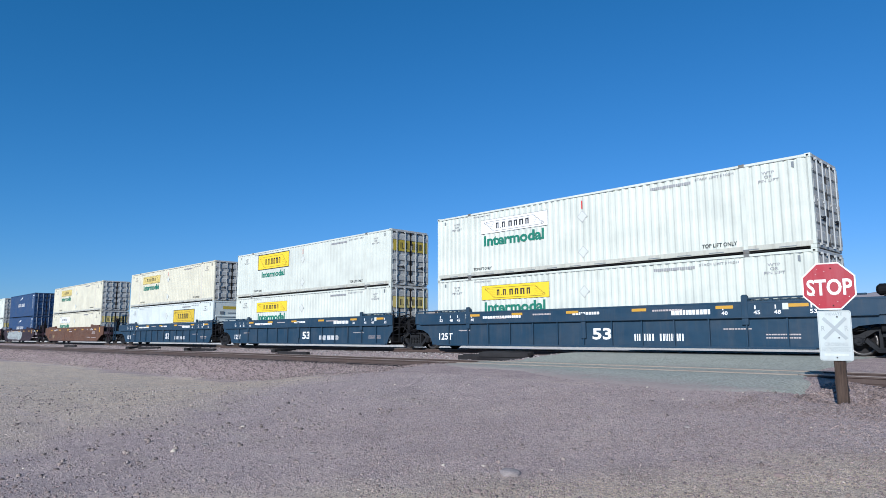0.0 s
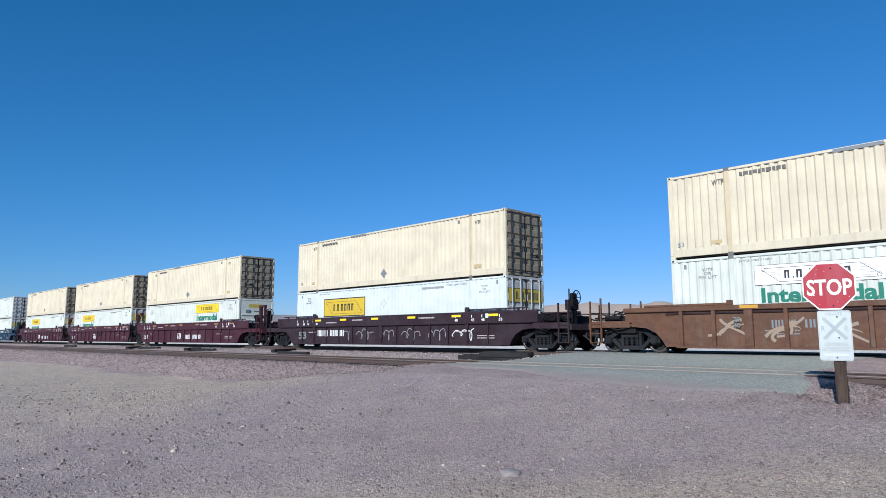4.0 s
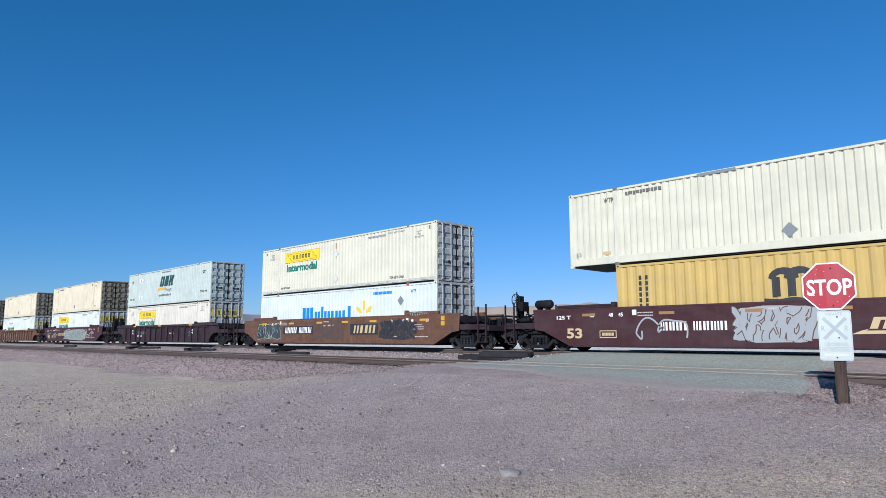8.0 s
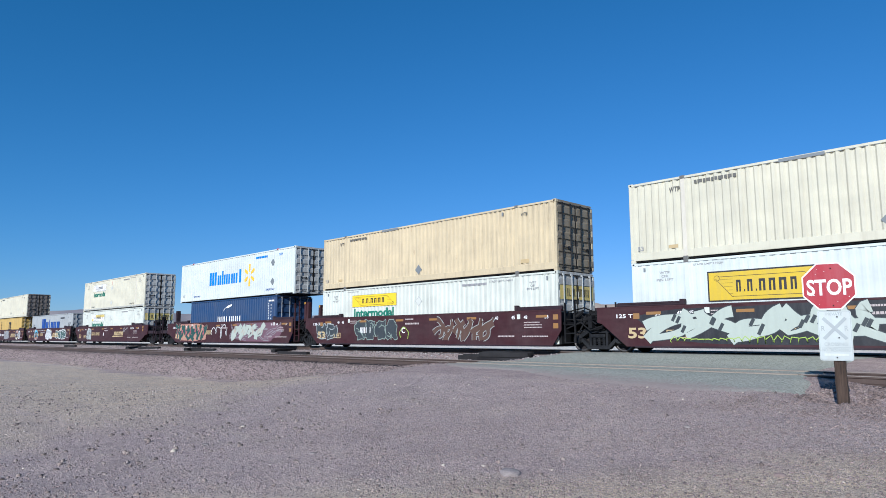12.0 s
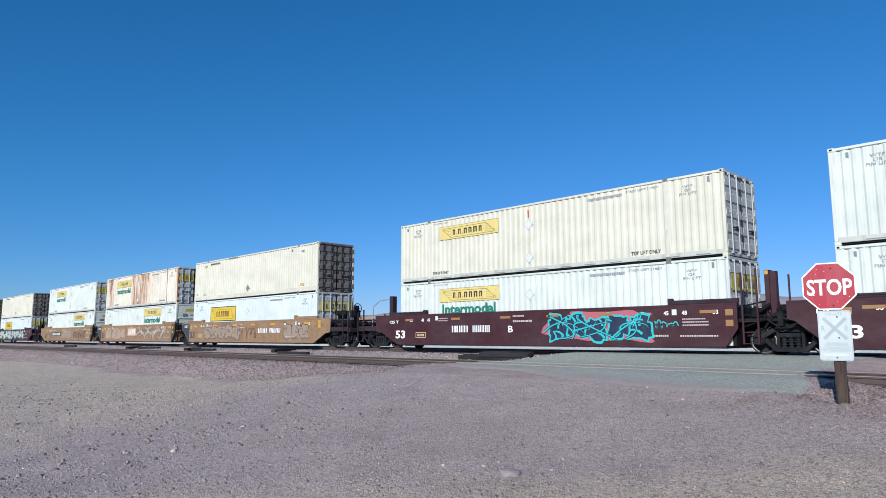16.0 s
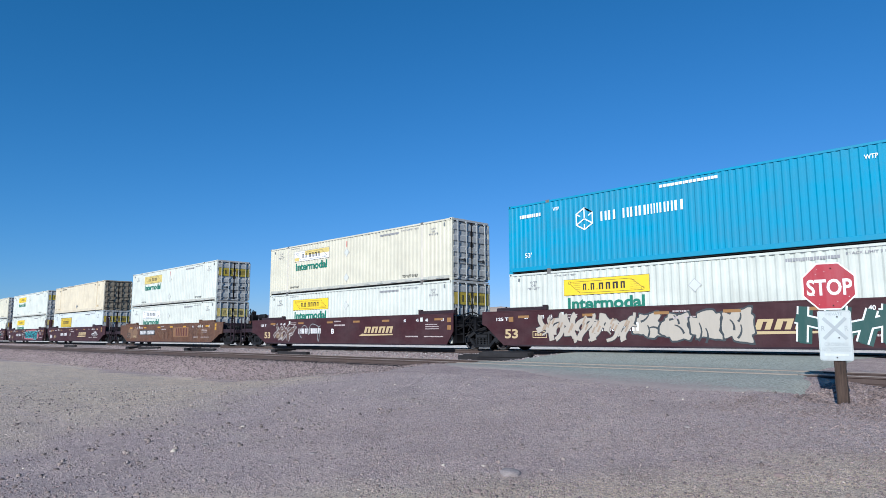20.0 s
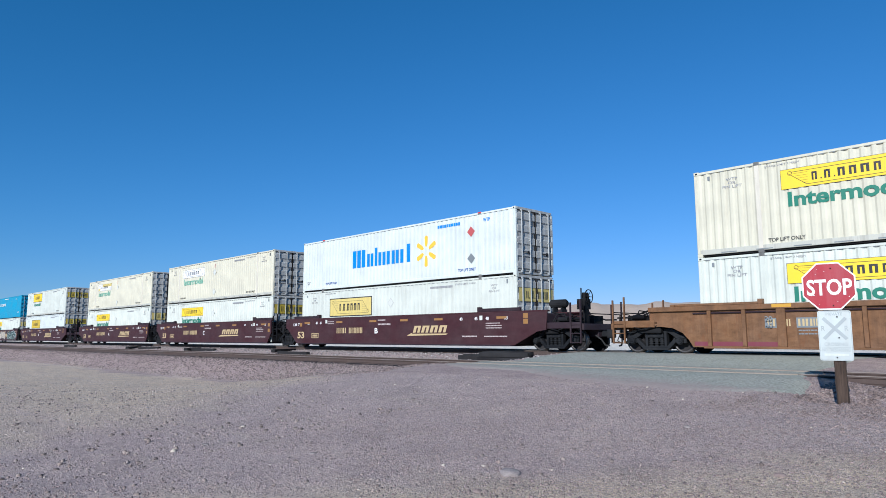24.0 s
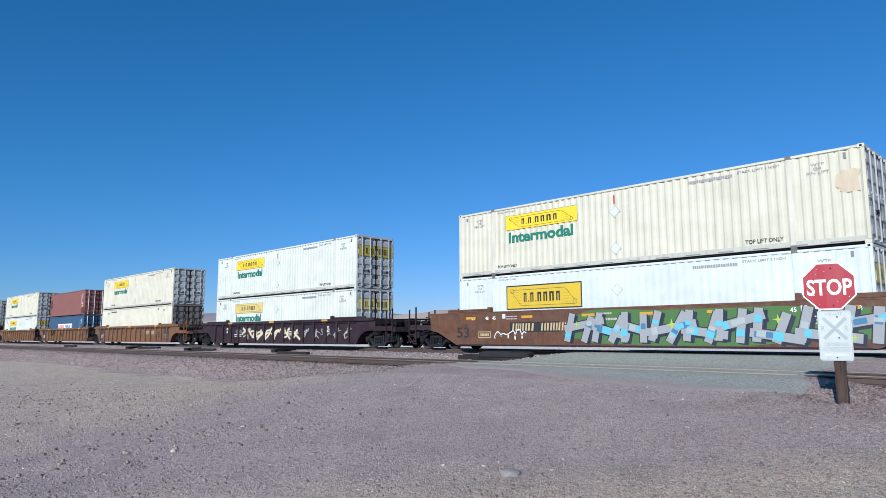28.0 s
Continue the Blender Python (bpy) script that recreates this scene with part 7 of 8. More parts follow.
def decorate(i, car, paint_name, style, unit):
    """What is written and sprayed on each car's near side."""
    y = OUT
    if style == "band":
        a, b, c, d, big = {"navy": (10.13, 11.98, 0.6, 0.84, 8.43), "wine": (8.24, 10.89, 0.64, 0.94, 6.71), "umber": (2.4, 4.9, 0.8, 1.13, 0.47)}[paint_name]
        if i == 7:
            part("loose_hose", Geo().pipe([(8.3, OUT + 0.03, 1.3), (8.5, OUT - 0.01, 1.22), (8.75, OUT - 0.03, 1.02), (8.95, OUT - 0.035, 0.9), (9.15, OUT - 0.03, 1.02), (9.35, OUT - 0.01, 1.22), (9.55, OUT + 0.03, 1.3)], 0.035).mesh("loose_hose", RUBBER), car, "drooping black hose")
            part("stencil_frame", flat_mesh("winestencil", [rect(7.56, 7.8, 0.64, 0.67), rect(7.56, 7.8, 0.85, 0.88), rect(7.56, 7.59, 0.67, 0.85), rect(7.77, 7.8, 0.67, 0.85), rect(7.64, 7.72, 0.71, 0.8)], SNOW), car, m=pose(0, OUT + 0.064, 0))
        else:
            number_bars(car, a, b, c, d, SNOW, i, y=OUT + 0.07)
        car_print(car, style, i, big=big)
        if paint_name == "navy":
            part("white_name_print", flat_mesh("navyname", bars(3.0, 5.1, 1.52, 1.62, 16, 5) + bars(11.59, 12.95, 1.46, 1.62, 11, 6) + bars(7.6, 8.8, 1.56, 1.66, 10, 2), SNOW), car, m=pose(0, OUT - 0.004, 0))
    elif style == "ribbed":
        car_print(car, style, i, SNOW if paint_name == "umber" else SLATE)
        if paint_name == "ochre":
            for x, w, mat in ((13.98, "53", INK), (0.46, "125T", SNOW)):
                if w == "53" or i > 33:
                    letters("length_number", w, x, x + (0.55 if w == "53" else 0.8), 0.75, 1.13 if w == "53" else 1.02, OUT + 0.09, mat, car, 0.02)
            part("dark_panel", flat_mesh("tanpanel", [rect(15.15, 16.1, 0.55, 1.5)], COALGREY), car, m=pose(0, OUT + 0.095, 0))
            if i > 33:
                part("dark_panel", flat_mesh("tanpanel2", [rect(-0.25, 1.38, 0.55, 1.5)], COALGREY), car, m=pose(0, OUT + 0.095, 0))
            for k, (a, b) in enumerate(((13.2, 16.1), (-0.2, 2.6))):
                part("pink_patch", flat_mesh(("tanpink", k), [rect(a, b, 0.44, 0.58)], mark("faded_crimson_patch", (0.17, 0.032, 0.045))), car, m=pose(0, OUT + 0.098, 0))
            part("small_print", flat_mesh("tanprint", bars(15.3, 15.9, 0.95, 1.0, 8, 3) + bars(15.3, 15.9, 0.84, 0.89, 8, 4) + bars(15.3, 15.9, 0.73, 0.78, 8, 5), BONE), car, m=pose(0, OUT + 0.092, 0))
            if i == 34:
                number_bars(car, 6.9, 7.87, 0.9, 1.2, UMBERINK, 3, 4, OUT + 0.09)
                part("loose_hose", Geo().pipe([(3.95, -0.26, 1.5), (4.1, -0.3, 1.2), (4.45, -0.32, 0.95), (4.85, -0.3, 1.2), (5.0, -0.26, 1.5)], 0.045).mesh("loose_hose", RUBBER), car, "drooping black hose")
            else:
                x = 2.06 if i == 33 else 11.27
                part("stencil_panel", flat_mesh(("tanst", x), [rect(x, x + 0.6, 1.0, 1.3), rect(x + 0.9, x + 1.85, 1.0, 1.3)], SLATE), car, m=pose(0, OUT + 0.096, 0))
                number_bars(car, x + 0.05, x + 1.85, 1.05, 1.26, BONE, i, 10, OUT + 0.094)
        else:
            number_bars(car, 3.2, 4.9, 1.0, 1.24, SLATE, i, 9, OUT + 0.096)
            letters("length_number", "53", 13.1, 13.7, 0.86, 1.22, OUT + 0.094, SLATE, car, 0.02)
    else:
        car_print(car, style, i, SNOW, unit)
        if paint_name == "maroon":
            letters("length_number", "53", -0.1, 0.6, 0.68, 1.06, OUT - 0.004, SNOW if i in (23, 24, 25) else BONE, car, 0.03)
            number_bars(car, 3.75, 6.05, 0.95, 1.24, SNOW if i in (14, 18, 23, 24, 25, 27, 28) else BONE, i)
            if i in (14, 15, 16, 25, 27, 28, 29, 30, 31, 32):
                swoosh_mark(car)
            letters("load_mark", "125 T", -0.55, 0.1, 1.4, 1.54, OUT - 0.004, SNOW, car)
        else:
            letters("length_number", "53", 0.05, 0.8, 0.7, 1.16, OUT - 0.004, INK, car, 0.02)
            if i in (21, 22):
                part("dark_panel", flat_mesh("tanend", [[(-1.34, 1.28), (-1.16, 1.22), (-0.16, 0.42), (-0.1, 0.42), (-0.1, 1.73), (-1.34, 1.73)]], COALGREY), car, m=pose(0, OUT - 0.0012, 0))
                letters("load_mark", "125 T", -0.95, -0.3, 1.46, 1.62, OUT - 0.004, SNOW, car)
            if i in (20, 21):
                part("dark_panel", flat_mesh("tanend2", [[(15.95, 0.42), (16.02, 0.42), (16.36, 0.92), (16.41, 1.0), (16.41, 1.78), (15.95, 1.78)]], COALGREY), car, m=pose(0, OUT - 0.0012, 0))
    # spray paint
    if i == 1:
        graffiti(car, 1.0, 8.5, 0.45, 1.6, y, "silver", "black", "grey", 6, 101, 0.26)
    elif i == 9:
        for k in range(5):
            scrawl(car, 4.2 + k * 1.8, 5.6 + k * 1.8, 0.6, 1.2, y + 0.08, "grey", 50 + k, 0.03)
        scrawl(car, 13.0, 14.6, 0.6, 1.2, y + 0.08, "white", 57, 0.04)
    elif i == 10:
        for k in range(5):
            graffiti(car, 1.5 + k * 1.6, 2.5 + k * 1.6, 0.5, 1.4, y + 0.1, "dust", "umber", "", 1, 110 + k, 0.1)
    elif i == 11:
        graffiti(car, 5.8, 13.4, 0.46, 1.62, y, "grey", "umber", "sage", 9, 111, 0.12, "mist")
        scrawl(car, 1.9, 3.4, 0.66, 1.34, y, "cream", 112)
        scrawl(car, 12.4, 15.0, 0.6, 1.3, y, "cream", 113)
        scrawl(car, -0.6, 1.0, 0.8, 1.4, y, "silver", 114)
    elif i == 13:
        bubbles(car, 0.1, 2.8, 0.5, 1.66, y, "slate", "sage", 3, 121)
        dark_panel(car, 3.1, 6.25, 0.92, 1.38)
        number_bars(car, 3.3, 6.1, 0.98, 1.32, SNOW, i, 10, OUT - 0.004, 0.15)
        bubbles(car, 6.3, 9.1, 0.5, 1.7, y, "umber", "slate", 3, 122, 0.06)
        dark_panel(car, 9.75, 12.1, 0.87, 1.43)
        number_bars(car, 10.0, 11.9, 0.95, 1.35, BONE, i + 5, 3, OUT - 0.004, 0.2)
        graffiti(car, 12.3, 15.0, 0.6, 1.62, y, "black", "umber", "black", 3, 123, 0.28)
        scrawl(car, 14.4, 15.9, 1.74, 1.94, y, "silver", 124, 0.02)
    elif i == 14:
        scrawl(car, 2.6, 4.7, 0.56, 1.6, y, "grey", 131, 0.06)
        graffiti(car, 6.25, 8.8, 0.5, 1.7, y, "grey", "umber", "grey", 4, 132, 0.2)
        eye(car, 12.5, 13.9, 0.48, 1.71, "peach", "cream")
        part("speech_patch", flat_mesh("speech", [blob(random.Random(4), 14.02, 14.8, 0.55, 1.6)], SPRAY["white"]), car, m=pose(0, y - 0.004, 0))
        part("speech_print", flat_mesh("speechbars", [o for k in range(6) for o in bars(14.16, 14.66, 0.74 + k * 0.12, 0.81 + k * 0.12, 4, k)], SPRAY["black"]), car, m=pose(0, y - 0.008, 0))
    elif i == 15:
        eye(car, 2.34, 3.94, 0.48, 1.69)
        scrawl(car, 4.1, 6.9, 1.48, 1.64, y, "white", 143, 0.025)
        scrawl(car, 4.9, 7.0, 1.28, 1.42, y, "white", 144, 0.025)
        part("sprayed_cloud", flat_mesh("palecloud", [blob(random.Random(12), 7.1, 9.75, 0.46, 1.72, 60, 0.2)], SPRAY["white"]), car, m=pose(0, y - 0.003, 0))
        fill = Geo()
        rnd = random.Random(41)
        for k in range(26):
            a = 7.3 + k * 0.088
            fill.ribbon([(a, 0.52 + rnd.random() * 0.2), (a + rnd.uniform(-0.04, 0.04), 0.9), (a + rnd.uniform(-0.05, 0.05), 1.25), (a + 0.02, 1.3 + rnd.random() * 0.3)], 0.022, -0.0003 * (k % 4))
        for k in range(5):
            fill.ribbon([(7.35 + k * 0.45 + 0.24 * (1 - math.cos(t)), 1.2 + 0.25 * math.sin(t)) for t in np.linspace(0, 3.1, 8)], 0.028, -0.002 - 0.0003 * k)
        part("sprayed_line", fill.mesh("sprayed_line", SPRAY["grey"]), car, m=pose(0, y - 0.006, 0))
        flick = Geo()
        for k in range(6):
            flick.ribbon([(7.35 + k * 0.4, 1.3 + rnd.random() * 0.2), (7.45 + k * 0.4, 1.6)], 0.09, -0.0003 * k, 0.2)
        part("sprayed_flick", flick.mesh("sprayed_flick", SPRAY["sky"]), car, m=pose(0, y - 0.009, 0))
        bubbles(car, 11.05, 14.83, 0.48, 1.72, y, "bottle", "white", 4, 142, 0.08)
    elif i == 16:
        graffiti(car, 2.4, 3.6, 0.5, 1.64, y, "silver", "umber", "silver", 1, 151, 0.1)
        scrawl(car, 12.2, 12.9, 1.2, 1.62, y, "white", 152, 0.02)
    elif i == 17:
        graffiti(car, 0.0, 5.1, 0.44, 1.76, y, "bottle", "peach", "peach", 5, 161, 0.3, "pink")
        graffiti(car, 8.9, 13.2, 0.5, 1.66, y - 0.004, "mist", "black", "", 3, 162, 0.36, "putty", 0.035)
        scrawl(car, 5.7, 8.6, 0.7, 1.7, y, "white", 163, 0.05)
        graffiti(car, 9.0, 15.2, 0.46, 1.74, y, "violet", "grey", "violet", 3, 164, 0.1)
    elif i == 18:
        bubbles(car, -0.2, 1.7, 0.5, 1.67, y, "slate", "silver", 2, 171)
        bubbles(car, 3.4, 6.7, 0.5, 1.75, y, "slate", "sage", 4, 172)
        graffiti(car, 9.5, 12.9, 0.48, 1.66, y, "umber", "silver", "", 4, 173, 0.24)
        scrawl(car, 6.8, 7.6, 0.6, 1.5, y, "lime", 174)
    elif i == 19:
        part("sprayed_cloud", flat_mesh("darkcloud", [blob(random.Random(22), 0.2, 14.6, 0.46, 1.76, 70, 0.06)], SPRAY["black"]), car, m=pose(0, y - 0.001, 0))
        graffiti(car, 0.8, 13.8, 0.5, 1.72, y - 0.002, "mist", "slate", "", 6, 181, 0.36, "slate", 0.05)
        scrawl(car, 1.0, 7.0, 0.5, 0.8, y - 0.006, "lime", 186, 0.03)
    elif i == 20:
        thin_tags(car, 1.3, 2.9, y, "smoke", 191, 2)
        dark_panel(car, 2.9, 6.25, 0.94, 1.34)
        number_bars(car, 3.1, 6.1, 1.0, 1.28, SNOW, i, 10, OUT - 0.006)
        bubbles(car, 6.8, 10.0, 0.52, 1.7, y, "dust", "smoke", 4, 192, 0.04)
        bubbles(car, 10.5, 14.6, 0.52, 1.72, y, "smoke", "fade", 5, 193, 0.03)
        thin_tags(car, 10.6, 14.5, y - 0.006, "umber", 194, 3)
    elif i == 21:
        bubbles(car, 1.1, 2.6, 0.6, 1.6, y, "fade", "smoke", 2, 201, 0.03)
        bubbles(car, 2.9, 6.1, 0.5, 1.66, y, "fade", "smoke", 3, 203, 0.035)
        dark_panel(car, 6.7, 8.64, 0.9, 1.53, mark("pale_tan_panel", (0.52, 0.34, 0.22)))
        number_bars(car, 6.9, 8.4, 1.0, 1.44, SNOW, 5, 3)
        graffiti(car, 9.2, 15.2, 0.48, 1.72, y, "fade", "slate", "", 3, 202, 0.26, "mist", 0.1)
    elif i == 22:
        bubbles(car, 2.4, 7.6, 0.5, 1.68, y, "dust", "slate", 5, 211, 0.05)
        thin_tags(car, 8.2, 9.8, y, "umber", 212, 2)
        bubbles(car, 13.0, 15.7, 0.52, 1.7, y, "dust", "slate", 3, 214, 0.05)
        number_bars(car, 9.95, 12.65, 1.02, 1.3, SNOW, i, 10, OUT - 0.012, 0.12)
        scrawl(car, 7.1, 8.4, 0.75, 1.5, y, "black", 213, 0.03)
    elif i == 23:
        part("sprayed_cloud", flat_mesh("pinkcloud2", [blob(random.Random(19), 9.0, 13.8, 0.5, 1.74, 50, 0.25)], SPRAY["pink"]), car, m=pose(0, y - 0.001, 0))
        bubbles(car, 9.1, 13.5, 0.48, 1.7, y - 0.001, "navy", "teal", 5, 221, 0.09)
        graffiti(car, 9.2, 13.4, 0.55, 1.65, y - 0.01, "teal", "navy", "", 2, 223, 0.06, "sky", 0.04)
        scrawl(car, 13.5, 14.5, 1.0, 1.3, y, "teal", 222, 0.04)
    elif i == 24:
        bubbles(car, 8.2, 13.7, 0.49, 1.69, y - 0.002, "navy", "teal", 6, 231, 0.09)
        graffiti(car, 8.3, 13.6, 0.55, 1.65, y - 0.01, "teal", "navy", "", 3, 232, 0.06, "sky", 0.04)
        part("sprayed_cloud", flat_mesh("pinkcloud", [blob(random.Random(9), 7.7, 14.3, 0.46, 1.72)], SPRAY["pink"]), car, m=pose(0, y - 0.001, 0))
        scrawl(car, 6.5, 7.3, 0.6, 1.4, y, "white", 232)
    elif i == 25:
        scrawl(car, 14.0, 15.9, 0.8, 1.3, y, "white", 241, 0.05)
    elif i == 26:
        bubbles(car, 0.2, 2.4, 0.5, 1.7, y, "smoke", "umber", 2, 251, 0.04)
        dark_panel(car, 2.85, 6.12, 0.94, 1.36)
        number_bars(car, 3.0, 6.0, 1.0, 1.3, SNOW, i, 10, OUT - 0.008, 0.12)
        scrawl(car, 6.3, 8.2, 0.52, 1.5, y, "smoke", 252, 0.04)
        scrawl(car, 7.6, 9.5, 0.55, 1.55, y - 0.002, "umber", 254, 0.05)
        dark_panel(car, 9.7, 12.4, 0.8, 1.5, mark("dusty_tan_patch", (0.23, 0.115, 0.05), 0.3))
        number_bars(car, 10.1, 12.25, 0.86, 1.44, mark("deep_red_patch", (0.1, 0.025, 0.02)), 7, 3, OUT - 0.004)
        scrawl(car, 12.4, 14.4, 0.55, 1.6, y, "umber", 253, 0.05)
        scrawl(car, 13.4, 15.9, 0.6, 1.5, y - 0.002, "smoke", 255, 0.04)
    elif i == 27:
        graffiti(car, 1.3, 3.4, 0.48, 1.56, y, "umber", "white", "", 2, 261, 0.16)
        scrawl(car, 3.65, 6.4, 0.56, 1.7, y, "silver", 262, 0.03)
    elif i == 28:
        graffiti(car, 1.7, 5.9, 0.47, 1.72, y, "putty", "slate", "", 5, 271, 0.24, "fade", 0.05)
        bubbles(car, 5.9, 10.0, 0.47, 1.72, y, "putty", "slate", 4, 272, 0.07)
        blocks(car, 11.2, 15.4, 0.47, 1.7, y - 0.002, "bottle", "white", ("slate",), 4, 273, 0.24, 0.05, "bottle")
        scrawl(car, 14.2, 15.9, 0.9, 1.6, y, "white", 274)
    elif i == 29:
        scrawl(car, 11.6, 12.6, 1.2, 1.8, y, "silver", 281)
    elif i == 36:
        for k in range(7):
            graffiti(car, 4.1 + k * 1.0, 4.85 + k * 1.0, 0.52, 1.42, y + 0.1, "cream", "dust", "", 1, 301 + k, 0.13)
        for k in range(5):
            graffiti(car, 11.4 + k * 1.0, 11.9 + k * 1.0, 0.6, 1.34, y + 0.1, "silver", "umber", "", 1, 310 + k, 0.07)
    elif i == 37:
        scrawl(car, 2.1, 4.1, 0.6, 1.05, y, "white", 321, 0.04)
        dark_panel(car, 3.1, 5.6, 0.94, 1.34)
        number_bars(car, 3.2, 6.0, 0.99, 1.29, BONE, i, 10, OUT - 0.004, 0.12)
        part("sprayed_cloud", flat_mesh("greencloud", [blob(random.Random(3), 5.4, 16.8, 0.44, 1.74)], SPRAY["green"]), car, m=pose(0, y - 0.001, 0))
        blocks(car, 5.9, 16.4, 0.46, 1.7, y - 0.002, "grey", "black", ("denim", "sky", "silver"), 9, 331, 0.27, 0.035, "navy")
        for k, (a, b, c) in enumerate(((6.4, 1.2, 0.14), (8.3, 0.8, 0.12), (10.2, 1.15, 0.2), (11.7, 0.75, 0.12), (13.6, 1.25, 0.16), (15.6, 0.7, 0.12))):
            star = [(a + (c if q % 2 == 0 else 0.3 * c) * math.sin(math.pi * q / 4), b + (c if q % 2 == 0 else 0.3 * c) * math.cos(math.pi * q / 4)) for q in range(8)]
            part("sprayed_flick", flat_mesh(("star", k), [star], SPRAY["lime"]), car, m=pose(0, y - 0.03, 0))


COALGREY = mark("charcoal_patch", (0.035, 0.042, 0.05))
UMBERINK = mark("dark_brown_print", (0.08, 0.045, 0.025))


def build_train():
    for i, (x, paint_name, style, left, right, low, high, brake, tower) in enumerate(TRAIN):
        short = i == 1
        long = 12.4 if short else FULL
        joint_word = "articulated " if "free" not in (left, right) or left != right else ""
        extra = " covered in spray paint" if i in SPRAYED else " with painted markings"
        car = well_car(f"{CARWORD[paint_name]} {STYLEWORD[style]} {joint_word}well car{extra}", CARPAINT[paint_name], style, left, right, long, brake, tower,
                       reflector=LEMON if i == 9 else DULLAMBER if paint_name == "wine" or paint_name == "maroon" and style == "smooth" else AMBER,
                       guides={17: "right", 18: "left", 23: "right", 24: "left right", 25: "left"}.get(i, ""))
        decorate(i, car, paint_name, style, {27: "B", 28: "C", 29: "A", 31: "C", 32: "B", 30: "A", 16: "B", 14: "A", 23: "B", 24: "C", 25: "A", 18: "C"}.get(i, ""))
        ride(car, x, NEAR, 0.0)
        z = FLOOR
        for spec, upper in ((low, False), (high, True)):
            if spec:
                box, tall, inset = cargo(spec, upper, i * 2 + upper)
                ride(box, x + (0.1 if short else inset), NEAR, z)
                if i == 37 and upper:
                    part("brown_stain", flat_mesh("stain", [blob(random.Random(6), 15.35, 16.04, 1.5, 2.25, 40, 0.2)], mark("tan_water_stain", (0.56, 0.46, 0.32), 0.5)), box, m=pose(0, ON, 0))
                z += tall


build_train()


# ---- ties, stones ----
TIE = Geo().box(-0.115, 0.115, -1.3, 1.3, -0.36, -0.172).mesh("tie", TIEWOOD, 0.012)


def lay_ties(base, y, top, x0, x1):
    x = x0
    rnd = random.Random(int(y * 10))
    while x < x1:
        if not -14.6 < x < -4.2:
            part("tie", TIE, base, m=pose(x + rnd.uniform(-0.03, 0.03), y + rnd.uniform(-0.05, 0.05), top + rnd.uniform(-0.01, 0.01), 0, 0, rnd.uniform(-1, 1)))
        x += 0.53


def far_ties(base, y, top, spans, name):
    g = Geo()
    for a, b in spans:
        for x in np.arange(a, b, 0.53):
            g.box(x - 0.115, x + 0.115, y - 1.3, y + 1.3, top - 0.36, top - 0.17)
    ob = part(name, g.mesh(name, TIEWOOD), base)
    tagged(ob, "timber ties further along the track", kind="stuff")


lay_ties(side_track, SIDE_Y, 0.0, -62.0, 6.0)
lay_ties(main_track, TRACK_Y, RAIL, -48.0, 4.0)
far_ties(side_track, SIDE_Y, 0.0, ((-220.0, -62.2), (6.2, 40.0)), "far_ties")
far_ties(main_track, TRACK_Y, RAIL, ((-220.0, -48.2), (4.2, 40.0)), "far_ties")

ICO = [(0, 0, 1), (0.894, 0, 0.447), (0.276, 0.851, 0.447), (-0.724, 0.526, 0.447), (-0.724, -0.526, 0.447), (0.276, -0.851, 0.447),
       (0.724, 0.526, -0.447), (-0.276, 0.851, -0.447), (-0.894, 0, -0.447), (-0.276, -0.851, -0.447), (0.724, -0.526, -0.447), (0, 0, -1)]
ICO_F = [(0, 1, 2), (0, 2, 3), (0, 3, 4), (0, 4, 5), (0, 5, 1), (1, 6, 2), (2, 7, 3), (3, 8, 4), (4, 9, 5), (5, 10, 1), (2, 6, 7), (3, 7, 8), (4, 8, 9), (5, 9, 10), (1, 10, 6)]


def stone_material(name, dark, light, odd):
    m, nt, bsdf = nodes_of(name)
    geo = nt.nodes.new("ShaderNodeNewGeometry")
    r = geo.outputs["Random Per Island"]
    col = blend(nt, ramp(nt, r, 0.0, 0.85), dark, light)
    col = blend(nt, ramp(nt, r, 0.955, 0.97), col, odd)
    vec = nt.nodes.new("ShaderNodeTexCoord").outputs["Object"]
    fine = noise_of(nt, vec, 60.0, 3.0, 0.6)
    col = blend(nt, ramp(nt, fine, 0.4, 0.7, 0.0, 0.35), col, tuple(c * 0.6 for c in dark))
    nt.links.new(col, bsdf.inputs["Base Color"])
    bsdf.inputs["Roughness"].default_value = 0.9
    return m


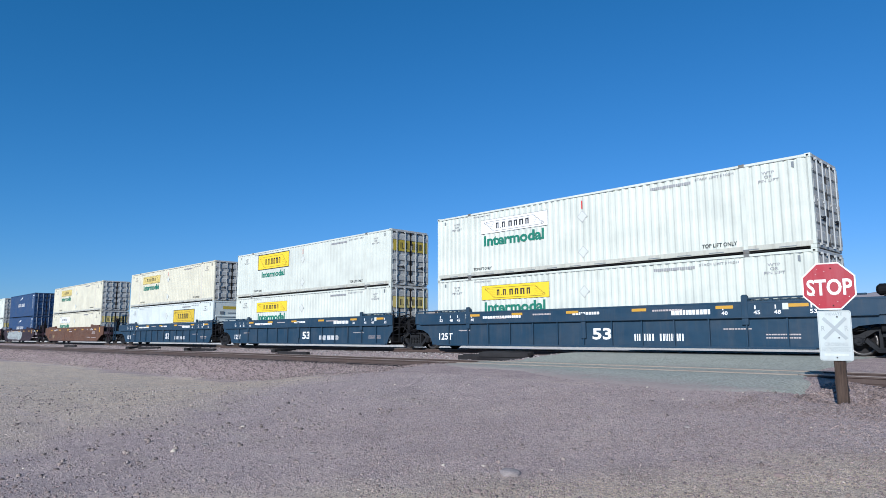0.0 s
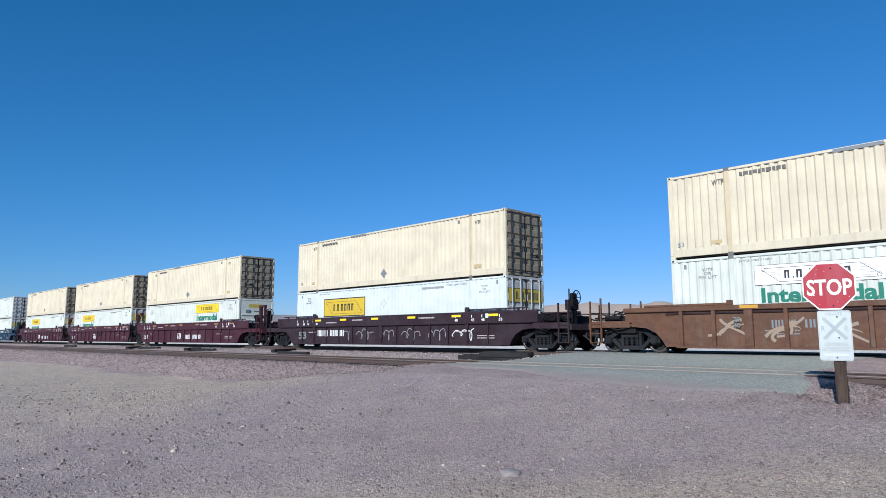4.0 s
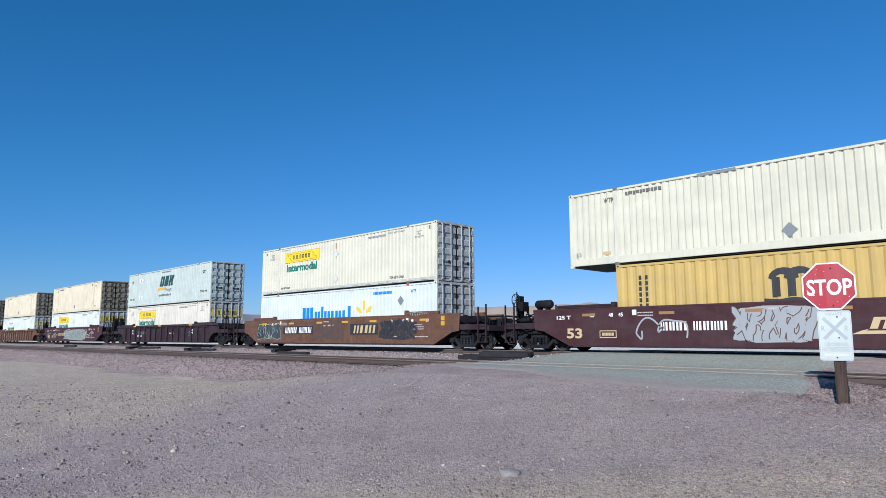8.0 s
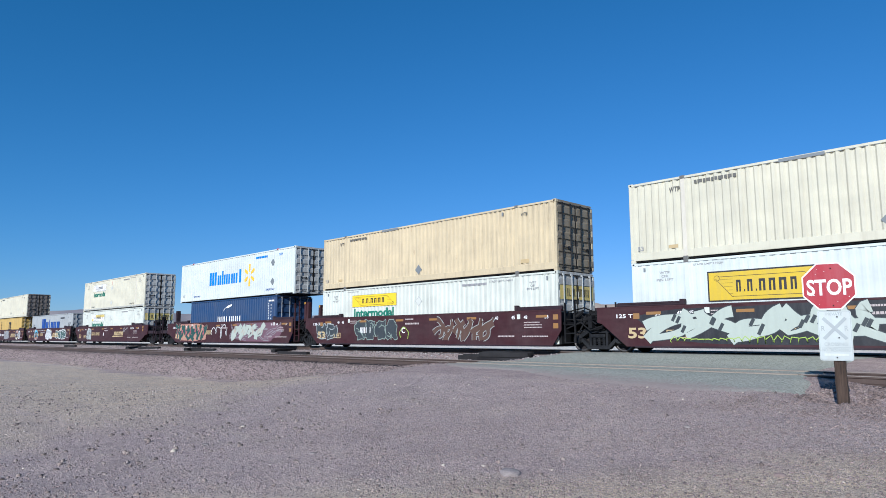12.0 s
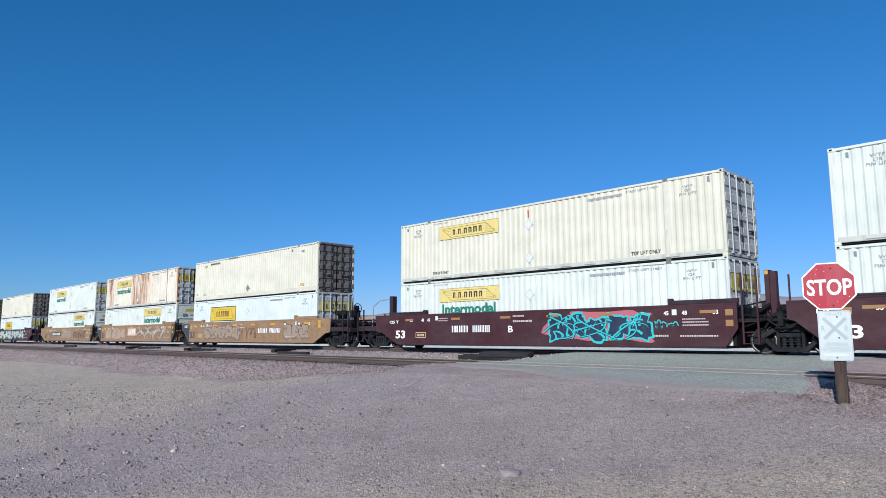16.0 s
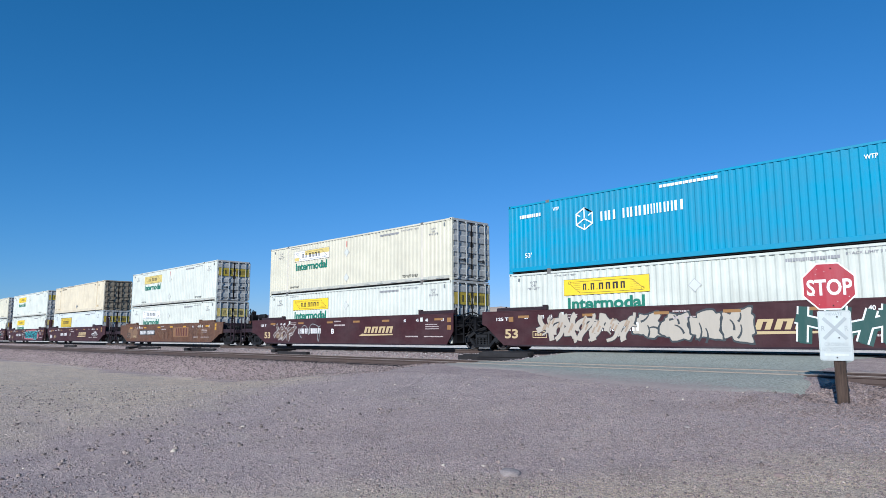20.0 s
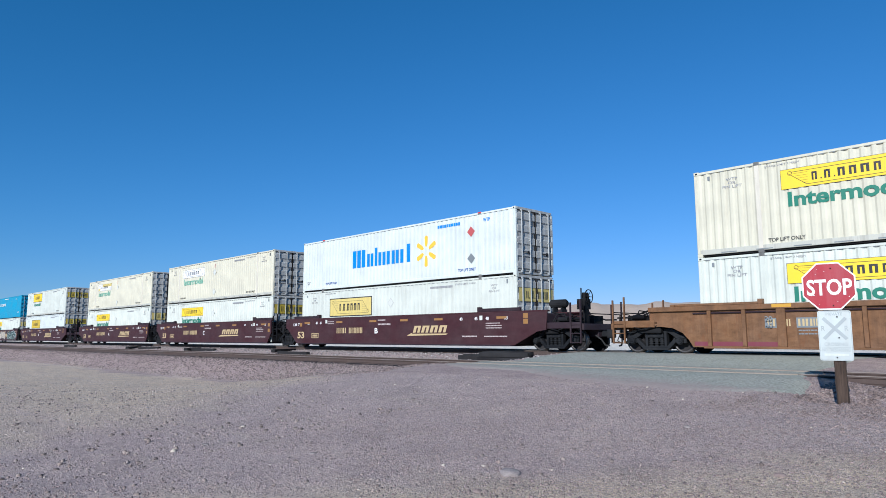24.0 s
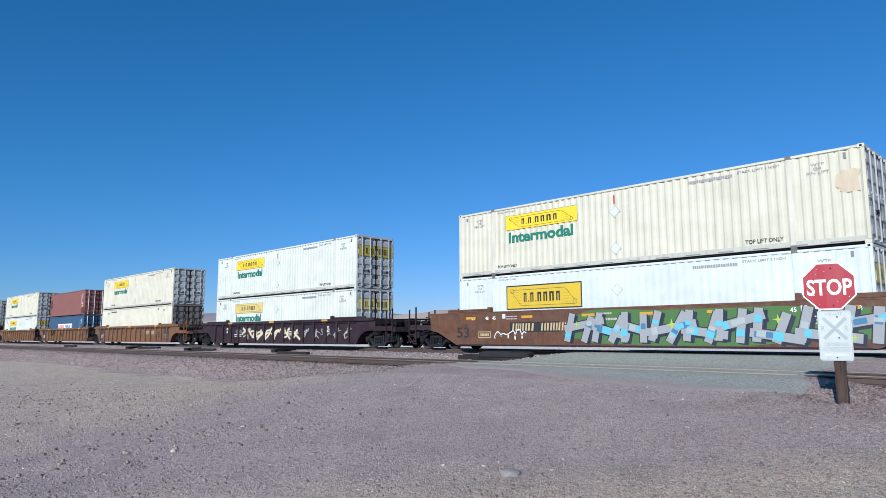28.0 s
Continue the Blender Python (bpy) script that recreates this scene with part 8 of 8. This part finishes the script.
def scatter(name, label, count, place, size, material, seed):
    """Many loose stones, each an uneven lump pressed a little into the ground."""
    rng = np.random.default_rng(seed)
    xy = place(rng, count)
    n = len(xy)
    s = size(rng, n)
    z = ground_z(xy[:, 0], xy[:, 1])
    base = np.array(ICO)
    v = base[None] * (1 + rng.uniform(-0.45, 0.4, (n, 12, 1)))
    a = rng.uniform(0, 6.28, n)
    c, si = np.cos(a)[:, None], np.sin(a)[:, None]
    stretch = rng.uniform(0.7, 1.35, (n, 3))
    stretch[:, 2] *= 0.72
    v = v * stretch[:, None, :]
    vx = v[:, :, 0] * c - v[:, :, 1] * si
    vy = v[:, :, 0] * si + v[:, :, 1] * c
    out = np.stack([vx, vy, v[:, :, 2]], -1) * s[:, None, None]
    out += np.stack([xy[:, 0], xy[:, 1], z + s * 0.22], -1)[:, None, :]
    faces = (np.array(ICO_F)[None] + (np.arange(n) * 12)[:, None, None]).reshape(-1, 3)
    me = bpy.data.meshes.new(name)
    me.vertices.add(n * 12)
    me.vertices.foreach_set("co", out.ravel())
    k = len(faces)
    me.loops.add(k * 3)
    me.loops.foreach_set("vertex_index", faces.ravel())
    me.polygons.add(k)
    me.polygons.foreach_set("loop_start", np.arange(k) * 3)
    me.update(calc_edges=True)
    me.materials.append(material)
    tagged(new(name, me), label, "stones", kind="stuff")


def fan(rng, count):
    """Places on the open ground ahead of the camera, thinner with distance."""
    yaw = np.radians(rng.uniform(8, 84, count))
    r = 5.0 * np.exp(rng.uniform(0, 1, count) ** 0.85 * math.log(36 / 5.0))
    p = np.stack([-np.sin(yaw) * r, np.cos(yaw) * r], -1)
    paved = (p[:, 1] > 11.2 + rng.random(count) ** 2 * 1.8) & (p[:, 0] > -14.6) & (p[:, 0] < -4.3)
    keep = (p[:, 1] < 13.4) & ~paved
    return p[keep]


def bank(rng, count):
    x = -3 - rng.uniform(0, 1, count) ** 1.5 * 85
    p = np.stack([x, rng.uniform(11.6, 14.3, count)], -1)
    return p[~((x > -14.3) & (x < -3.9))]


def trough(rng, count):
    x = -3 - rng.uniform(0, 1, count) ** 1.4 * 85
    p = np.stack([x, rng.uniform(16.4, 22.0, count)], -1)
    return p[x < -14.9]


def shoulder(rng, count):
    """Beside the paving, round the sign's post and the end of the empty track."""
    p = np.stack([rng.uniform(-4.6, 0.5, count), rng.uniform(9.6, 14.3, count)], -1)
    return p[(p[:, 0] > -3.75) | (p[:, 1] < 11.0)]


def apron(rng, count):
    """Coarse gravel on the near side of the drive, thinning out towards its middle."""
    p = np.stack([-1.0 - 8.0 * rng.random(count) ** 1.4, rng.uniform(4.6, 11.4, count)], -1)
    return p[(p[:, 1] - p[:, 0] > 8.2) & (p[:, 1] < 11.0 + rng.random(count) ** 3 * 0.8)]


def field(rng, count):
    """The open sand beyond the drive, thickest towards its edge."""
    p = np.stack([-8.5 - rng.random(count) ** 1.3 * 20, rng.uniform(1.8, 8.8, count)], -1)
    return p[p[:, 1] < 9.5 + 0.12 * p[:, 0] + rng.normal(0, 1.0, len(p))]


PURPLE = stone_material("purple_crushed_stone", (0.15, 0.112, 0.102), (0.34, 0.258, 0.232), (0.42, 0.335, 0.29))
PALE = stone_material("pale_ballast_stone", (0.16, 0.135, 0.13), (0.38, 0.33, 0.31), (0.55, 0.51, 0.47))
scatter("gravel", "loose purple-grey gravel over the drive", 60000, fan, lambda r, n: 0.005 + 0.011 * r.random(n) ** 4 + 0.01 * (r.random(n) > 0.998), PURPLE, 5)
GRIT = stone_material("mixed_crushed_stone", (0.13, 0.1, 0.095), (0.31, 0.24, 0.225), (0.37, 0.3, 0.265))
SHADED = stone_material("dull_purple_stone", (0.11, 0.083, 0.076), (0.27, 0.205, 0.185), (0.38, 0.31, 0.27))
CLOD = stone_material("dry_clods", (0.12, 0.092, 0.082), (0.35, 0.28, 0.238), (0.5, 0.43, 0.36))
scatter("clods", "scattered clods and coarse stones on the dry ground", 9000, fan, lambda r, n: 0.007 + 0.02 * r.random(n) ** 7, CLOD, 15)
scatter("field_stones", "loose sun-lit stones on the sandy ground", 2600, field, lambda r, n: 0.011 + 0.028 * r.random(n) ** 4, CLOD, 25)
scatter("bank_stones", "crushed purple stone on the ballast bank", 24000, bank, lambda r, n: 0.014 + 0.026 * r.random(n) ** 1.8, SHADED, 6)
scatter("shoulder_stones", "crushed purple stone round the sign's post", 9000, shoulder, lambda r, n: 0.005 + 0.014 * r.random(n) ** 3, SHADED, 8)
scatter("coarse_gravel", "coarse angular gravel on the near side of the drive", 19000, apron, lambda r, n: 0.004 + 0.011 * r.random(n) ** 3, GRIT, 9)
scatter("ballast_stones", "pale crushed stone between the tracks", 13000, trough, lambda r, n: r.uniform(0.02, 0.045, n), PALE, 7)


def lone_rock(x, y, s, tone, seed):
    rnd = random.Random(seed)
    v = [(a * s * rnd.uniform(0.8, 1.3), b * s * rnd.uniform(0.7, 1.1), c * s * 0.45 * rnd.uniform(0.8, 1.1)) for a, b, c in ICO]
    g = Geo()
    g.v, g.f = v, list(ICO_F)
    ob = tagged(new("rock", g.mesh("rock", tone, s * 0.1)), "flat pale rock lying on the gravel" if tone is PALE else "small dark rock lying on the gravel", "rock", "rocks on the gravel")
    ob.matrix_basis = pose(x, y, float(ground_z(x, y)) + s * 0.12, 0, 0, rnd.uniform(0, 360))


for rx, ry, rs, rt in ((-4.55, 5.42, 0.13, PALE), (-4.35, 4.7, 0.05, PURPLE), (-10.6, 6.3, 0.05, PURPLE), (-9.1, 4.3, 0.05, PALE), (-4.05, 8.3, 0.05, PALE), (-2.35, 6.6, 0.06, PURPLE), (-7.2, 4.8, 0.05, PALE)):
    lone_rock(rx, ry, rs, rt, int(rs * 1000) + int(rx * 10))
pick = random.Random(77)
for k in range(26):
    lone_rock(pick.uniform(-24, -5.5), pick.uniform(2.6, 8.6), pick.uniform(0.025, 0.05), PALE if k % 3 == 0 else CLOD, 500 + k)


def motions():
    """The whole train rolls away to the left at one speed."""
    for ob, x, y, z in MOVERS:
        walk(ob, [(t, pose(x - SPEED * t, y, z)) for t in (0.0, 7.0, 14.0, 21.0, 28.0)])


motions()
